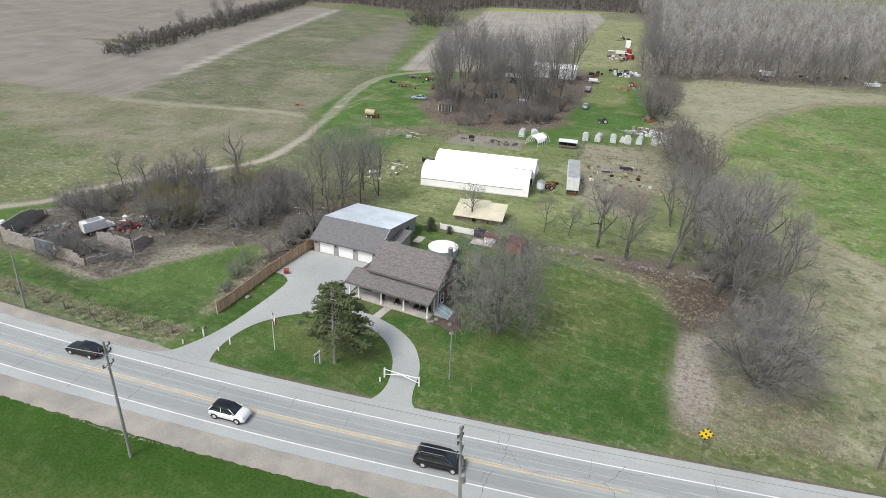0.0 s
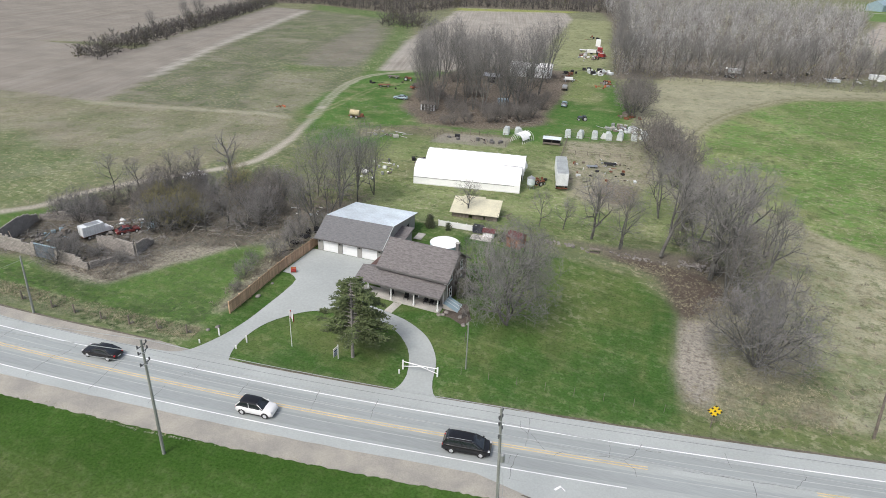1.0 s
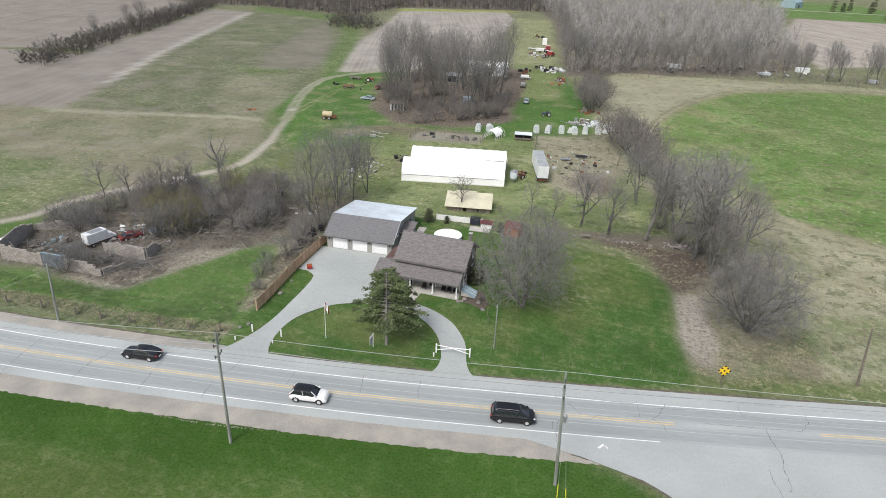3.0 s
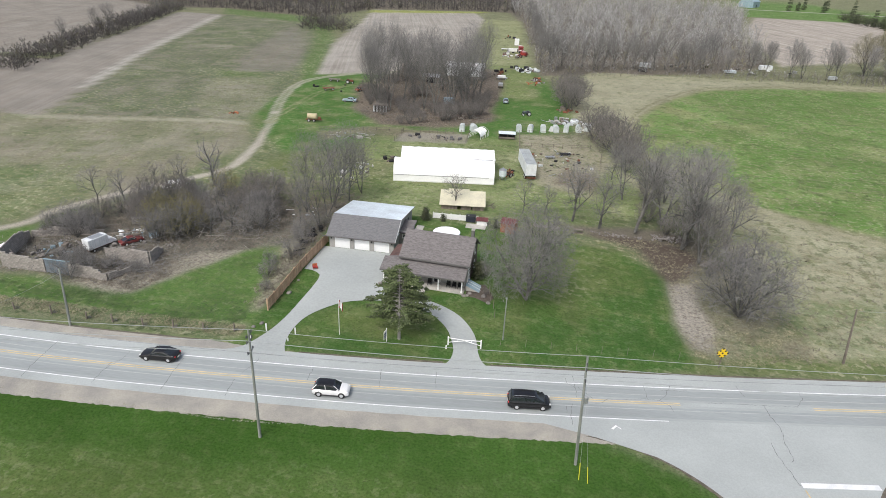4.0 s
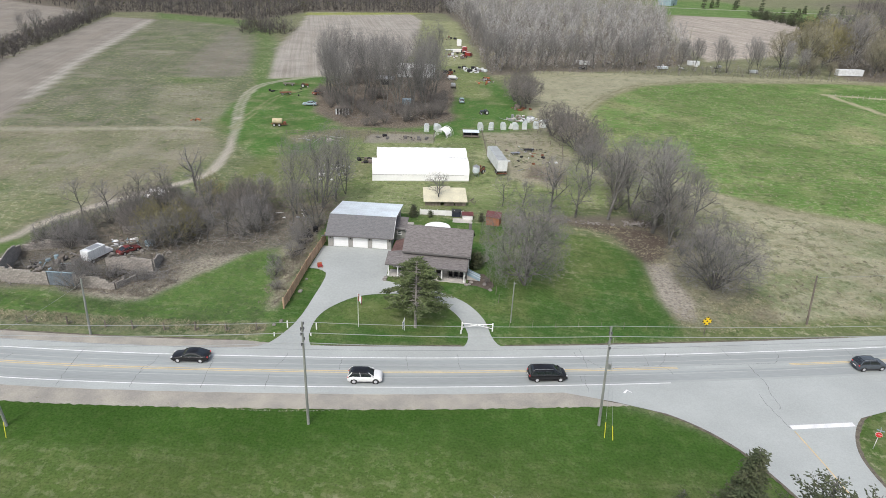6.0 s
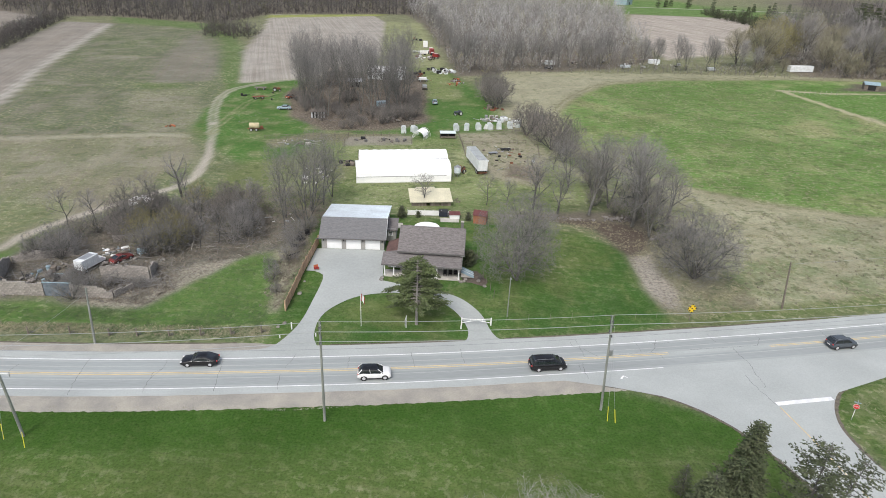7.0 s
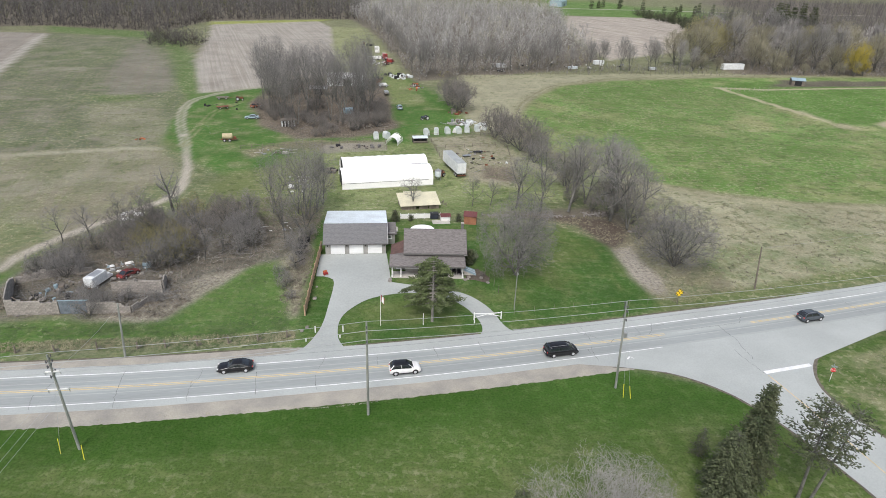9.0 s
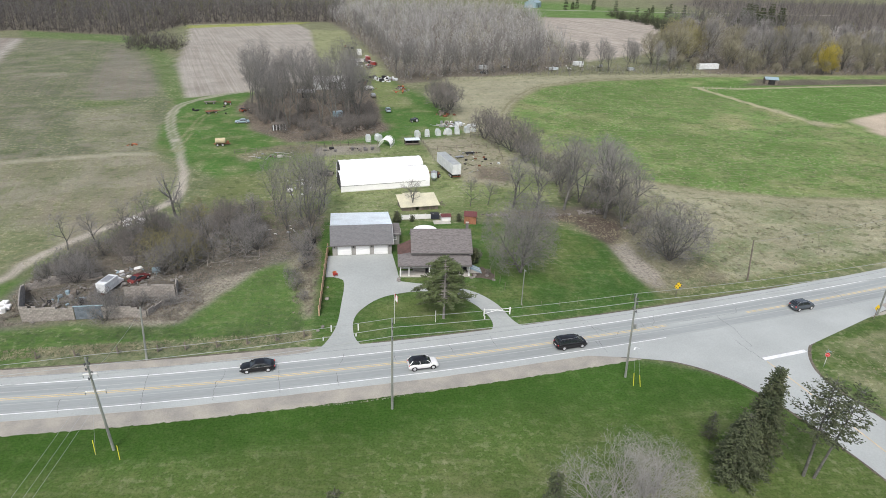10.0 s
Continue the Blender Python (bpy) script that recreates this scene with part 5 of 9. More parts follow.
SHRUB = [bare_tree_meshes(51 + k, 5.6, 0.09, stems=8, levels=3, kids=(5, 4, 4), up=0.02, angle=(42, 48, 52), twig=(TWIG_BROWN, BUD_DULL, TWIG)[k], spread=0.85, length=0.75, wide=6.2, thin=0.024, low=0.1, heart=0.4) for k in range(3)]
GROVE_TREES = [bare_tree_meshes(45 + k, 22.0, 0.44, stems=2 + k % 3, levels=4, kids=(6, 5, 4, 3), up=0.2, angle=(34, 42, 46, 50), twig=TWIG_GREY, bark=BARK_MID, spread=0.2, wide=12.5, thin=0.024, low=0.34, heart=0.68) for k in range(4)]
LEAFLESS = bare_tree_meshes(61, 11.0, 0.3, levels=2, kids=(7, 5), up=0.2, angle=(48, 50), wide=7.0)
R = random.Random(77)


def plant(kind, name, x, y, s, label, group, turn=None):
    z = gz(x, y) - 0.05
    a = R.random() * 360 if turn is None else turn
    return bare_tree(name, kind, pose(x, y, z, 0, 0, a) @ Matrix.Diagonal((s, s, s * R.uniform(0.93, 1.07), 1)), label, group)


plant(MAPLE, "maple_tree", -18.8, 67.2, 1.14, "broad bare maple with fine pale twigs on the lawn", "yard trees")
plant(ROUND, "ash_tree", 13.1, 71.0, 1.0, "many-stemmed bare tree rising from leaf litter", "yard trees")
for x, y, k, s in ((-11.5, 100.9, 0, 0.95), (-6.4, 98.8, 1, 0.95), (0.5, 99.2, 2, 1.25), (6.0, 104.2, 3, 1.12), (8.2, 93.0, 0, 1.28), (10.3, 88.3, 1, 1.15), (12.4, 99.5, 2, 1.2), (4.0, 112, 1, 1.1), (13.5, 109, 0, 1.15), (8.5, 118, 3, 1.05), (16.5, 96.0, 2, 0.95), (-0.5, 117, 3, 1.0), (17.5, 106, 1, 0.95)):
    plant(YARD[k], "bare_tree", x, y, s, "tall bare hardwood among dead leaves", "garden tree row")
for x, y, s in ((9.5, 96.5, 1.15), (13.0, 92.5, 1.2), (14.5, 102, 1.3), (6.5, 100.5, 0.8), (11.5, 84.5, 0.8), (16.5, 89, 1.0), (11, 106, 1.2), (3.5, 106, 1.0)):
    plant(SHRUB[0], "shrub", x, y, s, "brown brush between the tree trunks", "garden tree row")
for x, y, k, s in ((-35.5, 102.4, 0, 1.0), (-21.4, 103.0, 1, 0.9), (-17.0, 103.5, 0, 0.8), (-1.8, 131, 1, 1.0), (-10.5, 200, 0, 1.2), (20, 92, 1, 0.9)):
    plant(SMALL[k], "young_tree", x, y, s, "slender young bare tree on rough grass", "young trees")
for x, y, s in ((-4.6, 165, 1.3), (-1.5, 158, 1.2), (0.5, 150, 1.3), (3.5, 145, 1.2), (2.0, 138, 1.0), (-2.5, 170, 1.0), (-12, 202, 1.4), (-9, 208, 1.3), (-14, 212, 1.2), (-11, 222, 1.2), (6, 130, 1.1), (9, 125, 1.0), (5, 118, 1.1), (14, 110, 1.0)):
    plant(SHRUB[0], "shrub", x, y, s * (1.65 if y > 135 else 1.1), "dense bare grey shrub at the field edge", "hedge shrubs")
# tall trees behind the garage
for x, y, k, s in ((-57.5, 84, 0, 0.62), (-58.5, 95, 1, 0.74), (-60.5, 99, 2, 0.78), (-56.5, 98.5, 3, 0.72), (-63.0, 92, 0, 0.7), (-55.5, 104, 1, 0.66), (-60, 106, 3, 0.74), (-66.0, 100, 2, 0.66), (-62, 86, 3, 0.5), (-58.2, 90, 2, 0.66)):
    plant(TALL[k % 3], "bare_tree", x, y, s, "slim bare trees crowded behind the garage", "trees behind the garage")
# grove in the back
for i, (x, y) in enumerate(((-84, 212), (-72, 181), (-77, 225), (-72.5, 229), (-57.7, 181), (-53.6, 178), (-50.2, 193), (-44.5, 199.5), (-49.3, 222), (-46.7, 246), (-45, 185), (-66, 188), (-80, 200), (-57, 212), (-84, 233), (-43.5, 212), (-70, 244), (-78, 190), (-51, 236), (-68, 177), (-48.5, 180), (-74.5, 186), (-83, 222), (-53.5, 203), (-47.5, 207), (-76, 207), (-63, 206), (-61.5, 222), (-64, 238), (-63, 190), (-68.5, 214))):
    plant(GROVE_TREES[i % 4], "grove_tree", x, y, R.uniform(0.88, 1.12), "tall bare hardwood in a grove round old sheds", "grove trees")
for i in range(34):
    a = i / 34
    x, y = -80 + 43 * a + R.uniform(-2, 2), 172 + 6 * math.cos(a * 6) + R.uniform(-3, 26)
    plant(SHRUB[0], "shrub", x, y, R.uniform(0.55, 0.85) * (1.35 if x > -55 else 1.0), "brown undergrowth at the edge of the grove", "grove undergrowth")
for i in range(26):
    while True:
        x, y = R.uniform(-84, -38), R.uniform(176, 246)
        if float(inside(GROVE, np.array([x]), np.array([y]))[0]) > 3.0:
            break
    plant(SHRUB[0], "shrub", x, y, R.uniform(0.6, 1.1), "brown brush under the grove trees", "grove undergrowth")
# thicket by the ruin
for i in range(32):
    while True:
        x, y = R.uniform(-104, -62), R.uniform(68, 108)
        d = float(inside([(-101, 80), (-95, 75), (-88, 79), (-79, 74.5), (-71, 78), (-65, 84), (-67, 91), (-76, 102), (-86, 95), (-96, 88)], np.array([x]), np.array([y]))[0])
        if d > 0.3:
            break
    k = 1 if -87 < x < -79 and i % 2 else (0 if i % 3 else 2)
    plant(SHRUB[k], "shrub", x, y, R.uniform(0.85, 1.4), "tangled bare thicket, partly budding olive green" if k == 1 else "tangled bare brown thicket round the ruin", "thicket by the ruin")
for x, y, k, s in ((-99.5, 88, 0, 1.0), (-96, 93, 1, 1.0), (-86, 99, 0, 0.9), (-104, 86, 1, 1.0), (-70, 92, 0, 1.1), (-92, 97, 1, 1.05), (-77, 84, 1, 0.95), (-73, 80, 0, 0.9), (-80, 91, 1, 1.0), (-69, 84, 1, 0.9), (-75.5, 77.5, 0, 0.8), (-91, 84, 1, 0.85)):
    plant(SMALL[k], "young_tree", x, y, s, "slender bare tree along the farm track", "trees by the track")
plant(LEAFLESS, "dead_tree", -87.5, 101.5, 1.05, "gnarled dead tree with stubby limbs by the track", "trees by the track")
for x, y, s in ((-88.6, 58.3, 0.95), (-87.2, 60.6, 0.8), (-90.0, 62.0, 0.8), (-84.5, 62.5, 0.6), (-97.5, 71.5, 1.1), (-99.5, 74.5, 1.2), (-101.5, 72, 1.0), (-96, 73.5, 0.9), (-80, 62.5, 0.45), (-92.5, 66.0, 0.4), (-94, 63, 0.45), (-83.5, 73.5, 1.35), (-81.0, 75.5, 1.4), (-100, 76, 0.8), (-103, 73, 0.7), (-82, 66, 0.45), (-58.4, 73, 0.7), (-58.2, 77, 0.8), (-59.6, 66, 0.6), (-59.2, 81, 0.9), (-58.2, 62, 0.4), (-61, 70, 0.5), (-57.2, 85.5, 0.7)):
    plant(SHRUB[2], "shrub", x, y, s, "bare scrub growing through the rubble", "scrub")


for x, y, s in ((-84.5, 76, 1.5), (-82.0, 79.5, 1.45), (-86.5, 79.5, 1.3), (-80.5, 76.5, 1.2)):
    plant(SHRUB[1], "shrub", x, y, s, "tangled thicket bush hazed with olive buds", "thicket by the ruin")


# ---------------------------------------------------------------- far woods: too many to count
def woods(name, spots, tall, label, material, seed, limbs=9, twigs=6, wide=0.27, clear=(), stem=0.9, mid=0.60, vz=0.36, fat=1.0):
    """Leafless trees joined into one mass: a stem, limbs out to the shell of a round crown, twigs on every limb. Each tree has a tone of its own."""
    r = np.random.RandomState(seed)
    sp = np.array(spots)
    for cx, cy, cr in clear:
        sp = sp[np.hypot(sp[:, 0] - cx, sp[:, 1] - cy) > cr]
    n, m, k = len(sp), limbs, twigs
    H = tall * r.uniform(0.68, 1.16, n)
    R_ = wide * H * r.uniform(0.75, 1.3, n)
    tone = np.stack([r.beta(1.4, 1.4, n), r.uniform(0, 1, n)], 1)
    foot = np.concatenate([sp, np.zeros((n, 1))], 1)
    top = foot + np.stack([r.normal(0, 0.5, n), r.normal(0, 0.5, n), H * stem], 1)
    th = r.uniform(0, 2 * np.pi, (n, m))
    cz = r.uniform(-0.7, 1.0, (n, m))
    rr = np.sqrt(np.maximum(1 - cz * cz, 0.05)) * r.uniform(0.6, 1.0, (n, m))
    a1 = np.stack([foot[:, None, 0] + np.cos(th) * rr * R_[:, None], foot[:, None, 1] + np.sin(th) * rr * R_[:, None], H[:, None] * (mid + vz * cz)], -1)
    t = np.clip(a1[..., 2] / H[:, None] - r.uniform(0.2, 0.4, (n, m)), 0.12, 0.75)[..., None]
    a0 = foot[:, None] + (top - foot)[:, None] * t
    u = r.uniform(0.35, 1.0, (n, m, k, 1))
    b0 = a0[:, :, None] + (a1 - a0)[:, :, None] * u
    heart = np.stack([foot[:, 0], foot[:, 1], H * 0.5], 1)[:, None, None]
    out = b0 - heart
    out /= np.linalg.norm(out, axis=-1, keepdims=True) + 1e-6
    out = out * 0.8 + r.normal(0, 0.6, out.shape) + np.array([0, 0, 0.12])
    out /= np.linalg.norm(out, axis=-1, keepdims=True)
    b1 = b0 + out * (H[:, None, None, None] * r.uniform(0.06, 0.12, (n, m, k, 1)))
    b1[..., 2] = np.maximum(b1[..., 2], 0.1)
    base = np.concatenate([foot, a0.reshape(-1, 3), b0.reshape(-1, 3)])
    tip = np.concatenate([top, a1.reshape(-1, 3), b1.reshape(-1, 3)])
    f0 = max(tall / 16, 0.55)
    rad = np.concatenate([np.full(n, 0.17 * f0), r.uniform(0.06, 0.10, n * m) * f0, r.uniform(0.045, 0.085, n * m * k) * f0 * fat])
    tree = np.concatenate([np.arange(n), np.repeat(np.arange(n), m), np.repeat(np.arange(n), m * k)])
    woody = np.concatenate([np.ones(n), np.full(n * m, 0.55), np.zeros(n * m * k)])
    d = tip - base
    d /= np.linalg.norm(d, axis=1)[:, None] + 1e-9
    e = np.cross(d, np.array([0.31, 0.95, 0.05]))
    e /= np.linalg.norm(e, axis=1)[:, None] + 1e-9
    w = np.cross(d, e)
    q = np.arange(len(base)) * 4
    v = np.empty((len(base), 4, 3))
    for s in range(3):
        a = 2 * math.pi * s / 3
        v[:, s] = base + (e * math.cos(a) + w * math.sin(a)) * rad[:, None]
    v[:, 3] = tip
    f = np.stack([np.stack([q + s, q + (s + 1) % 3, q + 3], 1) for s in range(3)], 1).reshape(-1, 3)
    me = bpy.data.meshes.new(name)
    me.vertices.add(v.size // 3), me.loops.add(f.size), me.polygons.add(len(f))
    me.vertices.foreach_set("co", v.ravel())
    me.loops.foreach_set("vertex_index", f.ravel().astype(np.int32))
    me.polygons.foreach_set("loop_start", np.arange(0, f.size, 3, dtype=np.int32))
    me.update()
    col = np.stack([tone[tree, 0], woody, tone[tree, 1], np.ones(len(tree))], 1)
    at = me.color_attributes.new("tone", "FLOAT_COLOR", "POINT")
    at.data.foreach_set("color", np.repeat(col, 4, axis=0).ravel())
    me.materials.append(material)
    return tagged(new(name, me), label, "woodland", kind="stuff")


def scatter(poly, spacing, seed):
    r = random.Random(seed)
    p = np.array(poly)
    (x0, y0), (x1, y1) = p.min(0), p.max(0)
    xs_, ys_ = np.arange(x0, x1, spacing), np.arange(y0, y1, spacing)
    g = np.array([(x + r.uniform(-0.45, 0.45) * spacing, y + r.uniform(-0.45, 0.45) * spacing) for x in xs_ for y in ys_])
    return g[inside(poly, g[:, 0], g[:, 1]) > 0]


EAST_WOOD = [(-20, 276), (-8, 280), (24, 294), (56, 308), (90, 340), (117, 510), (150, 640), (120, 700), (-40, 700), (-62, 560), (-42, 480), (-32, 412), (-22, 320)]
woods("east_wood", scatter(EAST_WOOD, 7.4, 1), 16.0, "dense leafless grey hardwood forest", WOODS, 1, 10, 9, 0.29)
NORTH_WOOD = [(-52, 548), (-84, 540), (-166, 520), (-182, 428), (-262, 448), (-300, 430), (-520, 545), (-560, 700), (-40, 720)]
woods("north_wood", scatter(NORTH_WOOD, 8.4, 2), 20.0, "distant leafless forest behind the tilled fields", WOODS_DARK, 2, 8, 7, 0.30, mid=0.52, vz=0.44, fat=1.5)
HEDGE = [(-214, 192), (-228, 192), (-236, 212), (-244, 240), (-256, 280), (-276, 350), (-298, 424), (-280, 424), (-262, 360), (-238, 279), (-219, 214)]
woods("hedgerow", scatter(HEDGE, 3.6, 3), 7.0, "dense dark brushy hedgerow between tilled fields", HEDGE_MASS, 3, 12, 8, 0.52, mid=0.46, vz=0.48, fat=3.2)
woods("north_wood_edge", scatter([(-160, 512), (-178, 424), (-262, 444), (-300, 428), (-310, 440), (-262, 458), (-190, 440), (-172, 522), (-88, 550), (-50, 556), (-50, 544), (-84, 538)], 5.0, 31), 10.0, "dark leafless forest edge behind the fields", HEDGE_MASS, 31, 9, 8, 0.42, mid=0.46, vz=0.48, fat=2.6)
woods("east_wood_edge", scatter([(-22, 264), (-6, 270), (24, 285), (56, 299), (92, 338), (100, 372), (86, 362), (50, 318), (20, 304), (-16, 290), (-26, 330), (-34, 420), (-44, 486), (-38, 420), (-30, 320)], 4.6, 32), 9.0, "leafless grey forest edge along the lane and meadow", WOODS_MIXED, 32, 9, 7, 0.40, mid=0.5, vz=0.44, fat=1.4)
OPEN_SPOTS = ((158, 316, 11), (154, 306, 10), (150, 298, 12), (109, 316, 6), (84, 333, 7), (108, 308, 5), (25, 311, 6), (222, 300, 10), (232, 306, 8))
woods("north_east_edge", scatter([(136, 322), (200, 306), (330, 306), (420, 330), (420, 440), (260, 430), (190, 400), (160, 350)], 10.5, 33), 14.5, "broad budding and grey woodland trees beyond the ball field", WOODS_MIXED, 33, 16, 12, 0.44, OPEN_SPOTS, mid=0.54, vz=0.42, fat=1.5)
woods("woodland_brush", scatter([(40, 292), (132, 297), (170, 296), (330, 296), (330, 308), (150, 320), (60, 308)], 3.6, 35), 4.2, "brown undergrowth before the far woodland", WOODS_MIXED, 35, 6, 5, 0.5, OPEN_SPOTS)
woods("field_copse", scatter([(-176, 398), (-172, 362), (-158, 352), (-140, 358), (-140, 378), (-160, 396)], 4.6, 4), 9.5, "round bare copse jutting into the field", HEDGE_MASS, 4, 12, 9, 0.48, mid=0.5, vz=0.46, fat=2.4)
woods("meadow_tree_line", scatter([(-2, 266), (24, 278), (56, 285), (150, 292), (260, 296), (260, 304), (150, 300), (50, 296), (-2, 276)], 3.4, 5), 2.2, "low bare brush along the meadow edge", WOODS_MIXED, 5, 5, 4, 0.5)
woods("north_east_wood", scatter([(190, 440), (330, 430), (420, 440), (420, 700), (290, 640), (262, 540)], 8.6, 6), 16.0, "mixed leafless woodland beyond the ball field", WOODS_DARK, 6, 9, 6, 0.32, OPEN_SPOTS)
woods("far_east_wood", scatter([(330, 560), (470, 470), (900, 560), (1100, 1000), (520, 1000), (400, 760)], 14.0, 7), 19.0, "hazy woods on the horizon", WOODS_DARK, 7, 7, 5, 0.40)
woods("far_hedge", scatter([(238, 630), (246, 560), (228, 530), (236, 522), (262, 560), (276, 590), (262, 690), (246, 690)], 4.6, 41), 8.0, "dark evergreen hedge along the far end of a tilled field", FAR_GREEN, 41, 12, 8, 0.5, mid=0.5, vz=0.48, fat=3.0)
for i, a in enumerate((0.22, 0.42, 0.5, 0.68, 0.84)):
    plant(GROVE_TREES[i % 4], "hedge_tree", -232 - 50 * a + R.uniform(-3, 3), 215 + 190 * a, R.uniform(0.5, 0.72), "bare tree standing up from a field hedgerow", "hedgerow trees")
POPLAR = bare_tree_meshes(93, 19.0, 0.26, stems=3, levels=3, kids=(8, 6, 4), up=0.2, angle=(36, 44, 48), twig=TWIG_PALE, wide=10.5, spread=0.2, thin=0.065)
for x, y, k, s in ((60, 300, 0, 0.6), (70, 302, 1, 0.7), (78, 306, 2, 0.75), (88, 303, 3, 0.8), (94, 305, 0, 0.7), (104, 304, 1, 0.8), (109, 306, 2, 0.7), (122, 306, 3, 0.75), (131, 308, 0, 0.65), (48, 298, 1, 0.6)):
    plant(POPLAR, "slender_tree", x, y - 4, s * 1.2, "slender bare tree before a tilled field", "field edge trees")
WILLOW = bare_tree_meshes(91, 15.0, 0.24, stems=4, levels=3, kids=(8, 6, 6), low=0.12, heart=0.5, up=0.1, angle=(40, 46, 52, 52), twig=BUD, wide=13.0, spread=0.4, thin=0.05)
WILLOW_DULL = bare_tree_meshes(94, 16.0, 0.24, stems=4, levels=3, kids=(8, 6, 6), low=0.12, heart=0.5, up=0.08, angle=(42, 48, 52), twig=BUD_DULL, wide=15.0, spread=0.4, thin=0.05)
HAZE = bare_tree_meshes(92, 16.0, 0.26, stems=3, levels=3, kids=(8, 6, 6), low=0.12, heart=0.5, up=0.15, angle=(40, 46, 52, 52), twig=TWIG_OLIVE, wide=15.0, spread=0.35, thin=0.045)
for x, y, k, s in ((137, 318, 0, 1.1), (144, 330, 1, 1.15), (150, 336, 2, 1.0), (128, 326, 0, 0.9), (171, 318, 0, 0.85), (176, 306, 0, 0.62), (183, 318, 2, 0.95), (190, 312, 2, 0.9), (196, 320, 0, 0.9), (203, 311, 2, 1.0), (209, 318, 2, 0.9), (214, 308, 0, 0.7), (219, 317, 2, 1.0), (226, 325, 0, 1.1), (246, 318, 0, 0.95), (254, 310, 0, 0.8), (263, 320, 2, 0.9), (272, 314, 0, 0.8), (160, 342, 1, 1.0), (172, 340, 2, 1.05), (186, 336, 0, 1.1), (201, 336, 2, 1.05), (216, 338, 1, 1.0), (240, 342, 0, 1.15), (258, 338, 2, 1.0), (278, 336, 0, 1.0), (166, 360, 2, 1.0), (184, 362, 0, 1.1), (206, 364, 2, 1.1)):
    plant((HAZE, WILLOW_DULL, POPLAR)[k], "woodland_tree", x, y - 5, s * 1.5, ("broad woodland tree hazed with olive buds", "rounded tree in yellow-olive bud", "pale grey poplar with upright branches")[k], "woodland edge trees")
for x, y, s in ((176, 299, 0.5), (183, 301, 0.6), (193, 299, 0.45), (205, 300, 0.55), (213, 297, 0.5), (221, 297, 0.6), (245, 300, 0.55), (259, 301, 0.5), (146, 306, 0.5), (138, 308, 0.55), (131, 304, 0.4)):
    plant(HAZE, "woodland_bush", x, y, s, "round olive-budding bush before the woodland", "woodland edge trees")
for x, y, s in ((222, 298, 1.25), (231, 306, 1.1), (227, 297, 0.7)):
    plant(WILLOW, "willow_tree", x, y, s, "yellow-green budding willow at the woodland edge", "woodland edge trees")
for i in range(18):
    a = i / 17
    x = -24 + 80 * a
    y = 270 + 28 * a + R.uniform(2, 14)
    plant(GROVE_TREES[i % 4], "forest_edge_tree", x, y, R.uniform(0.7, 0.95), "tall bare hardwood at the forest edge", "forest edge trees")
for i in range(10):
    a = i / 9
    plant(GROVE_TREES[i % 4], "forest_edge_tree", -22 - 19 * a + R.uniform(0, 5), 272 + 200 * a, R.uniform(0.7, 0.9), "tall bare hardwood at the forest edge", "forest edge trees")
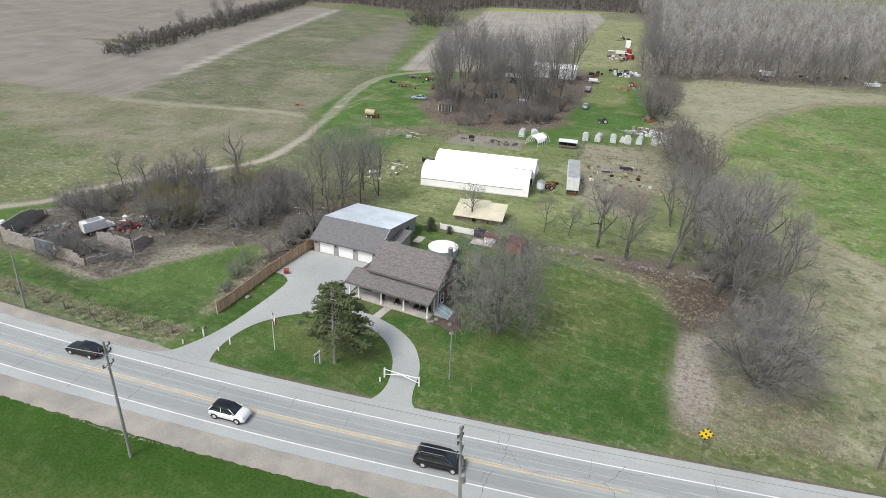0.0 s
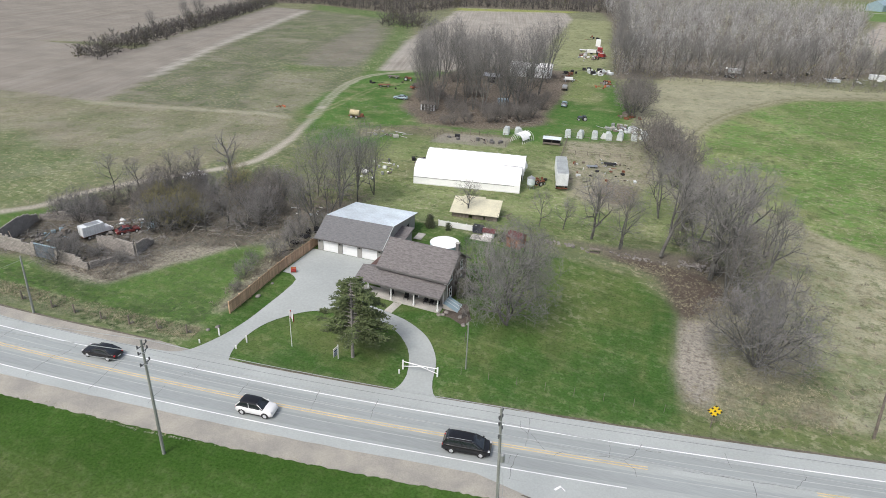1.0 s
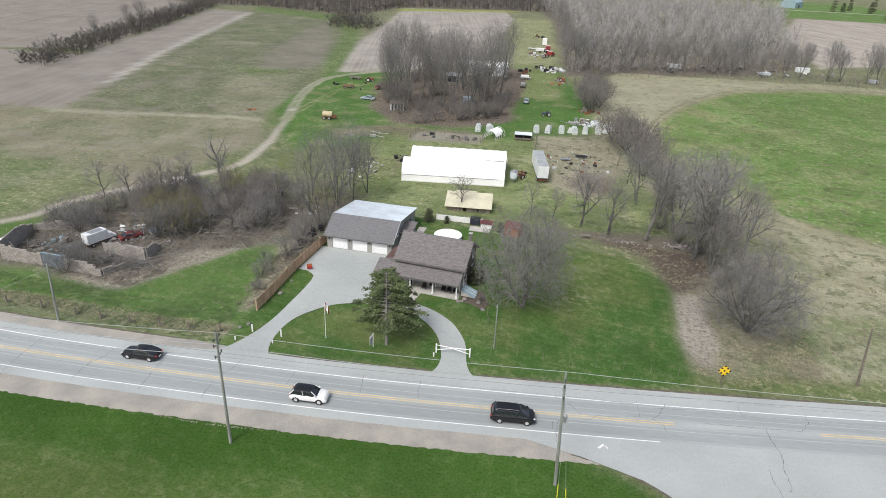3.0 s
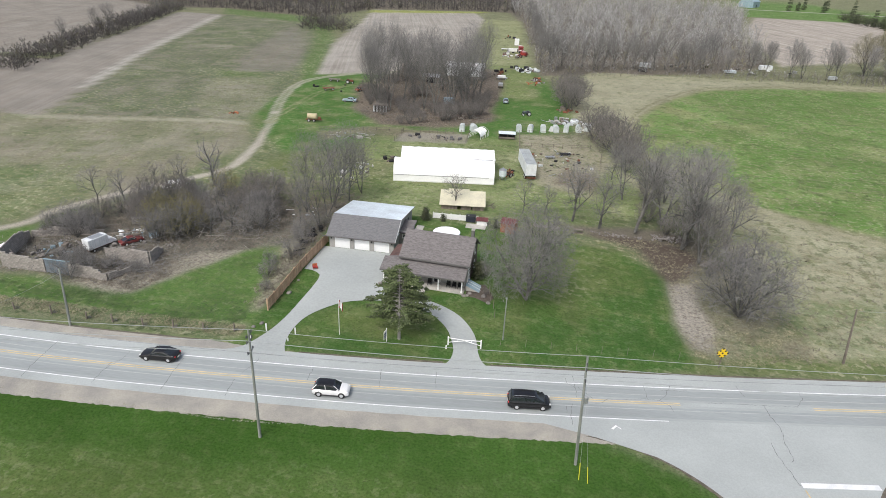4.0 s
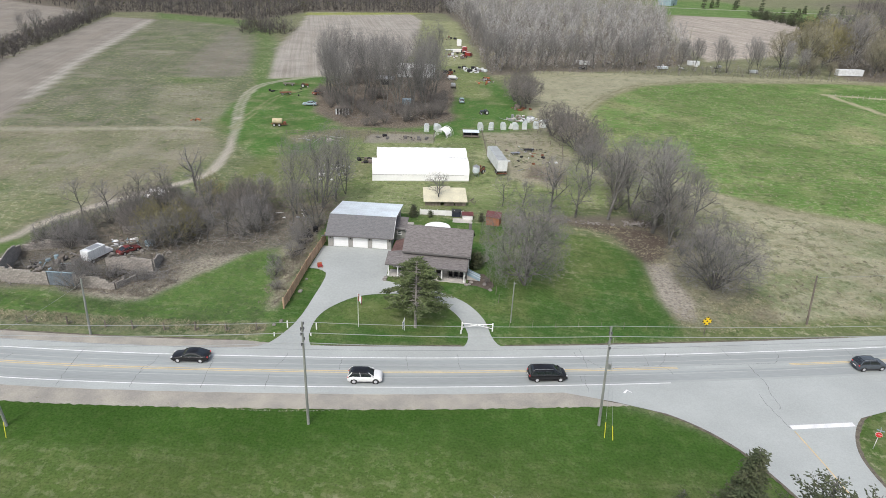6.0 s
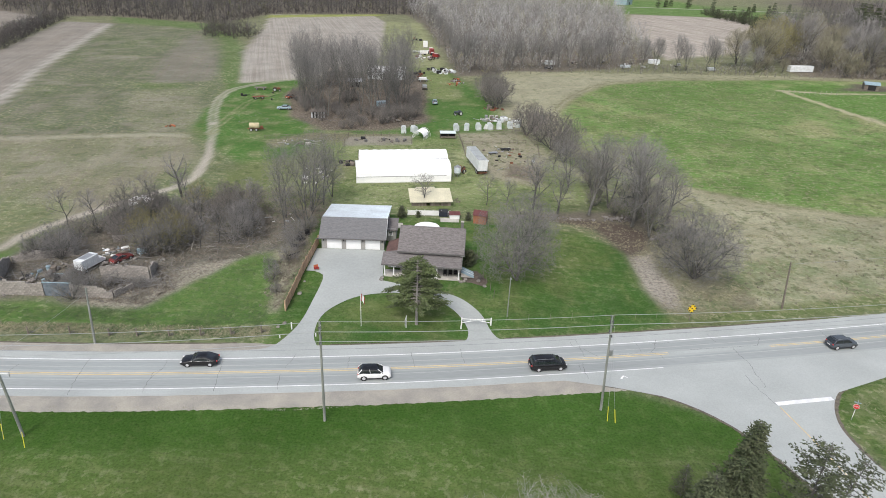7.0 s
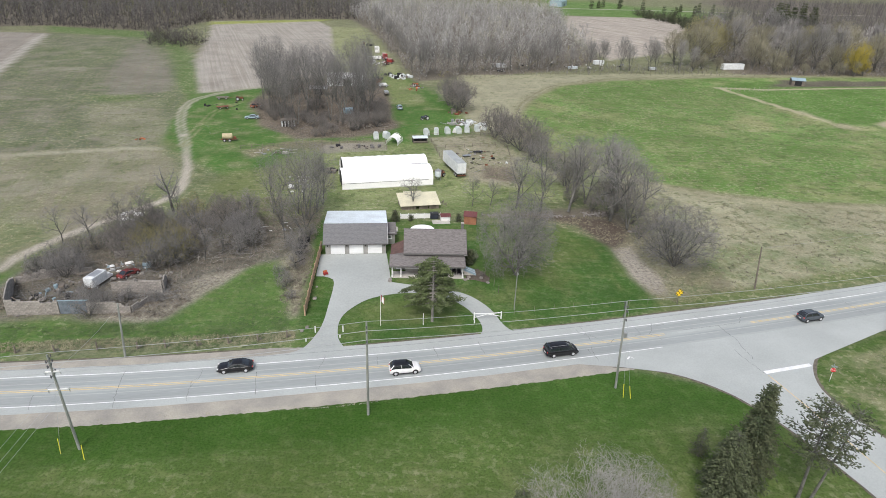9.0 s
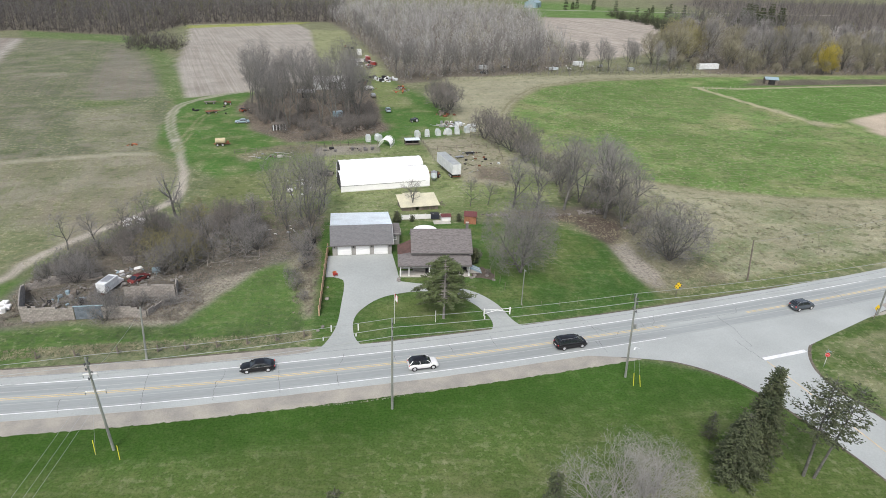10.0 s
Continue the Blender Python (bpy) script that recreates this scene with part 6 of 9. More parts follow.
# ---------------------------------------------------------------- conifers
def conifer(name, m, tall, width, seed, label, group, base=0.12, open_side=None, material=NEEDLE, whorls=20, dense=9, taper=1.0, bark=BARK, droop=0.25, blob=1.0, ragged=0.0, tuft=1.0, stout=0.024, gap=0.35):
    """A trunk with whorls of boughs, each bough a spray of many small needle tufts."""
    r = random.Random(seed)
    t = thing(name, m, label, "tree", group)
    trunk = bmesh.new()
    for k in range(6):
        a, b = k / 6, (k + 1) / 6
        tube((0, 0, tall * a - 0.05), (0, 0, tall * b), stout * tall * (1 - a) + 0.02, stout * tall * (1 - b) + 0.02, 8, trunk)
    part("trunk", trunk, bark, t)
    V, F, BV, BF = [], [], [], []
    for w in range(whorls):
        f = (w + r.uniform(-0.3, 0.3)) / whorls
        f = min(max(f, 0.0), 1.0)
        z = tall * (base + (1 - base) * f)
        reach = width / 2 * (1 - f) ** taper * r.uniform(0.75, 1.12) + 0.25
        if f < 0.12:
            reach *= 0.75
        for k in range(dense):
            a = 6.283 * (k + r.random() * 0.8) / dense + w
            if open_side is not None:
                away = math.cos(a - open_side)
                if away > gap and r.random() < 0.95:
                    continue
            L = reach * r.uniform(0.6 - ragged * 0.5, 1.1 + ragged * 0.3)
            d = Vector((math.cos(a), math.sin(a), r.uniform(-0.05, 0.2)))
            p0 = Vector((0, 0, z))
            path = [p0, p0 + d * L * 0.5, p0 + d * L - Vector((0, 0, droop * L * 0.5))]
            limb_tubes(BV, BF, path, [0.05, 0.035, 0.012], 3)
            n = max(5, int(L * 7 * blob))
            for i in range(n):
                s = 0.22 + 0.78 * (i + r.random()) / n
                c = (path[0].lerp(path[1], s * 2) if s < 0.5 else path[1].lerp(path[2], s * 2 - 1)) + Vector((r.gauss(0, 0.16), r.gauss(0, 0.16), r.gauss(0, 0.09)))
                q = r.uniform(0.16, 0.34) * tuft
                side = Vector((-d.y, d.x, 0)) * r.choice((-1, 1))
                tip = c + (d * r.uniform(0.3, 0.9) + side * r.uniform(0.2, 1.0) + Vector((0, 0, r.uniform(-0.5, 0.25)))).normalized() * q * 1.9
                u = Vector((r.gauss(0, 1), r.gauss(0, 1), r.gauss(0, 1))).normalized() * q * 0.42
                v2 = (tip - c).cross(u).normalized() * q * 0.36
                b = len(V)
                V.extend((c, c.lerp(tip, 0.5) + u, c.lerp(tip, 0.5) - u * 0.7 + v2, c.lerp(tip, 0.45) - v2, tip))
                F.extend(((b, b + 1, b + 2), (b, b + 2, b + 3), (b, b + 3, b + 1), (b + 4, b + 2, b + 1), (b + 4, b + 3, b + 2), (b + 4, b + 1, b + 3)))
    part("bough_frame", mesh_of("bough_frame", BV, BF, bark), None, t)
    part("crown", mesh_of("crown", V, F, material), None, t)
    return t


ISLAND_NEEDLE = mat("olive_spruce_needles", (0.118, 0.152, 0.062), 0.85, 0, 0.4, 0.6, 6.0, 0.2)
conifer("spruce_tree", pose(-35.3, 53.9, 0), 11.0, 9.4, 3, "olive-green spruce with a bare trunk side on the island lawn", "conifers", 0.26, tuft=0.85, stout=0.020, open_side=-math.pi / 2, gap=0.12, whorls=20, dense=14, taper=0.45, droop=0.35, blob=4.8, material=ISLAND_NEEDLE, ragged=0.5, bark=mat("pale_spruce_bark", (0.27, 0.255, 0.235), 0.95, 0, 0.3, 1.0, 9.0, 0.3))
conifer("spruce_tree", pose(-3.4, 17.2, 0), 14.0, 6.6, 5, "tall dark spruce standing by the side road", "conifers", 0.05, whorls=34, dense=11, taper=0.9, tuft=0.8, blob=2.8, droop=0.45, ragged=0.3)
conifer("spruce_tree", pose(-7.2, 15.2, 0), 9.5, 6.5, 6, "shorter olive-green spruce beside a taller one", "conifers", 0.05, whorls=24, dense=11, taper=0.8, material=PINE, tuft=0.8, blob=2.8, droop=0.45, ragged=0.3)
conifer("spruce_tree", pose(-6.4, 21.8, 0), 4.4, 2.4, 16, "small dark young spruce on the lawn", "conifers", 0.1, whorls=9, dense=7, tuft=0.5, blob=2.5)
conifer("spruce_tree", pose(-31.6, 8.6, 0), 10.2, 4.5, 7, "slim spruce top among lawn grass", "conifers", 0.05, whorls=20, dense=9)
conifer("spruce_tree", pose(-52.6, 8.4, 0), 10.6, 4.0, 8, "slim spruce top among lawn grass", "conifers", 0.05, whorls=20, dense=9)
conifer("pine_tree", pose(1.5, 14.6, 0), 14.2, 6.2, 9, "sparse pine with tufted branch ends", "pines by the side road", 0.42, whorls=12, dense=6, taper=0.45, material=PINE, tuft=0.75, bark=BARK_MID, blob=2.2, droop=-0.25, stout=0.013, ragged=0.7)
conifer("pine_tree", pose(2.5, 14.1, 0, 0, 11, 0), 13.2, 6.0, 10, "sparse leaning pine with tufted branch ends", "pines by the side road", 0.40, whorls=11, dense=5, taper=0.45, material=PINE, tuft=0.75, bark=BARK_MID, blob=2.0, droop=-0.25, stout=0.012, ragged=0.7)
conifer("cedar_bush", pose(-39.6, 93.6, gz(-39.6, 93.6)), 2.7, 2.0, 11, "small conical cedar bush beside a white fence", "garden bushes", 0.02, whorls=12, dense=9, tuft=0.5, blob=3.0)
conifer("cedar_bush", pose(-36.2, 93.9, gz(-36.2, 93.9)), 1.5, 0.7, 12, "thin dark cedar against a white fence", "garden bushes", 0.02, whorls=10, dense=8, tuft=0.4, blob=3.0)
conifer("cedar_bush", pose(-25.9, 93.2, gz(-25.9, 93.2)), 1.9, 1.0, 13, "dark columnar cedar beside a garden shed", "garden bushes", 0.02, whorls=10, dense=8, tuft=0.4, blob=3.0)
conifer("cedar_bush", pose(-26.7, 72.6, gz(-26.7, 72.6)), 2.9, 1.8, 14, "dark rounded cedar against the brick gable", "garden bushes", 0.02, whorls=14, dense=10, taper=0.6)
FG = bare_tree_meshes(71, 12.7, 0.26, stems=4, levels=4, kids=(7, 6, 5, 5), up=0.1, angle=(42, 46, 48, 50), twig=TWIG_PALE, bark=TWIG_PALE, wide=17.0, thin=0.012, spread=0.4, heart=0.5)
plant(FG, "bare_tree", -24.4, 8.0, 1.0, "broad bare tree with pale fine twigs on the south lawn", "south lawn trees", 40)


# ---------------------------------------------------------------- poles, wires, signs
DARK_IRON = mat("dark_weathered_iron", (0.085, 0.088, 0.09), 0.6, 0.3, 0.2, 2.0, 20.0, 0.1)


def utility_pole(x, y, tall, label, lean=(0, 0), arms=(), kit=True, material=POLE_WOOD):
    p = thing("utility_pole", pose(x, y, gz(x, y), lean[0], lean[1], 0), label, "utility pole", "utility poles")
    part("pole", tube((0, 0, -0.2), (0, 0, tall), 0.17, 0.105, 10), material, p)
    if kit:
        for z in (tall - 0.65, tall - 1.3, tall - 2.6):
            b = part("bracket", tube((0, -0.62, z - 0.03), (0, 0.62, z + 0.03), 0.045, sides=6), DARK_IRON, p, "dark steel bracket")
            part("brace", tube((0, 0, z - 0.45), (0, 0.42, z), 0.03, sides=5), DARK_IRON, b)
            for y1 in (-0.55, 0.55):
                part("insulator", lathe([(0.03, 0), (0.085, 0.03), (0.05, 0.09), (0.09, 0.13), (0.05, 0.19), (0.085, 0.23), (0.03, 0.3)], 10), DARK_IRON, b, "dark ribbed insulator").location = (0, y1, z + 0.03)
        part("ground_rod", tube((0.16, 0, 0.0), (0.115, 0, tall - 2.8), 0.014, sides=4), STEEL, p)
    for z, w in arms:
        a = part("crossarm", box(-w, w, -0.06, 0.06, z - 0.06, z + 0.06, 0.01), WHITE, p, "pale crossarm")
        for s in (-1, 1):
            part("cutout", tube((s * w * 0.95, 0, z - 0.45), (s * w * 0.95, 0, z + 0.15), 0.045, sides=6), STEEL, a)
    return p


POLES = [(-113.0, 25.0), (-78.6, 28.2), (-45.5, 32.0), (-11.7, 35.3), (30.5, 41.0), (72, 52)]
utility_pole(-78.6, 28.2, 13.4, "tall weathered wooden utility pole with a pale crossarm", (2, -2), ((8.8, 1.15), (11.2, 0.8)))
utility_pole(-45.5, 32.0, 13.8, "tall weathered wooden utility pole with side insulators")
tp = utility_pole(-11.7, 35.3, 13.7, "tall weathered wooden utility pole with a small transformer", (0, -2.5))
can = part("transformer", lathe([(0.05, 0), (0.2, 0.02), (0.22, 0.1), (0.22, 0.75), (0.16, 0.85), (0.05, 0.9)], 12), STEEL, tp, "small grey transformer can")
can.location = (0.32, -0.1, 8.2)
utility_pole(24.5, 62.0, 8.4, "dark wooden utility pole at the meadow edge", (-1, -5), kit=False, material=OLD_WOOD)
utility_pole(-79.6, 46.6, 8.8, "slim grey wooden pole beside the ditch", (0, 3), kit=False)
utility_pole(40.0, 47.6, 8.5, "wooden pole on the far corner lawn", kit=False)


def wire(pts, name="overhead_wire", r=0.022, label="pale overhead wire strung along the road", sag=0.5):
    V, F = [], []
    path = []
    for a, b in zip(pts[:-1], pts[1:]):
        a, b = Vector(a), Vector(b)
        for k in range(12):
            t = k / 12
            path.append(a.lerp(b, t) - Vector((0, 0, sag * 4 * t * (1 - t))))
    path.append(Vector(pts[-1]))
    limb_tubes(V, F, path, [r] * len(path), 4)
    return tagged(new(name, mesh_of(name, V, F, WIRE)), label, "wire", "overhead wires")


for dz, dy, r in ((13.45, 0.55, 0.024), (12.83, -0.55, 0.03), (11.55, -0.55, 0.03)):
    wire([(x, y + dy, dz - (0.4 if i == 1 else 0)) for i, (x, y) in enumerate(POLES)], r=r, sag=0.32)
wire([(-79.2, 46.6, 8.2), (-79.0, 28.2, 11.0)], r=0.012, label="thin service wire crossing the road")
for dx in (-0.95, 0.1, 0.95):
    wire([(-78.6 + dx, 28.2, 9.0), (-82.6 + dx, -8, 9.2), (-86.6 + dx, -44, 9.2)], r=0.012, label="thin pale wire leading south over the lawn")
wire([(24.2, 62.3, 8.0), (70, 74, 8.0)], r=0.014, label="thin wire running along the meadow")
for x, y in ((-80.4, 28.6), (-77.4, 27.4)):
    g = tagged(part("guy_guard", tube((x, y - 1.0, 0), (x - 0.2, y - 0.5, 1.75), 0.04, sides=6), YELLOW_TUBE), "bright yellow guy-wire guard by a utility pole", "guy guard", "guy guards")
wire([(-80.4, 27.5, 0), (-79.0, 28.2, 11.5)], "guy_wire", 0.012, "thin steel guy wire", 0.0)
for x, y, z in ((-11.4, 33.2, 12.3), (-10.5, 32.9, 11.0)):
    foot, top = Vector((x, y, 0)), Vector((-11.9, 35.2, z))
    tagged(part("guy_guard", tube(foot, foot.lerp(top, 0.16), 0.045, sides=6), YELLOW_TUBE), "bright yellow guy-wire guard by a utility pole", "guy guard", "guy guards")
    wire([foot, top], "guy_wire", 0.012, "thin steel guy wire", 0.0)


def yard_lamp():
    x, y = -21.3, 56.9
    l = thing("lamp_post", pose(x, y, gz(x, y)), "slim grey wooden yard light on a pole", "lamp post")
    part("pole", tube((0, 0, -0.1), (0, 0, 6.9), 0.09, 0.07, 8), POLE_WOOD, l)
    part("arm", tube((0, 0, 6.6), (0, -0.5, 6.9), 0.03, sides=6), STEEL, l)
    part("lamp_head", lathe([(0.05, -0.12), (0.14, -0.08), (0.16, 0.02), (0.08, 0.08), (0.03, 0.12)], 12), POLE_WOOD, l).location = (0, -0.5, 6.9)


yard_lamp()


def diamond_sign(x, y, z, s, turn, label, checks=True):
    d = thing("warning_sign", pose(x, y, gz(x, y), 0, 0, turn), label, "road sign")
    part("post", box(-0.05, 0.05, 0.02, 0.1, -0.1, z, 0.01), OLD_WOOD, d)
    pl = part("plate", slab([(0, 0, z - s), (s, 0, z), (0, 0, z + s), (-s, 0, z)], 0.02), YELLOW, d, "yellow diamond plate")
    for i in range(-2, 3):
        for j in range(-2, 3):
            if checks and ((i + j) % 2 == 0 and max(abs(i), abs(j)) == 2 or (i, j) == (0, 0)):
                u, v, h = (i + j) * s / 5, (i - j) * s / 5, s / 5.2
                part("black_check", slab([(u, -0.004, z + v - h), (u + h, -0.004, z + v), (u, -0.004, z + v + h), (u - h, -0.004, z + v)], 0.003), SIGN_BLACK, pl)
    return d


diamond_sign(7.3, 57.0, 2.35, 0.85, 10, "yellow and black checkered warning sign at the road edge")
diamond_sign(38.4, 46.6, 2.2, 0.6, 190, "yellow diamond warning sign on the corner lawn", False)


def stop_sign():
    s = thing("stop_sign", pose(19.6, 34.6, 0, 0, 0, -28), "red octagonal stop sign with green street blades", "stop sign")
    part("post", tube((0, 0, -0.1), (0, 0, 2.9), 0.04, sides=6), STEEL, s)
    oc = [(0.35 * math.cos(math.pi / 8 + k * math.pi / 4), -0.05, 2.1 + 0.35 * math.sin(math.pi / 8 + k * math.pi / 4)) for k in range(8)]
    rim = [(x * 1.08, -0.03, 2.1 + (z - 2.1) * 1.08) for x, _, z in oc]
    pl = part("rim", slab(rim, 0.01), WHITE, s)
    part("plate", slab(oc, 0.012), SIGN_RED, pl)
    cu = bpy.data.curves.new("stop_text", "FONT")
    cu.body, cu.size, cu.align_x, cu.align_y, cu.extrude = "STOP", 0.22, "CENTER", "CENTER", 0.002
    tx = new("lettering", cu)
    tx.data.materials.append(WHITE)
    tx.parent, tx.matrix_local = pl, pose(0, -0.056, 2.1, 90)
    for k, a in enumerate((0, 90)):
        b = part("street_blade", box(-0.38, 0.38, -0.01, 0.01, 2.62 + k * 0.14, 2.75 + k * 0.14), BLUE_GREY, s, "pale street-name blade")
        b.rotation_euler = (0, 0, radians(a))
    part("reflector", box(-0.03, 0.03, -0.06, -0.04, 0.5, 1.6), WHITE, s)


stop_sign()


def sale_sign():
    s = thing("sale_sign", pose(-36.8, 52.9, 0, 0, 0, -98), "white hanging yard sign with navy bars on the lawn", "yard sign")
    part("post", box(-0.05, 0.05, -0.05, 0.05, -0.1, 2.1, 0.01), WHITE, s)
    part("arm", box(0.05, 1.0, -0.04, 0.04, 1.88, 1.97, 0.01), WHITE, s)
    pl = part("panel", box(0.12, 0.95, -0.02, 0.02, 0.75, 1.75, 0.005), WHITE, s)
    for a, b in ((1.45, 1.68), (1.18, 1.3), (1.0, 1.1), (0.82, 0.92)):
        for f in (-0.026, 0.022):
            part("print_bar", box(0.2, 0.87, f, f + 0.004, a, b), BLUE_INK, pl)


sale_sign()


def flag_pole():
    f = thing("flag_pole", pose(-43.5, 53.0, gz(-43.5, 53)), "white flag pole with a limp red and white flag", "flag pole")
    part("pole", tube((0, 0, -0.1), (0, 0, 5.6), 0.045, 0.03, 8), WHITE, f)
    part("finial", lathe([(0.01, 0), (0.06, 0.04), (0.06, 0.08), (0.01, 0.12)], 8), STEEL, f).location = (0, 0, 5.6)
    for a, b, m_ in ((0.0, 0.28, RED), (0.28, 0.72, WHITE), (0.72, 1.0, RED)):
        V, F = [], []
        for i in range(7):
            for j in range(9):
                u = a + (b - a) * i / 6
                x = 0.05 + u * 0.55 + 0.05 * math.sin(u * 9 + j * 0.4)
                z = 5.5 - j * 0.13 - u * 0.9 * (0.6 + 0.4 * math.sin(j * 0.3))
                V.append((x, 0.12 * math.sin(u * 12 + j * 0.5), z))
        n_ = len(V)
        V += [(x, y + 0.006, z) for x, y, z in V]
        for i in range(6):
            for j in range(8):
                k = i * 9 + j
                F += [(k, k + 9, k + 10, k + 1), (n_ + k + 1, n_ + k + 10, n_ + k + 9, n_ + k)]
        part("flag_band", smoothed(mesh_of("flag_band", V, F, m_)), None, f)


flag_pole()


def arm_gate():
    g = thing("driveway_gate", pose(-28.5, 54.0, 0, 0, 0, 2.0), "white wooden two-leaf swing gate across the drive", "gate")
    L = 4.45
    for x in (0, L):
        part("gate_post", box(x - 0.09, x + 0.09, -0.09, 0.09, -0.1, 1.35, 0.02), WHITE, g)
    for s, x in ((1, 0.1), (-1, L - 0.1)):
        e = x + s * 2.1
        leaf = part("gate_leaf", tube((x, 0, 1.15), (e, 0, 1.05), 0.06, sides=4), WHITE, g)
        part("rail", tube((x, 0, 0.45), (e, 0, 0.95), 0.055, sides=4), WHITE, leaf)
        part("stile", tube((x + s * 1.2, 0, 0.72), (x + s * 1.2, 0, 1.1), 0.04, sides=4), WHITE, leaf)


arm_gate()


def marker_post(x, y, h, label):
    p = tagged(part("marker_post", box(-0.09, 0.09, -0.06, 0.06, -0.1, h, 0.02), WHITE), label, "marker post", "driveway markers")
    p.matrix_world = pose(x, y, gz(x, y), 0, 0, 20)


for x, y, h in ((-53.5, 51.6, 1.15), (-49.3, 51.6, 1.1), (-54.7, 49.2, 0.6), (-49.7, 49.9, 0.5), (-28.6, 53.0, 0.6)):
    marker_post(x, y, h, "short white marker post beside the drive")
for x, y, s in ((-54.9, 53.1, 0.35), (-55.6, 52.0, 0.3), (-54.3, 61.6, 0.4), (-54.2, 65.2, 0.25), (-28.2, 66.4, 0.35), (-27.7, 66.6, 0.3), (-25.2, 66.9, 0.4), (-24.3, 65.3, 0.35), (-41.6, 66.4, 0.4), (-41.5, 67.0, 0.35), (-27.4, 67.3, 0.35)):
    bm = bmesh.new()
    bmesh.ops.create_icosphere(bm, subdivisions=2, radius=s)
    for v in bm.verts:
        v.co = v.co * (1 + 0.35 * noise.noise(v.co * 2.3 + Vector((x, y, 0))))
        v.co.z *= 0.6
    st = tagged(part("stone", bm, STONE), "rounded pale field stone at a bed edge", "stone", "border stones")
    st.location = (x, y, gz(x, y) + s * 0.3)


# ---------------------------------------------------------------- fences
def board_fence():
    a, b = Vector((-55.5, 56.6)), Vector((-54.3, 79.3))
    n = 150
    d = (b - a) / n
    turn = math.degrees(math.atan2(d.y, d.x))
    f = thing("board_fence", pose(a.x, a.y, 0, 0, 0, turn), "reddish cedar board fence along the driveway", "fence")
    step = d.length
    plank = bpy.data.meshes.new("plank")
    box(0.004, step - 0.006, -0.012, 0.012, 0.05, 1.82, 0.004).to_mesh(plank)
    plank.materials.append(FENCE)
    rnd = random.Random(4)
    for k in range(n):
        q = a + d * k
        o = part("plank", plank, None, f)
        o.location = (k * step, rnd.uniform(-0.004, 0.004), gz(q.x, q.y) - 0.02 + rnd.uniform(-0.015, 0.015))
    for k in range(0, n + 1, 15):
        q = a + d * k
        o = part("fence_post", box(-0.05, 0.05, 0.014, 0.11, -0.1, 1.95, 0.01), FENCE, f)
        o.location = (k * step, 0, gz(q.x, q.y))
        o = part("post", box(-0.06, 0.06, -0.11, -0.014, -0.1, 1.95, 0.01), FENCE, f)
        o.location = (k * step, 0, gz(q.x, q.y))
    for z in (0.35, 1.45, 1.86):
        for k in range(0, n, 15):
            q, q2 = a + d * k, a + d * (k + 15)
            part("rail", tube((k * step, -0.04, z + gz(q.x, q.y)), ((k + 15) * step, -0.04, z + gz(q2.x, q2.y)), 0.045, sides=4), FENCE, f)


board_fence()


def panel_fence():
    f = thing("white_fence", pose(-38.4, 95.0, gz(-36, 95), 0, 0, 1.5), "low white vinyl panel fence round the garden", "fence")
    for k in range(5):
        part("panel", box(k * 1.75 + 0.06, k * 1.75 + 1.69, -0.025, 0.025, 0.05, 1.15, 0.01), WHITE, f)
        part("fence_post", box(k * 1.75 - 0.06, k * 1.75 + 0.06, -0.06, 0.06, -0.1, 1.3, 0.01), WHITE, f)
    part("fence_post", box(8.69, 8.81, -0.06, 0.06, -0.1, 1.3, 0.01), WHITE, f)


panel_fence()
ROAD_POSTS = [(-89.8, 48.5), (-84.1, 48.7), (-78.6, 48.6), (-74.7, 48.7), (-70.3, 48.9), (-66.0, 49.3), (-61.8, 49.8), (-57.6, 50.4), (-95, 48.5), (-100.5, 48.5)]
for i, (x, y) in enumerate(ROAD_POSTS):
    o = tagged(part("fence_post", tube((0, 0, -0.1), (0.05 * (i % 3 - 1), 0, 1.15 + 0.2 * (i % 2)), 0.13, 0.10, 7), OLD_WOOD), "stubby rotten fence post along the verge", "fence post", "verge posts")
    o.location = (x, y, 0)
    plant(SHRUB[2], "weed_clump", x + 0.3, y + 0.2, 0.11, "dry weeds round an old fence post", "verge weeds")
for i in range(8):
    x = -21.5 + i * 3.4
    o = tagged(part("wire_post", tube((0, 0, -0.1), (0, 0, 1.2), 0.03, 0.025, 5), OLD_WOOD), "thin weathered fence stake in the lawn", "fence post", "lawn stakes")
    o.location = (x, 55.6 + 0.3 * i, 0)
for x, y in ((-24.0, 66.0), (-23.4, 64.2), (-23.0, 62.0), (-24.4, 67.8)):
    o = tagged(part("trellis_post", tube((0, 0, -0.1), (0, 0, 1.5), 0.05, 0.045, 6), OLD_WOOD), "thin wooden garden stake by the bed", "fence post", "garden stakes")
    o.location = (x, y, gz(x, y))


# ---------------------------------------------------------------- vehicles
def wheel(parent, x, y, r, w):
    t = part("wheel", lathe([(r * 0.62, -w / 2), (r * 0.95, -w / 2), (r, -w / 3), (r, w / 3), (r * 0.95, w / 2), (r * 0.62, w / 2)], 18), RUBBER, parent)
    t.matrix_local = pose(x, y, r, 90, 0, 0)
    rim = part("rim", lathe([(r * 0.08, -w * 0.53), (r * 0.58, -w * 0.56), (r * 0.64, -w * 0.45), (r * 0.64, w * 0.45), (r * 0.58, w * 0.56), (r * 0.08, w * 0.53)], 14), ALLOY, t)
    return t


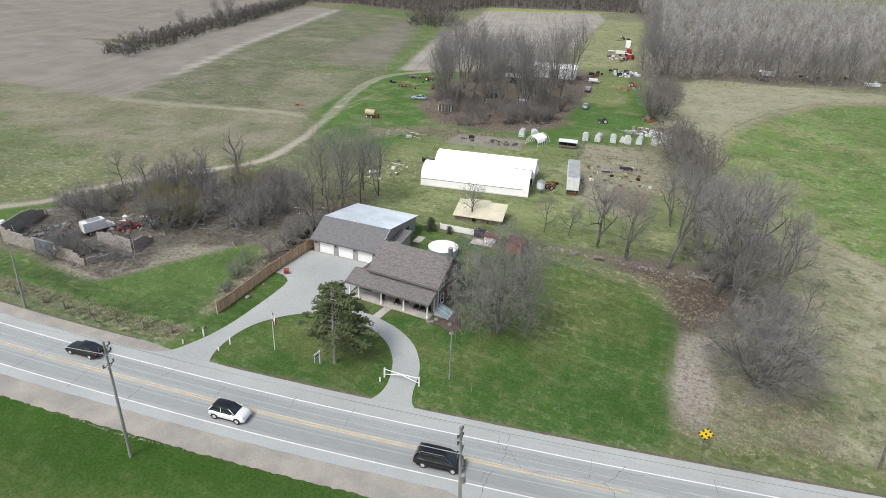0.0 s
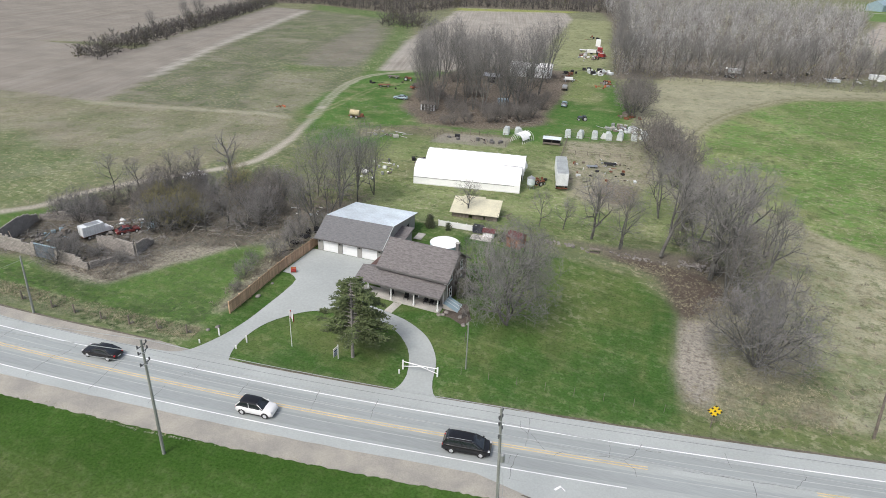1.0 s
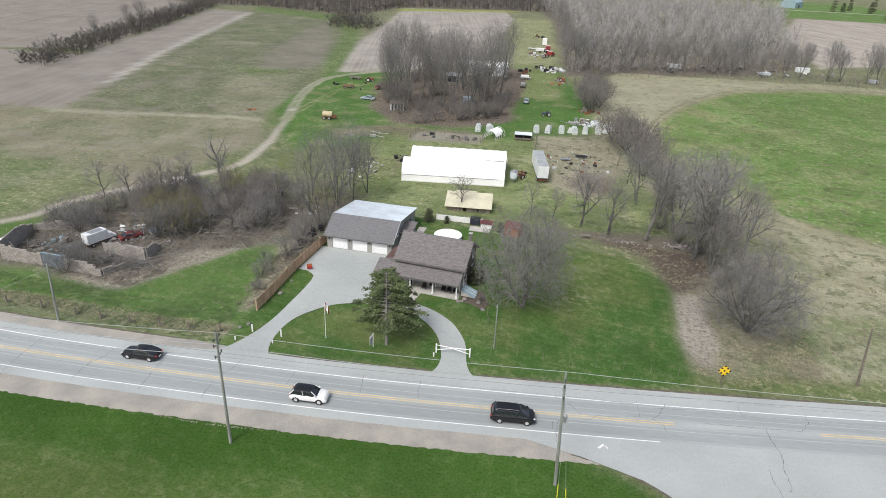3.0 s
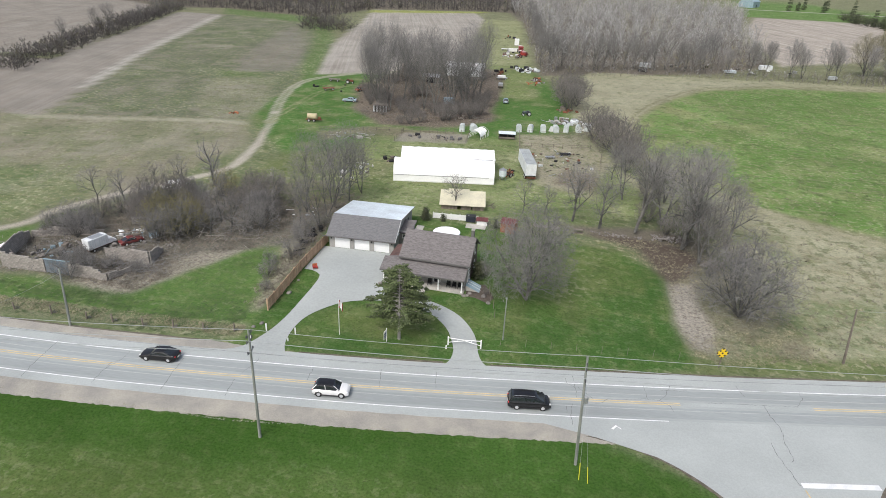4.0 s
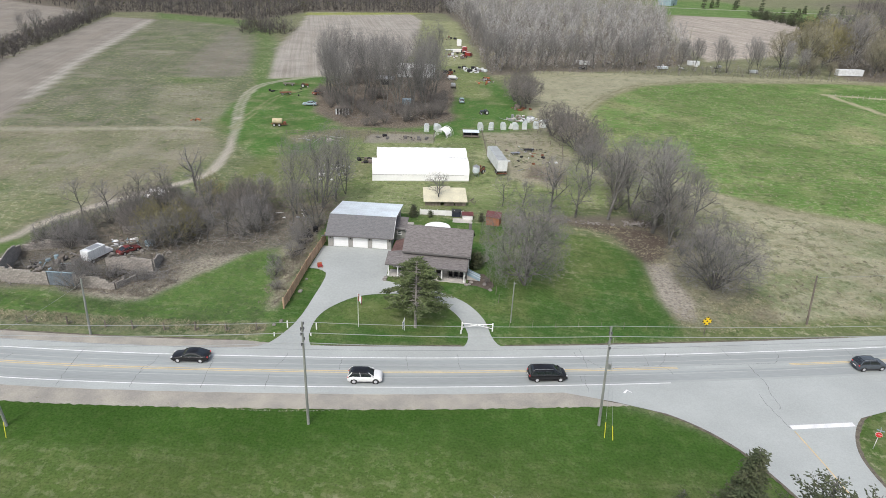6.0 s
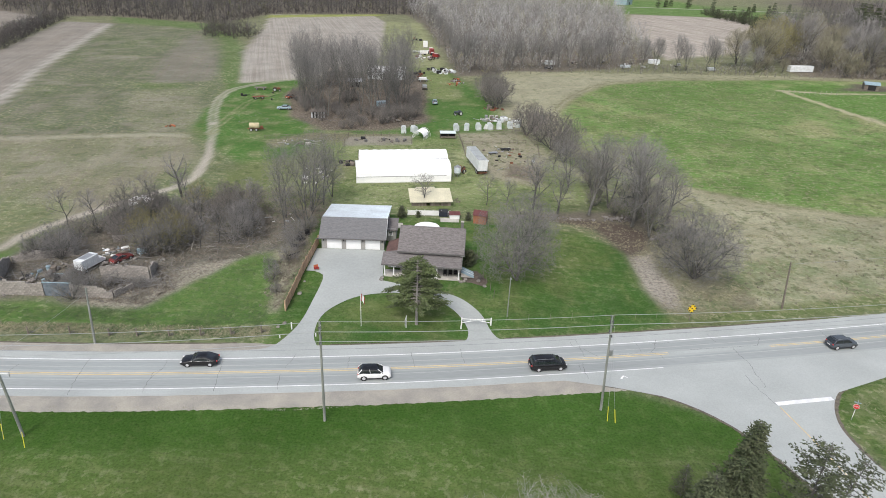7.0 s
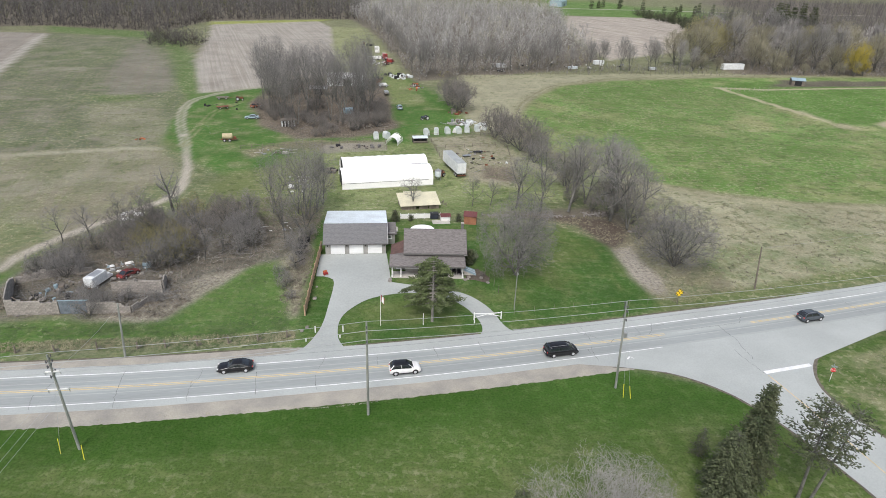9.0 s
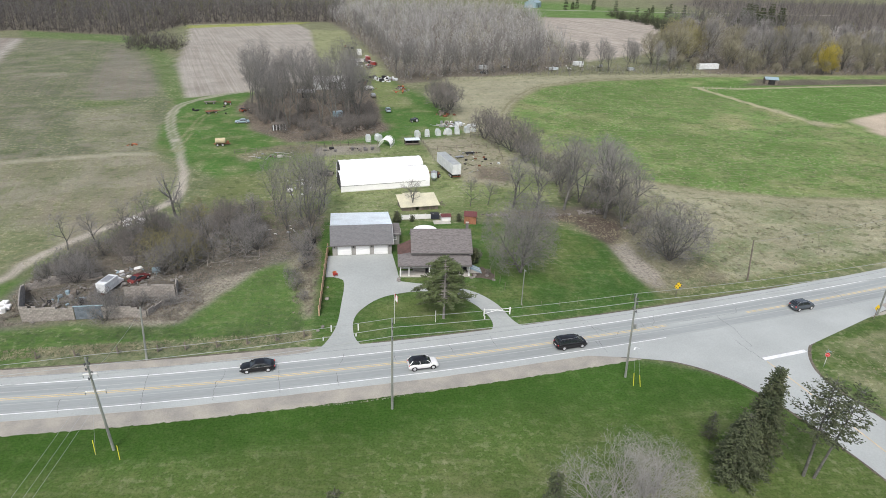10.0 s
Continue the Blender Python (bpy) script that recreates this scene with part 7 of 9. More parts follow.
def car(m, body_pts, roof_pts, L, W, paint, label, belt, roof_mat=None, wheel_r=0.34, axles=(0.2, 0.8), name="car", group="cars on the road", rails=False):
    """body_pts: side outline (x, z) of the lower shell; roof_pts: outline of the cabin above it, front to back. Both are lofted in round sections."""
    c = thing(name, m, label, "car", group)
    tops = sorted(body_pts[1:-1])
    tx, tz = [p[0] for p in tops], [p[1] for p in tops]

    def loft(stations, material_name):
        """Closed rings, each given by its half section from the low middle to the high middle."""
        V, F = [], []
        for x, half in stations:
            V += [(x, y, z) for y, z in half] + [(x, -y, z) for y, z in half[::-1]]
        k = 2 * len(stations[0][1])
        for a in range(len(stations) - 1):
            for q in range(k):
                n_ = (q + 1) % k
                F.append((a * k + q, a * k + n_, (a + 1) * k + n_, (a + 1) * k + q))
        F += [tuple(range(k))[::-1], tuple(range((len(stations) - 1) * k, len(stations) * k))]
        return smoothed(mesh_of(material_name, V, F, paint))

    rings = []
    for x in np.linspace(-L / 2 + 0.01, L / 2 - 0.01, 29):
        e = abs(x) / (L / 2)
        w = W / 2 * (1 - 0.16 * e ** 6) * (1 - 0.02 * math.sin(6 * e))
        lo, hi = 0.24 + 0.12 * e ** 8, float(np.interp(x, tx, tz))
        mid = lo + (hi - lo) * 0.52
        rings.append((x, [(0.02, lo), (w * 0.9, lo), (w * 0.985, lo + 0.06), (w, mid), (w * 0.97, hi - 0.13), (w * 0.90, hi - 0.03), (w * 0.74, hi + 0.005), (0.02, hi + 0.03)]))
    part("body", loft(rings, "body"), None, c)
    (x0, z0), (x1, z1), (x2, z2), (x3, z3) = roof_pts
    zr = max(z1, z2)
    wb, wr = W * 0.455, W * 0.365
    gx = [x3, x3 + 0.55 * (x2 - x3), x2, (x1 + x2) / 2, x1, x1 + 0.5 * (x0 - x1), x0]
    gz_ = [z3, z3 + 0.64 * (z2 - z3), z2, zr + 0.03, z1, z1 + 0.53 * (z0 - z1), z0]

    def roof_at(x):
        return float(np.interp(x, gx, gz_))
    rings = []
    for x in np.linspace(x3 + 0.01, x0 - 0.01, 25):
        z = max(roof_at(x), belt - 0.02)
        f = min(1.0, (z - belt + 0.04) / (zr - belt))
        w = wb + (wr - wb) * f
        rings.append((x, [(0.02, belt - 0.12), (wb, belt - 0.12), (wb * 0.995, belt - 0.02), (w + 0.02, belt + (z - belt) * 0.72), (w - 0.03, belt + (z - belt) * 0.92), (w - 0.14, z), (0.02, z + 0.02)]))
    glass_me = loft(rings, "cabin_glass")
    glass_me.materials.clear()
    glass_me.materials.append(GLASS)
    cab = part("cabin_glass", glass_me, None, c, "dark tinted cabin windows")
    # painted roof skin over the glass, then the pillars
    V, F = [], []
    ys_ = (-1.0, -0.9, -0.6, 0.0, 0.6, 0.9, 1.0)
    for x in np.linspace(x2 - 0.10, x1 + 0.08, 11):
        for q in ys_:
            V.append((x, q * (wr + 0.015), roof_at(x) + 0.035 - 0.10 * abs(q) ** 5))
    n0 = len(V)
    V += [(x, y, z - 0.03) for x, y, z in V]
    for a in range(10):
        for q in range(6):
            k = a * 7 + q
            F += [(k, k + 1, k + 8, k + 7), (n0 + k + 7, n0 + k + 8, n0 + k + 1, n0 + k)]
    part("roof", smoothed(mesh_of("roof", V, F, roof_mat or paint)), None, c)
    for s in (-1, 1):
        for (ax, az), (bx, bz), t in (((x0, z0), (x1, z1), 0.035), ((x3, z3), (x2, z2), 0.06), (((x0 + x3) / 2 - 0.05, belt), ((x1 + x2) / 2 - 0.05, zr), 0.03)):
            part("pillar", tube((ax, s * (wb - 0.02), max(az, belt - 0.03)), (bx, s * (wr - 0.02), bz - 0.05), t, sides=6), paint, c)
        part("sill", box(-L * 0.42, L * 0.42, s * W * 0.475 - 0.05, s * W * 0.475 + 0.05, 0.24, 0.38, 0.03), RUBBER, c)
        part("mirror", box(x0 - 0.35, x0 - 0.15, s * (W / 2 + 0.03) - 0.08, s * (W / 2 + 0.03) + 0.08, belt + 0.0, belt + 0.13, 0.04), paint, c)
        part("headlight", box(L / 2 - 0.30, L / 2 - 0.06, s * W * 0.36 - 0.15, s * W * 0.36 + 0.12, belt - 0.30, belt - 0.18, 0.04), ALLOY, c)
        part("tail_light", box(-L / 2 + 0.03, -L / 2 + 0.16, s * W * 0.37 - 0.12, s * W * 0.37 + 0.08, belt - 0.24, belt - 0.06, 0.03), SIGN_RED, c)
        if rails:
            part("roof_rail", tube((x2 + 0.2, s * wr * 0.9, zr + 0.07), (x1 - 0.2, s * wr * 0.9, zr + 0.07), 0.025, sides=5), STEEL, c)
    for fx in axles:
        for s in (-1, 1):
            wheel(c, L / 2 - L * fx, s * (W / 2 - 0.10), wheel_r, 0.23)
            arch = part("wheel_arch", lathe([(wheel_r * 0.9, -0.06), (wheel_r * 1.15, -0.05), (wheel_r * 1.15, 0.05), (wheel_r * 0.9, 0.06)], 20), RUBBER, c)
            arch.matrix_local = pose(L / 2 - L * fx, s * (W / 2 - 0.06), wheel_r + 0.02, 90, 0, 0)
    part("number_plate", box(-L / 2 - 0.01, -L / 2 + 0.02, -0.25, 0.25, belt - 0.48, belt - 0.36), WHITE, c)
    part("bumper", box(L / 2 - 0.16, L / 2 - 0.0, -W * 0.36, W * 0.36, 0.30, 0.42, 0.04), TRIM_GREY, c)
    return c


def sedan(m, paint, label, **kw):
    L, W = 4.85, 1.84
    body = [(2.3, 0.28), (2.42, 0.5), (2.36, 0.66), (2.0, 0.80), (1.0, 0.93), (-1.6, 0.97), (-2.2, 0.99), (-2.40, 0.84), (-2.42, 0.5), (-2.3, 0.28)]
    roof = [(1.05, 0.86), (0.25, 1.42), (-0.9, 1.44), (-1.95, 0.92)]
    return car(m, body, roof, L, W, paint, label, 0.93, **kw)


def suv(m, paint, label, **kw):
    L, W = 4.4, 1.84
    body = [(2.1, 0.33), (2.2, 0.6), (2.16, 0.82), (1.85, 0.98), (1.0, 1.06), (-2.0, 1.1), (-2.18, 0.92), (-2.2, 0.6), (-2.1, 0.34)]
    roof = [(1.15, 1.0), (0.45, 1.6), (-1.6, 1.63), (-2.08, 1.04)]
    return car(m, body, roof, L, W, paint, label, 1.07, wheel_r=0.36, axles=(0.19, 0.81), **kw)


def minivan(m, paint, label, **kw):
    L, W = 5.1, 1.98
    body = [(2.4, 0.3), (2.54, 0.6), (2.48, 0.8), (2.2, 0.96), (1.6, 1.05), (-2.4, 1.1), (-2.54, 0.8), (-2.46, 0.3)]
    roof = [(1.85, 0.98), (0.75, 1.7), (-2.05, 1.74), (-2.42, 1.04)]
    return car(m, body, roof, L, W, paint, label, 1.07, wheel_r=0.35, axles=(0.19, 0.79), **kw)


def on_road(x, d, back=False):
    l = road_side(d)
    k = int(np.argmin(np.abs(l[:, 0] - x)))
    t = _t[k]
    y = np.interp(x, l[:, 0], l[:, 1])
    return pose(x, y, 0.1, 0, 0, math.degrees(math.atan2(t[1], t[0])) + (180 if back else 0))


sedan(on_road(-63.7, 1.9, True), BLACK_PAINT, "black four-door saloon car on the road")
suv(on_road(-40.4, -1.9), WHITE_PAINT, "white compact utility car with a black roof", roof_mat=BLACK_PAINT)
minivan(on_road(-17.1, -1.75), BLACK_PAINT, "black minivan with roof rails on the road", rails=True)
suv(on_road(27.8, -1.7), GREY_PAINT, "slate-grey compact utility car on the road", rails=True)
# ---------------------------------------------------------------- back garden
def pool_cover():
    x, y = -34.3, 86.4
    p = thing("pool", pose(x, y, gz(x, y)), "round above-ground pool under a white winter cover", "pool")
    part("pool_wall", lathe([(2.45, -0.1), (2.45, 1.1), (2.52, 1.12), (2.52, 1.16), (2.3, 1.16)], 32), BLUE_GREY, p)
    V, F = [(0, 0, 1.3)], []
    for k in range(1, 7):
        for a in range(32):
            r = 2.48 * k / 6
            V.append((r * math.cos(a * math.pi / 16), r * math.sin(a * math.pi / 16), 1.3 - 0.09 * (k / 6) ** 3 + 0.03 * noise.noise(Vector((r * math.cos(a), r, a * 0.3)))))
    F += [(0, 1 + a, 1 + (a + 1) % 32) for a in range(32)]
    for k in range(5):
        for a in range(32):
            b, c = 1 + k * 32 + a, 1 + k * 32 + (a + 1) % 32
            F.append((b, b + 32, c + 32, c))
    part("winter_cover", smoothed(mesh_of("winter_cover", V, F, TENT_WHITE)), None, p, "wrinkled white tarpaulin cover")


pool_cover()


def small_shed(m, w, d, h, wall, roof, label, rise=0.7, name="garden_shed"):
    s = thing(name, m, label, "shed")
    n_ = int(w / 0.2)
    for k in range(n_):
        part("board", box(-w / 2 + k * w / n_ + 0.004, -w / 2 + (k + 1) * w / n_ - 0.004, -d / 2, -d / 2 + 0.03, 0, h), wall, s)
    prof = [(-d / 2 + 0.03, 0), (d / 2, 0), (d / 2, h), (-d / 2 + 0.03, h)]
    for x in (-w / 2 + 0.04, w / 2):
        part("side_wall", slab([(x, y, z) for y, z in prof], 0.04), wall, s)
    part("rear_wall", box(-w / 2 + 0.04, w / 2 - 0.04, d / 2 - 0.04, d / 2, 0, h), wall, s)
    for sgn in (-1, 1):
        pts = [(-w / 2 - 0.15, sgn * (d / 2 + 0.2), h - 0.05), (w / 2 + 0.15, sgn * (d / 2 + 0.2), h - 0.05), (w / 2 + 0.15, 0, h + rise), (-w / 2 - 0.15, 0, h + rise)]
        r = part("roof", slab(pts if sgn < 0 else pts[::-1], 0.05), roof, s)
        for k in range(int(w / 0.35)):
            x = -w / 2 + k * 0.35
            part("roof_rib", tube((x, sgn * (d / 2 + 0.19), h - 0.03), (x, sgn * 0.02, h + rise + 0.01), 0.02, sides=4), roof, r)
    for x in (-w / 2 + 0.02, w / 2 - 0.02):
        part("gable", slab([(x, -d / 2 + 0.03, h), (x, d / 2, h), (x, 0, h + rise - 0.06)], 0.04), wall, s)
    part("shed_door", box(-0.4, 0.4, -d / 2 - 0.03, -d / 2, 0.05, h - 0.15, 0.01), wall, s)
    return s


small_shed(pose(-23.4, 92.6, gz(-23.4, 92.6), 0, 0, -14), 2.6, 2.4, 1.9, TERRACOTTA, MAROON, "reddish board garden shed with a maroon metal roof")
small_shed(pose(-28.7, 94.4, gz(-28.7, 94.4), 0, 0, 4), 2.0, 1.7, 1.1, WHITE, MAROON, "small pale hutch with a maroon roof", 0.35, "garden_hutch")
tagged(part("garden_slab", box(-31.6, -27.8, 91.9, 94.0, 0.6, gz(-29, 93) + 0.09, 0.02), CONCRETE), "pale concrete garden slab", "paving", kind="structure")


SHEET_NAVY = mat("dark_navy_cover", (0.022, 0.028, 0.045), 0.6, 0, 0.3, 1.0, 8.0, 0.1)


def hot_tub():
    g = thing("patio_cover", pose(-31.0, 95.3, gz(-31, 95.3)), "dark navy covered grill and boxes on a slab", "patio set")
    part("cover", box(-0.9, 0.9, -0.7, 0.7, 0, 1.15, 0.12), SHEET_NAVY, g)
    part("lid", box(-0.95, 0.95, -0.75, 0.75, 1.16, 1.24, 0.03), SIGN_BLACK, g)
    part("side_box", box(0.95, 1.7, -0.5, 0.3, 0, 0.8, 0.05), TRIM_GREY, g)


hot_tub()


def porch_bench(x):
    b = thing("porch_chair", pose(x, 68.3, 0.9), "dark wicker porch chair on concrete", "chair", "porch chairs")
    part("seat", box(-0.3, 0.3, -0.3, 0.3, 0.35, 0.48, 0.04), DARK, b)
    part("backrest", box(-0.3, 0.3, 0.24, 0.32, 0.48, 1.0, 0.03), DARK, b)
    for sx in (-0.3, 0.26):
        part("armrest", box(sx, sx + 0.05, -0.3, 0.25, 0.6, 0.68, 0.015), DARK, b)
        for sy in (-0.28, 0.22):
            part("leg", box(sx, sx + 0.05, sy, sy + 0.05, 0, 0.36), DARK, b)
    return b


for x in (-30.9, -30.0, -29.1, -33.9, -36.2):
    porch_bench(x)


def planter():
    p = thing("red_cart", pose(-52.9, 69.1, gz(-52.9, 69.1), 0, 0, 30) @ Matrix.Diagonal((0.72, 0.72, 0.72, 1)), "small red wooden garden cart at the lawn tip", "garden cart")
    part("tub", box(-0.55, 0.55, -0.35, 0.35, 0.35, 0.75, 0.04), RED, p)
    part("backboard", box(-0.55, 0.55, 0.3, 0.36, 0.75, 1.25, 0.02), ORANGE, p)
    for sx in (-0.5, 0.42):
        for sy in (-0.33, 0.25):
            part("leg", box(sx, sx + 0.08, sy, sy + 0.08, 0, 0.36), ORANGE, p)


planter()
# front walk and planting bed
tagged(part("front_walk", slab([(-35.3, 67.05, gz(-35, 67) + 0.07), (-35.8, 64.6, gz(-35.8, 64.6) + 0.075), (-34.6, 64.5, gz(-34.6, 64.5) + 0.075), (-34.1, 67.05, gz(-34, 67) + 0.07)], 0.08), CONCRETE), "pale concrete front walk", "path", kind="structure")
bed = np.array([(-28.0, 66.4), (-26.5, 66.3), (-24.4, 65.2), (-23.6, 66.8), (-24.6, 69.0), (-25.3, 70.4), (-27.9, 70.6)])
sheet("planting_bed", bed, 0.035, MULCH, "dark mulched planting bed beside the house", "garden bed")
plant(SHRUB[0], "shrub", -25.9, 73.4, 0.45, "bare shrub at the brick gable", "house shrubs")
plant(SHRUB[0], "shrub", -24.9, 67.6, 0.22, "bare shrub in the planting bed", "house shrubs")


def old_bench():
    b = thing("log_rack", pose(-10.4, 96.2, 0.02, 0, 0, 5), "small dark weathered log rack on dead leaves", "rack")
    for x in (-0.8, 0.72):
        for y in (-0.3, 0.22):
            part("leg", box(x, x + 0.08, y, y + 0.08, 0, 1.1), OLD_WOOD, b)
    for z in (0.35, 1.0):
        part("shelf", box(-0.85, 0.85, -0.35, 0.35, z, z + 0.06), OLD_WOOD, b)


old_bench()
rs = random.Random(12)


def rock_pile(name, x0, x1, y, count, label, size=(0.15, 0.45), spread=0.8, z=0.25, material=STONE):
    """A heap of separate rough stones along a line."""
    h = thing(name, pose(0, 0, 0), label, "stone pile")
    shapes = []
    for k in range(4):
        bm = bmesh.new()
        bmesh.ops.create_icosphere(bm, subdivisions=1, radius=1.0)
        for v in bm.verts:
            v.co *= 1 + 0.5 * noise.noise(v.co * 1.4 + Vector((k * 7.0, 0, 0)))
            v.co.z *= 0.65
        me = bpy.data.meshes.new("stone")
        bm.to_mesh(me), bm.free()
        me.materials.append(material)
        shapes.append(me)
    for i in range(count):
        o = part("stone", shapes[i % 4], None, h)
        s = rs.uniform(*size)
        x = rs.uniform(x0, x1)
        yy = y + rs.gauss(0, spread)
        o.matrix_local = pose(x, yy, gz(x, yy) + rs.random() * z + s * 0.2, rs.uniform(-20, 20), rs.uniform(-20, 20), rs.random() * 360) @ Matrix.Diagonal((s, s * rs.uniform(0.6, 1.2), s, 1))
    return h


rock_pile("stone_row", -20, -11, 96.6, 36, "row of pale flat stones edging the lawn", (0.15, 0.4), 0.4, 0.05)
rock_pile("stone_row", -8, 2, 97.5, 40, "row of rough stones and wood at the lawn edge", (0.12, 0.35), 0.6, 0.05)
rock_pile("stone_pile", 3.5, 9.5, 98.0, 90, "heap of pale field stones under bare trees", (0.15, 0.38), 0.8, 0.45)
rock_pile("stone_pile", 10.5, 12.5, 88.6, 14, "few pale stones and scraps round a tree foot", (0.15, 0.4), 0.5, 0.1)


# ---------------------------------------------------------------- farm yard behind
TRAILER_ROOF = mat("dull_grey_roof_sheet", (0.40, 0.425, 0.42), 0.6, 0.1, 0.2, 0.8, 5.0, 0.1)


def semi_trailer():
    t = thing("semi_trailer", pose(-22.1, 130.9, 0, 0, 0, 101.5), "old white box semi-trailer with a grey roof", "trailer")
    L, W = 12.3, 2.5
    part("box_body", box(-L / 2, L / 2, -W / 2, W / 2, 1.15, 3.95, 0.05), OFF_WHITE, t)
    roof = part("roof", box(-L / 2 + 0.02, L / 2 - 0.02, -W / 2 + 0.03, W / 2 - 0.03, 3.95, 4.0, 0.01), TRAILER_ROOF, t)
    for k in range(20):
        x = -L / 2 + 0.3 + k * 0.63
        for s in (-1, 1):
            part("rib", box(x - 0.03, x + 0.03, s * W / 2 - 0.02, s * W / 2 + 0.02, 1.2, 3.9), OFF_WHITE, t)
    part("chassis", box(-L / 2 + 0.3, L / 2 - 0.3, -0.5, 0.5, 0.85, 1.15), TRIM_GREY, t)
    part("door", box(-L / 2 - 0.03, -L / 2, -W / 2 + 0.08, -0.02, 1.2, 3.85), OFF_WHITE, t)
    part("door", box(-L / 2 - 0.03, -L / 2, 0.02, W / 2 - 0.08, 1.2, 3.85), OFF_WHITE, t)
    part("rear_bar", box(-L / 2 - 0.05, -L / 2 + 0.1, -W / 2, W / 2, 0.55, 0.75), RUST, t)
    for x in (-L / 2 + 1.2, -L / 2 + 2.5):
        for s in (-1, 1):
            wheel(t, x, s * (W / 2 - 0.25), 0.5, 0.4)
    for s in (-1, 1):
        part("landing_leg", box(L / 2 - 2.6, L / 2 - 2.45, s * 0.8 - 0.08, s * 0.8 + 0.08, 0, 1.15), STEEL, t)


semi_trailer()


HUTCH = mat("milky_hutch_plastic", (0.58, 0.62, 0.62), 0.45, 0, 0.15, 0.8, 5.0, 0.05)


def hutch(x, y, turn, label="white plastic calf hutch, open at the front"):
    h = thing("calf_hutch", pose(x, y, gz(x, y), 0, 0, turn + 180), label, "calf hutch", "calf hutches")
    prof = [(-0.8, 0), (-0.8, 0.1), (-0.72, 1.6), (-0.4, 2.0), (0.4, 2.0), (0.72, 1.6), (0.8, 0.1), (0.8, 0)]
    V, F = [], []
    for yy in (-1.1, 1.1):
        V += [(a, yy, z) for a, z in prof]
    n_ = len(prof)
    F += [(k, k + 1, k + 1 + n_, k + n_) for k in range(n_ - 1)] + [tuple(range(n_, 2 * n_))]
    sh = part("shell", mesh_of("shell", V, F, HUTCH), None, h)
    fr = bmesh.new()
    for a, b in (((-0.8, -0.35)), ((0.35, 0.8))):
        box(a, b, -1.13, -1.08, 0.02, 1.55, 0, fr)
    box(-0.6, 0.6, -1.13, -1.08, 1.56, 1.95, 0, fr)
    part("front", fr, WHITE, h)
    # dark sheet behind the opening, put in for the shade inside
    part("inside", box(-0.34, 0.34, -1.07, -1.05, 0.02, 1.5), DARK, h)
    part("vent", box(-0.25, 0.25, -0.3, 0.3, 2.0, 2.08, 0.02), HUTCH, h)
    return h


for x, y, a in ((-26.4, 168.2, 8), (-23.1, 169.2, -5), (-19.3, 170.2, 6), (-15.6, 171.0, 14), (-12.6, 171.9, -3), (-8.9, 173.6, 5), (-6.2, 175.4, -20), (-42.7, 163.4, 4), (-39.4, 164.2, 30)):
    hutch(x, y, a)
for x, y, a in ((-17.2, 170.4, 40), (-7.3, 174.5, 30)):
    o = tagged(part("hutch_panel", box(-0.8, 0.8, -0.04, 0.04, 0, 1.7, 0.02), WHITE), "loose white hutch panel leaning between hutches", "panel", "hutch panels")
    o.matrix_world = pose(x, y, 0.02, 0, 28, a)


def collapsed_hoop():
    h = thing("torn_hoop_house", pose(-37.2, 158.6, 0, 0, 0, -20), "collapsed white plastic hoop house with bare ribs", "hoop house")
    for k in range(6):
        y = -2.6 + k * 1.05
        pts = [Vector((1.9 * math.cos(math.pi * i / 10), y + 0.25 * math.sin(i), 2.5 * math.sin(math.pi * i / 10))) for i in range(11)]
        V, F = [], []
        limb_tubes(V, F, pts, [0.05] * 11, 5)
        part("rib", mesh_of("rib", V, F, WHITE), None, h)
    V, F = [], []
    for i in range(9):
        for j in range(10):
            a = math.pi * (0.12 + 0.66 * i / 8)
            y = -2.4 + 0.5 * j
            V.append((1.92 * math.cos(a) + 0.1 * noise.noise(Vector((i, j, 1.0))), y, 2.52 * math.sin(a) - 0.35 * abs(noise.noise(Vector((i * 0.6, j * 0.5, 2.0))))))
    n_ = len(V)
    V += [(x, y, z - 0.02) for x, y, z in V]
    for i in range(8):
        for j in range(9):
            if (i > 5 and j < 4) or (i < 1 and j > 6):
                continue
            k = i * 10 + j
            F += [(k, k + 10, k + 11, k + 1), (n_ + k + 1, n_ + k + 11, n_ + k + 10, n_ + k)]
    part("torn_sheet", mesh_of("torn_sheet", V, F, TENT_WHITE), None, h)


collapsed_hoop()


def feeder():
    f = thing("feed_shelter", pose(-29.2, 158.8, 0, 0, 0, 6), "long low feed shelter with a pale slab roof", "shelter")
    part("roof", slab([(-2.4, -1.0, 1.7), (2.4, -1.0, 1.7), (2.4, 1.0, 2.0), (-2.4, 1.0, 2.0)], 0.08), METAL_ROOF, f)
    part("back", box(-2.3, 2.3, 0.85, 0.92, 0, 1.85), DARK, f)
    for x in (-2.3, 0, 2.2):
        part("post", box(x, x + 0.1, -0.9, -0.8, 0, 1.7), OLD_WOOD, f)
    part("trough", box(-2.2, 2.2, -0.7, -0.1, 0.2, 0.6, 0.04), OLD_WOOD, f)


feeder()


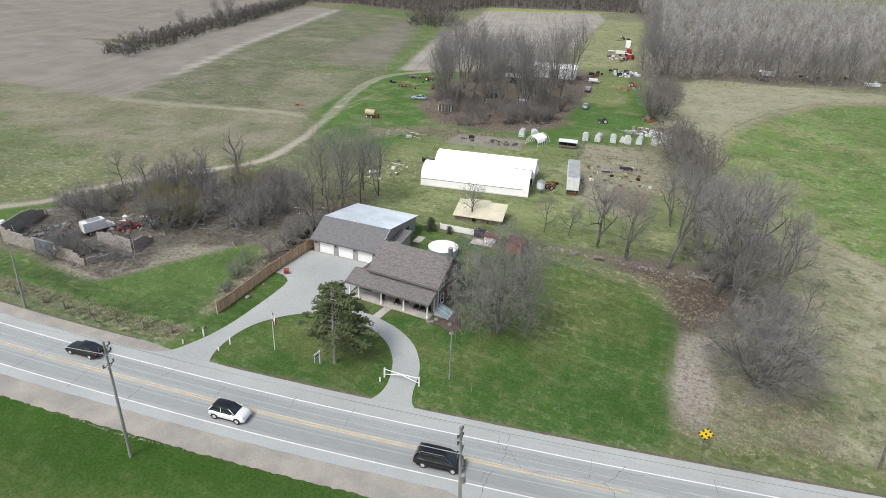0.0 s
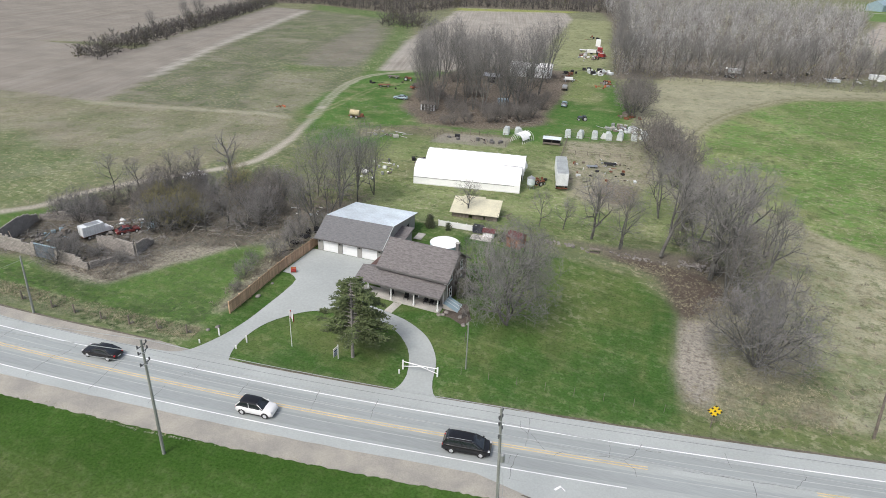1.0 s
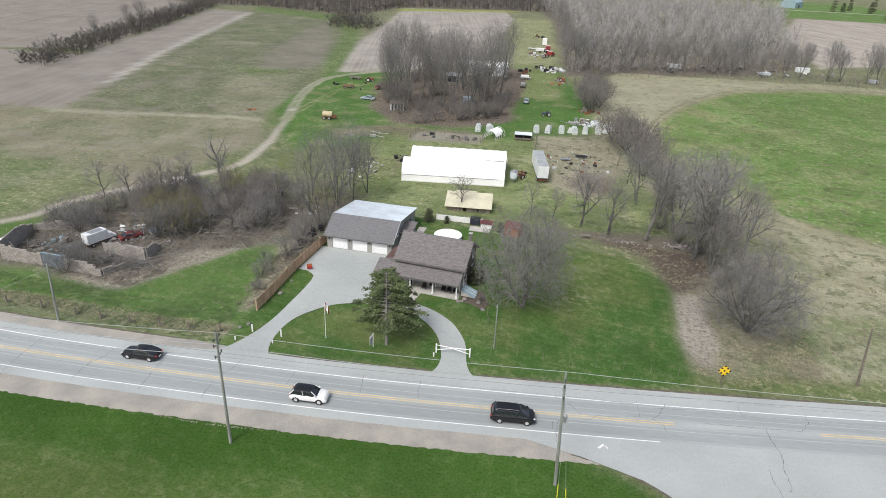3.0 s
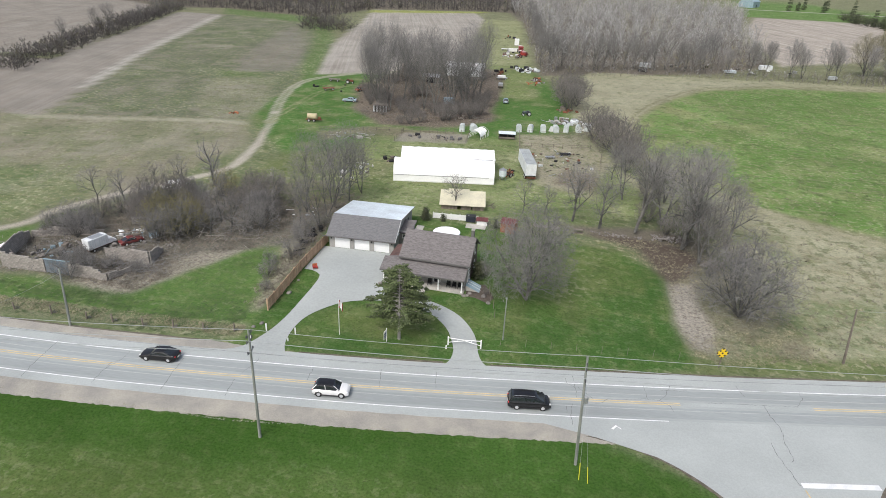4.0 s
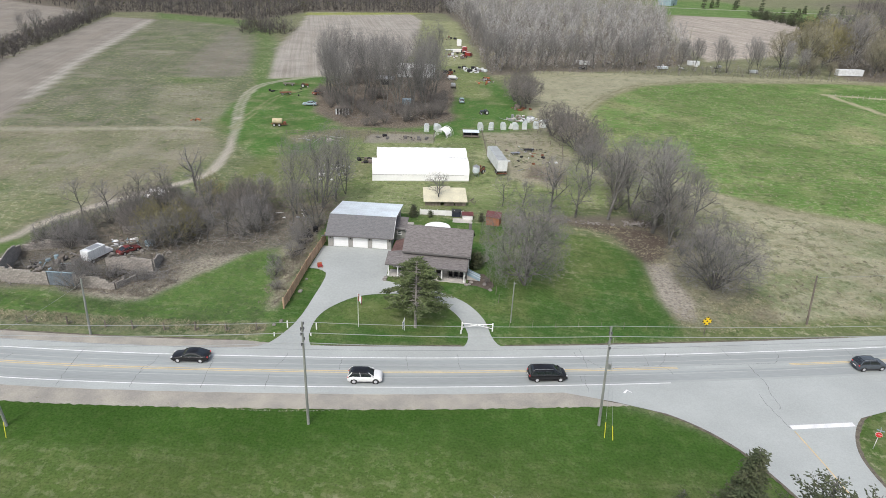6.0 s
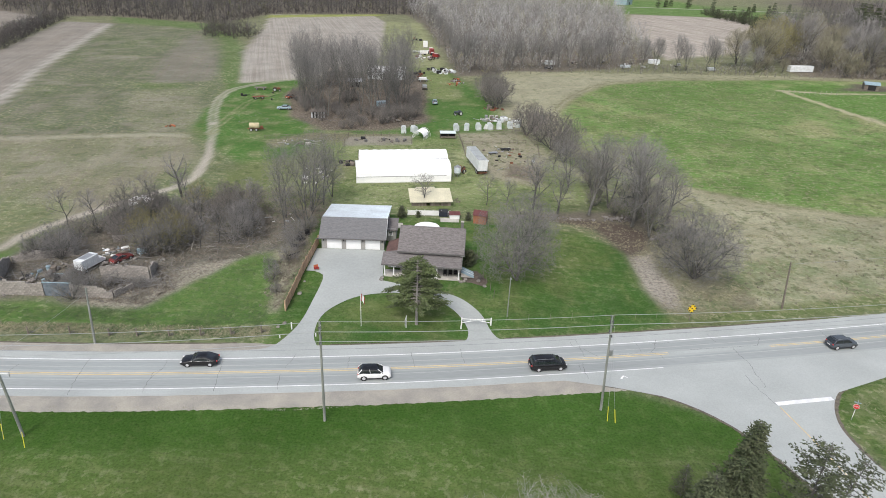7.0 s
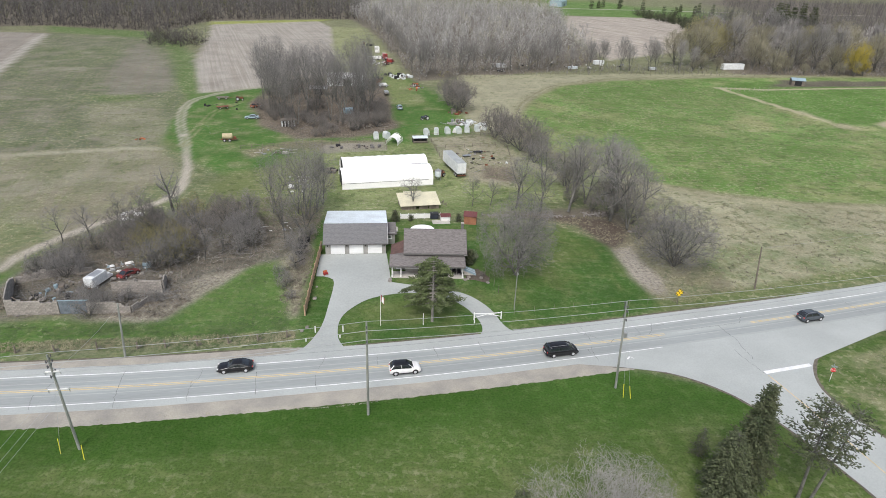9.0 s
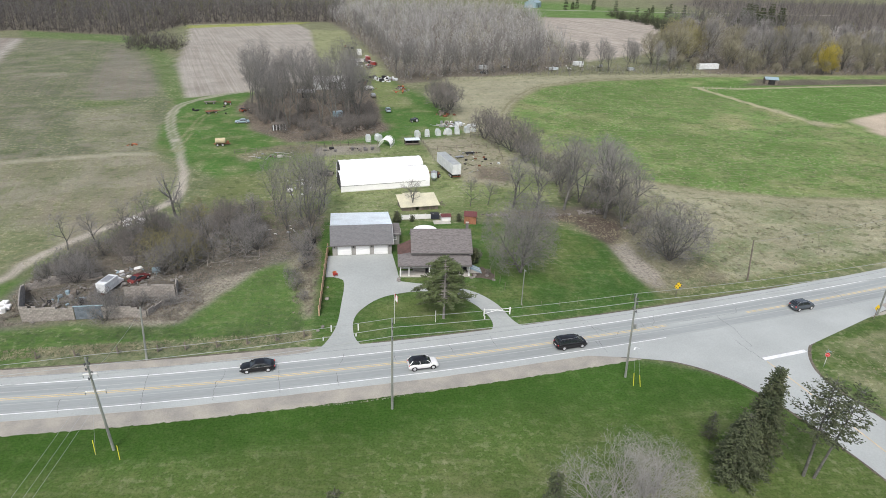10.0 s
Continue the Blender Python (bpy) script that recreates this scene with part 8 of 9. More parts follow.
def silver_tank():
    t = thing("feed_bin", pose(-27.3, 123.2, 0), "galvanised feed bin with a conical lid on legs", "feed bin")
    part("bin", lathe([(0.25, 0.5), (0.8, 1.1), (0.85, 1.2), (0.85, 2.5), (0.8, 2.55)], 16), METAL_ROOF, t)
    part("lid", lathe([(0.9, 2.55), (0.85, 2.62), (0.15, 3.0), (0.12, 3.1)], 16), STEEL, t)
    for a in range(4):
        part("leg", tube((0.7 * math.cos(a * 1.57), 0.7 * math.sin(a * 1.57), 0), (0.6 * math.cos(a * 1.57), 0.6 * math.sin(a * 1.57), 1.2), 0.05, sides=5), STEEL, t)


silver_tank()


def tractor(m, paint, label):
    t = thing("tractor", m, label, "tractor", "old farm machines")
    part("hood", box(0.2, 1.6, -0.35, 0.35, 0.7, 1.35, 0.08), paint, t)
    part("seat_deck", box(-0.7, 0.25, -0.5, 0.5, 0.7, 1.0, 0.05), paint, t)
    part("seat", box(-0.6, -0.15, -0.25, 0.25, 1.0, 1.15, 0.04), RUBBER, t)
    part("steering_wheel", lathe([(0.2, 0), (0.23, 0.02), (0.2, 0.04)], 12), RUBBER, t).matrix_local = pose(0.15, 0, 1.45, 0, -30, 0)
    part("exhaust", tube((0.9, 0.2, 1.3), (0.9, 0.2, 2.0), 0.04, sides=6), RUST, t)
    for s in (-1, 1):
        wheel(t, -0.5, s * 0.75, 0.7, 0.4)
        wheel(t, 1.3, s * 0.55, 0.38, 0.22)
        part("mudguard", box(-1.0, 0.0, s * 0.7 - 0.2, s * 0.7 + 0.2, 1.38, 1.44, 0.02), paint, t)
    return t


tractor(pose(-25.9, 126.4, 0, 0, 0, 60) @ Matrix.Diagonal((0.8, 0.8, 0.8, 1)), RUST, "small rusty tractor parked behind the shelter")
tractor(pose(-25.1, 188.6, 0, 0, 0, 200), GREY_PAINT, "dark old tractor standing on the green lane")
tractor(pose(-94.0, 217.0, 0, 0, 0, 10), RUST, "rusty tractor frame standing on grass")
tractor(pose(-35.3, 308.0, 0, 0, 0, 120), RED, "bright red tractor by the wood edge")
tractor(pose(-24.4, 250.0, 0, 0, 0, 30), ORANGE, "orange garden tractor among scrap")


def tank_wagon():
    w = thing("tank_wagon", pose(-87.2, 159.6, 0, 0, 0, 8), "cream tank wagon with rusty wheels on grass", "wagon", "old farm machines")
    b = part("tank", lathe([(0.3, -1.5), (0.8, -1.42), (0.85, -1.3), (0.85, 1.3), (0.8, 1.42), (0.3, 1.5)], 18), TAN, w)
    b.matrix_local = pose(0, 0, 1.55, 0, 90, 0)
    part("frame", box(-2.0, 2.8, -0.4, 0.4, 0.55, 0.72), RUST, w)
    for x in (-0.9, 0.6):
        for s in (-1, 1):
            wheel(w, x, s * 0.85, 0.45, 0.3)
    part("pump", box(1.7, 2.5, -0.45, 0.45, 0.72, 1.4, 0.06), RUST, w)


tank_wagon()
sedan(pose(-84.6, 188.0, 0.02, 0, 0, 185), BLUE_GREY, "pale blue old saloon car parked on grass", group="parked cars")
suv(pose(-33.4, 205.0, 0.02, 0, 0, 95), BLUE_GREY, "faded blue old hatchback parked by the grove", group="parked cars")
sedan(pose(-86.0, 206.0, 0.02, 0, 0, 60), RUST, "rusted red saloon car at the grove edge", group="parked cars")
suv(pose(22.5, 292.0, 0.02, 0, 0, 170), BLACK_PAINT, "dark car parked at the wood edge", group="parked cars")


def flat_wagon(x, y, a, label, paint=OLD_WOOD, load=None, size=1.0):
    w = thing("flat_wagon", pose(x, y, gz(x, y), 0, 0, a) @ Matrix.Diagonal((size, size, size, 1)), label, "wagon", "old farm machines")
    part("deck", box(-2.2, 2.2, -1.0, 1.0, 0.75, 0.88, 0.02), paint, w)
    part("drawbar", tube((2.2, 0, 0.7), (3.6, 0, 0.4), 0.06, sides=5), RUST, w)
    for fx in (-1.3, 1.3):
        for s in (-1, 1):
            wheel(w, fx, s * 0.85, 0.36, 0.22)
    if load:
        part("load", box(-1.8, 1.4, -0.85, 0.85, 0.88, 1.7, 0.1), load, w)


flat_wagon(-38.5, 247.5, 8, "flat wagon with a white covered load", STEEL, WHITE)
flat_wagon(-37.6, 231.0, 95, "small grey flat wagon by the grove", OLD_WOOD, STEEL)
flat_wagon(-44.0, 330.0, 0, "pale flat wagon in long grass", WHITE)
flat_wagon(-16.7, 143.9, 20, "low grey farm machine in the pen", STEEL, size=0.6)
flat_wagon(-12.8, 147.6, 10, "low dark flat wagon in the pen", DARK, size=0.68)
flat_wagon(-97.2, 203.0, 30, "rusty implement frame on grass", RUST)
flat_wagon(-100.5, 219.0, 10, "grey implement frame by the track", OLD_WOOD)



def box_container(x, y, a, L, W, H, paint, label, name="container"):
    c = thing(name, pose(x, y, gz(x, y), 0, 0, a), label, "container", "storage boxes")
    part("body", box(-L / 2, L / 2, -W / 2, W / 2, 0.25, H, 0.05), paint, c)
    for k in range(int(L / 0.5)):
        xx = -L / 2 + 0.25 + k * 0.5
        for s in (-1, 1):
            part("rib", box(xx - 0.04, xx + 0.04, s * W / 2 - 0.015, s * W / 2 + 0.025, 0.3, H - 0.05), paint, c)
    part("end_door", box(L / 2, L / 2 + 0.03, -W / 2 + 0.1, W / 2 - 0.1, 0.35, H - 0.15, 0.01), TRIM_GREY, c)
    for sx in (-L / 2 + 0.1, L / 2 - 0.4):
        part("skid", box(sx, sx + 0.3, -W / 2 + 0.1, W / 2 - 0.1, 0, 0.25), OLD_WOOD, c)
    return c


box_container(-39.6, 352.0, 95, 4.2, 2.4, 3.4, WHITE, "white box trailer at the end of the lane")


def combine(m, label):
    """An old harvester: body, grain bin, cab, threshing header and unloading pipe."""
    c = thing("combine", m, label, "farm machine", "old farm machines")
    part("body", box(-2.8, 1.2, -1.1, 1.1, 0.9, 2.5, 0.15), RED, c)
    part("grain_bin", box(-1.6, 0.9, -1.25, 1.25, 2.5, 3.2, 0.1), RED, c)
    part("engine_cover", box(-2.9, -1.6, -0.9, 0.9, 2.5, 2.9, 0.08), DULL_RED, c)
    part("cab", box(1.2, 2.5, -0.85, 0.85, 1.7, 3.2, 0.1), GLASS, c)
    part("cab_roof", box(1.1, 2.7, -0.95, 0.95, 3.2, 3.32, 0.04), WHITE, c)
    part("feeder_house", slab([(1.2, -0.5, 1.7), (1.2, 0.5, 1.7), (3.4, 0.5, 0.6), (3.4, -0.5, 0.6)][::-1], 0.5), RED, c)
    part("header", box(3.2, 4.2, -2.2, 2.2, 0.15, 0.9, 0.08), OFF_WHITE, c)
    part("unloading_pipe", tube((-0.2, 1.2, 2.9), (-3.2, 1.6, 3.3), 0.16, sides=8), OFF_WHITE, c)
    part("straw_hood", slab([(-2.8, -1.0, 2.2), (-3.9, -1.0, 1.4), (-3.9, 1.0, 1.4), (-2.8, 1.0, 2.2)], 0.1), DULL_RED, c)
    for s in (-1, 1):
        wheel(c, 1.3, s * 1.35, 0.8, 0.5)
        wheel(c, -2.2, s * 1.05, 0.5, 0.35)


combine(pose(-35.8, 325.0, 0, 0, 0, 100), "faded red harvester with white parts by the wood")
combine(pose(-34.0, 313.0, 0, 0, 0, 150) @ Matrix.Diagonal((0.8, 0.8, 0.8, 1)), "smaller faded red harvester by the wood")
box_container(-39.0, 327.0, 15, 6.0, 2.2, 1.6, WHITE, "low white trailer by the wood")
box_container(25.0, 305.0, 5, 5.0, 2.3, 2.1, OFF_WHITE, "white camper trailer among trees")
box_container(84.0, 322.0, 12, 6.0, 2.4, 2.3, OFF_WHITE, "white travel trailer under bare trees")
box_container(64.0, 305.0, 12, 5.0, 2.0, 1.4, METAL_ROOF, "pale boat hull under trees")
box_container(109.0, 306.0, 12, 3.6, 2.0, 1.6, OFF_WHITE, "white van body among brush")
box_container(159.0, 313.0, 8, 13.5, 2.8, 3.2, OFF_WHITE, "long white box trailer before the wood")


def slatted_hut():
    h = thing("slatted_hut", pose(-71.3, 177.5, 0, 0, 0, 12), "small dark hut with pale upright slats at the grove", "hut")
    part("shell", box(-2.2, 2.2, 0.1, 2.0, 0.02, 2.05, 0.03), DARK, h)
    part("roof", slab([(-2.4, -0.2, 2.1), (2.4, -0.2, 2.1), (2.4, 2.2, 2.35), (-2.4, 2.2, 2.35)], 0.07), OLD_WOOD, h)
    for x in (-1.95, -0.95, 0.1, 1.1, 1.95):
        part("slat", box(x - 0.2, x + 0.2, 0.02, 0.09, 0.05, 2.0, 0.01), OFF_WHITE, h)


slatted_hut()
box_container(-52.0, 196.0, 20, 3.4, 2.4, 2.2, BLUE_GREY, "blue-grey box inside the grove")


def barn(x, y, a, L, W, H, rise, wall, roof, label, name="barn"):
    b = thing(name, pose(x, y, 0, 0, 0, a), label, "barn", "far buildings")
    for s in (-1, 1):
        part("wall", box(-L / 2, L / 2, s * W / 2 - 0.1, s * W / 2 + 0.1, 0, H), wall, b)
        part("end_wall", slab([(s * (L / 2 - 0.02), -W / 2 + 0.1, 0), (s * (L / 2 - 0.02), W / 2 - 0.1, 0), (s * (L / 2 - 0.02), W / 2 - 0.1, H), (s * (L / 2 - 0.02), 0, H + rise - 0.1), (s * (L / 2 - 0.02), -W / 2 + 0.1, H)], 0.15), wall, b)
        pts = [(-L / 2 - 0.3, s * (W / 2 + 0.35), H - 0.1), (L / 2 + 0.3, s * (W / 2 + 0.35), H - 0.1), (L / 2 + 0.3, 0, H + rise), (-L / 2 - 0.3, 0, H + rise)]
        part("roof", slab(pts if s < 0 else pts[::-1], 0.1), roof, b)
    part("door", box(-1.6, 1.6, -W / 2 - 0.16, -W / 2 - 0.1, 0, min(H - 0.3, 3.0)), DARK, b)
    return b


barn(-54.5, 252.0, 6, 16, 7, 4.0, 1.2, OFF_WHITE, WHITE, "long old shed with a white roof in the grove", "old_shed")
barn(-77.0, 252.0, 8, 8, 6, 2.8, 1.2, OLD_WOOD, OLD_WOOD, "small old wooden shed in the grove", "old_shed")
barn(-65.0, 232.0, 0, 6.5, 4, 2.4, 0.8, OLD_WOOD, STEEL, "small grey metal-roofed shed in the grove", "old_shed")
barn(192.0, 790.0, 60, 26, 15, 6, 4, BLUE_GREY, BLUE_GREY, "pale blue barn on a far green farm")
barn(168.6, 268.0, -20, 6, 4.5, 2.6, 1.0, OLD_WOOD, BLUE_GREY, "small grey-blue hut beside the ball field", "field_hut")
tagged(part("far_lane", slab([(150, 742, 0.12), (620, 770, 0.12), (620, 776, 0.12), (150, 748, 0.12)], 0.05), GRAVEL), "pale gravel lane on a far farm", "lane", kind="structure")
for i, (x, y) in enumerate(((248, 560), (249, 585), (250, 612), (247, 640), (253, 600), (225, 760), (238, 772), (262, 765), (290, 760), (300, 690), (318, 682), (336, 676), (354, 668), (250, 790), (275, 795), (330, 742), (350, 735))):
    conifer("far_spruce", pose(x, y, 0), 9 + 3 * (i % 3), 6.5, 60 + i, "dark spruce on a far green farm", "far conifers", 0.03, whorls=9, dense=7, blob=0.6, tuft=2.6)
for i, (x, y) in enumerate(((322, 540), (338, 548), (352, 556), (368, 566), (384, 572), (346, 570))):
    conifer("far_pine", pose(x, y, 0), 21 + 3 * (i % 2), 13, 80 + i, "dark pine standing in leafless woodland", "far conifers", 0.1, whorls=12, dense=8, blob=0.55, tuft=3.2, taper=0.6)


# pens and scrap
def pen(corners, label, h=1.3, step=2.6):
    f = thing("pen_fence", pose(0, 0, 0), label, "fence", "animal pens")
    for a, b in zip(corners[:-1], corners[1:]):
        a, b = Vector(a), Vector(b)
        n_ = max(1, int((b - a).length / step))
        for k in range(n_ + 1):
            p = a.lerp(b, k / n_)
            part("fence_post", tube((p.x, p.y, -0.1), (p.x, p.y, h), 0.07, 0.06, 5), OLD_WOOD, f)
        for z in (0.5, h - 0.15):
            part("rail", tube((a.x, a.y, z), (b.x, b.y, z), 0.035, sides=4), OLD_WOOD, f)


for k in range(11):
    x, y = 119.5 + 2.3 * k, 251.5 - 0.1 * k
    tagged(part("fence_post", tube((x, y, -0.1), (x + 0.05, y, 1.7), 0.06, 0.05, 6), CONCRETE), "pale round post at the ball field corner", "fence post", "ball field posts")
pen([(-27.5, 160), (-26, 165.5), (-6, 167.5), (-3, 152), (-4, 142)], "grey post and rail pen by the calf hutches")
pen([(-59.0, 147.0), (-58.7, 156.5), (-49, 158.2), (-40.0, 159.7), (-39.8, 151.0)], "grey post and rail pen behind the shelter", 1.4, 2.2)
pen([(-82, 151), (-70, 154.5), (-59.2, 157.0)], "grey post and rail fence along the weedy plot", 1.2, 3.0)
pen([(-26, 165.5), (-25, 150), (-24.5, 141)], "grey post and rail pen by the lane")


def scrap(cx, cy, rx, ry, count, mats, label, seed, size=(0.25, 1.1), group="scrap heaps"):
    r = random.Random(seed)
    h = thing("scrap_heap", pose(cx, cy, gz(cx, cy)), label, "scrap heap", group)
    for i in range(count):
        a, q = r.random() * 6.283, math.sqrt(r.random())
        x, y = q * rx * math.cos(a), q * ry * math.sin(a)
        s = r.uniform(*size)
        k = r.random()
        if k < 0.45:
            bm, nm = box(-s / 2, s / 2, -s * 0.35, s * 0.35, 0, s * r.uniform(0.2, 0.7), s * 0.06), "crate"
        elif k < 0.75:
            bm, nm = tube((-s, 0, 0.06), (s, 0, 0.1 + r.random() * 0.5), 0.05 + 0.04 * r.random(), sides=5), "pole_scrap"
        else:
            bm, nm = lathe([(s * 0.2, 0), (s * 0.3, 0.02), (s * 0.3, s * 0.6), (s * 0.24, s * 0.65)], 10), "drum"
        o = part(nm, bm, r.choice(mats), h)
        o.matrix_local = pose(x, y, 0, r.uniform(-6, 6), r.uniform(-6, 6), r.random() * 360)


scrap(-29.5, 272, 5.5, 5, 70, (WHITE, OFF_WHITE, STEEL, OLD_WOOD, OFF_WHITE, DARK), "heap of white and grey scrap beside the wood", 1, (0.4, 2.2))
scrap(-34.6, 276, 3, 3, 16, (DARK, RUBBER, TRIM_GREY), "dark scrap heap beside the wood", 2, (0.6, 2.2))
scrap(-24.5, 245, 4, 5, 22, (RUST, ORANGE, STEEL, OLD_WOOD), "rusty machine scrap on the grass edge", 3, (0.4, 1.6))
scrap(-12, 183, 8, 3, 60, (OLD_WOOD, CONCRETE, OFF_WHITE, STEEL, CONCRETE), "old boards and timber behind the hutches", 4, (0.4, 1.8))
scrap(-12, 200, 4, 4, 20, (OLD_WOOD, RUST), "old boards and timber at the shrubs", 5, (0.4, 1.6))
scrap(-62, 121, 4, 7, 34, (OLD_WOOD, STEEL, TRIM_GREY, WHITE), "scattered boards and tins beside the shelter", 6, (0.3, 1.4))
scrap(-55.5, 131, 2, 3, 14, (DARK, OLD_WOOD), "dark boxes at the shelter end", 7, (0.4, 1.4))
scrap(-49, 153.5, 8, 2.2, 24, (DARK, OLD_WOOD, TRIM_GREY), "dark boards lying in the pen", 8, (0.4, 1.5))
scrap(-72, 148, 7, 3.5, 22, (OLD_WOOD, CONCRETE, STEEL), "pale boards strewn over the weedy plot", 22, (0.4, 1.6))
scrap(-26.4, 128, 1.6, 3, 16, (RUST, RED, DARK), "rusty parts behind the feed bin", 9, (0.3, 0.9))
scrap(-14, 140, 8, 12, 44, (OLD_WOOD, DARK, OFF_WHITE, STEEL, CONCRETE, RUST), "small farm junk in the bare pen", 10, (0.25, 1.0))
pen([(-25, 152), (-16, 153.5), (-6, 155.5)], "grey post and rail fence across the pen", 1.2, 2.4)
scrap(-64, 92, 4, 4, 10, (WHITE, STEEL, OLD_WOOD), "a few white scraps in dead grass", 11, (0.3, 0.9))
scrap(-40, 311, 4, 12, 26, (RUST, DARK, STEEL, OLD_WOOD, WHITE), "old machine scrap along the lane", 12, (0.5, 2.0))
scrap(-47, 380, 4, 10, 8, (RUST, DARK), "old machine scrap in long grass", 13, (0.6, 2.0))
scrap(-40.5, 262, 3, 8, 14, (RUST, DARK, OLD_WOOD), "scrap under the grove edge", 14, (0.5, 1.8))
scrap(-52, 178, 9, 3, 18, (OLD_WOOD,), "fallen timber at the grove edge", 15, (0.8, 3.0))
scrap(-95.5, 99.5, 2.5, 2.5, 30, (WHITE, STEEL, WHITE), "pale scrap heap beside the farm track", 16, (0.4, 1.3))
scrap(62, 316, 40, 8, 40, (WHITE, STEEL, DARK, OLD_WOOD), "scattered pale junk under far trees", 17, (0.5, 1.8))
scrap(-113, 161, 1.6, 1.0, 9, (RUST, ORANGE), "rusty harrow parts lying on dry weeds", 21, (0.4, 0.9))
scrap(-97, 207, 8, 8, 10, (RUST, DARK), "rusty implements on the grass", 18, (0.5, 1.5))
scrap(-57.5, 80, 1.2, 6, 10, (OLD_WOOD, DARK), "old boards behind the cedar fence", 19, (0.5, 1.6))
scrap(-106.3, 63.5, 1.2, 2.5, 8, (WHITE, WHITE), "white boxes outside the ruin", 20, (0.8, 1.6))


# ---------------------------------------------------------------- the roofless block ruin
def ruin_wall(parent, a, b, heights, seed):
    """A wall of real blocks in courses between a and b, broken off along its top. heights: top heights at even steps."""
    a, b = Vector(a), Vector(b)
    L = (b - a).length
    turn = math.degrees(math.atan2(b.y - a.y, b.x - a.x))
    w = new("block_wall")
    w.parent = parent
    w.matrix_local = pose(a.x, a.y, 0, 0, 0, turn)
    r = random.Random(seed)
    bl, bh = 0.62, 0.3
    z, row = 0.0, 0
    hs = np.array(heights, float)
    while z < hs.max():
        x = -(bl / 2) * (row % 2)
        while x < L:
            x0, x1 = max(x, 0), min(x + bl, L)
            top = np.interp((x0 + x1) / 2 / L, np.linspace(0, 1, len(hs)), hs) + r.uniform(-0.12, 0.12)
            if x1 - x0 > 0.12 and z + bh * 0.5 < top:
                o = part("block", BLOCK_MESH, None, w)
                o.location = ((x0 + x1) / 2, r.uniform(-0.012, 0.012), z)
                o.scale = ((x1 - x0 - 0.012) / 0.6, 1, 1)
            x += bl
        z += bh
        row += 1
    return w


BLOCK_MESH = bpy.data.meshes.new("block")
box(-0.3, 0.3, -0.1, 0.1, 0.004, 0.29, 0.008).to_mesh(BLOCK_MESH)
BLOCK_MESH.materials.append(mat("old_grey_block", (0.345, 0.318, 0.288), 0.95, 0, 0.3, 1.0, 8.0, 0.4, spread=0.16))


SHEET_BLUE = mat("dull_blue_sheet", (0.17, 0.20, 0.235), 0.7, 0.1, 0.3, 1.0, 6.0, 0.2)


def ruin():
    r = thing("block_ruin", pose(0, 0, 0), "roofless ruined concrete-block building grown over with scrub", "ruin")
    ruin_wall(r, (-101.2, 59.2), (-93.4, 59.1), (2.7, 2.5, 2.2, 2.3), 1)
    ruin_wall(r, (-89.2, 59.0), (-82.7, 58.9), (2.2, 2.3, 2.0, 1.2), 2)
    ruin_wall(r, (-101.2, 59.4), (-105.0, 69.5), (3.0, 3.2, 2.6, 1.2), 3)
    ruin_wall(r, (-82.6, 59.1), (-81.2, 62.5), (1.2, 0.8), 4)
    ruin_wall(r, (-88.0, 66.0), (-79.6, 65.2), (1.6, 2.2, 2.4, 2.3), 5)
    ruin_wall(r, (-79.5, 65.4), (-80.4, 70.2), (2.3, 1.9, 0.8), 6)
    ruin_wall(r, (-104.8, 69.8), (-94, 74.0), (1.2, 1.6, 1.3, 0.7), 7)
    ruin_wall(r, (-92, 79), (-84, 80), (1.3, 2.0, 1.6), 8)
    part("sheet_door", box(-93.3, -89.3, 59.05, 59.12, 0.05, 2.35, 0.01), SHEET_BLUE, r, "dented blue-grey sheet door")
    part("lintel", box(-93.4, -88.9, 58.98, 59.2, 2.36, 2.45), BLUE_GREY, r)
    part("beam", tube((-101, 61, 2.2), (-98, 59.3, 1.6), 0.08, sides=5), OLD_WOOD, r)
    part("beam", tube((-95, 70, 1.4), (-84, 74, 1.9), 0.1, sides=5), OLD_WOOD, r)


ruin()
rock_pile("rubble", -101, -81, 62.5, 60, "broken blocks and rubble inside the ruin", (0.12, 0.5), 1.8, 0.35, BLOCK)
rock_pile("rubble", -100, -80, 69.0, 60, "broken blocks and rubble inside the ruin", (0.12, 0.5), 2.2, 0.4, BLOCK)


def box_truck():
    t = thing("box_truck", pose(-91.0, 68.4, 0.05, 0, 0, 72) @ Matrix.Diagonal((0.74, 0.74, 0.78, 1)), "derelict white box truck inside the ruin", "truck")
    part("cargo_box", box(-3.0, 1.9, -1.15, 1.15, 0.9, 3.1, 0.05), OFF_WHITE, t)
    part("roof_panel", box(-1.8, 1.2, -0.9, 0.9, 3.1, 3.13), STEEL, t, "grey translucent roof panel")
    part("cab", box(1.95, 3.3, -0.95, 0.95, 0.7, 1.9, 0.15), WHITE, t)
    part("hood", box(3.2, 4.1, -0.85, 0.85, 0.6, 1.25, 0.12), WHITE, t)
    part("windscreen", slab([(3.33, -0.8, 1.25), (3.33, 0.8, 1.25), (3.26, 0.7, 1.8), (3.26, -0.7, 1.8)], 0.02), GLASS, t)
    part("chassis", box(-2.9, 3.8, -0.45, 0.45, 0.5, 0.9), RUST, t)
    for x in (-1.8, 3.2):
        for s in (-1, 1):
            wheel(t, x, s * 0.9, 0.4, 0.26)
    for k in range(9):
        for s in (-1, 1):
            part("rib", box(-2.8 + k * 0.55, -2.74 + k * 0.55, s * 1.15 - 0.015, s * 1.15 + 0.02, 0.95, 3.05), WHITE, t)


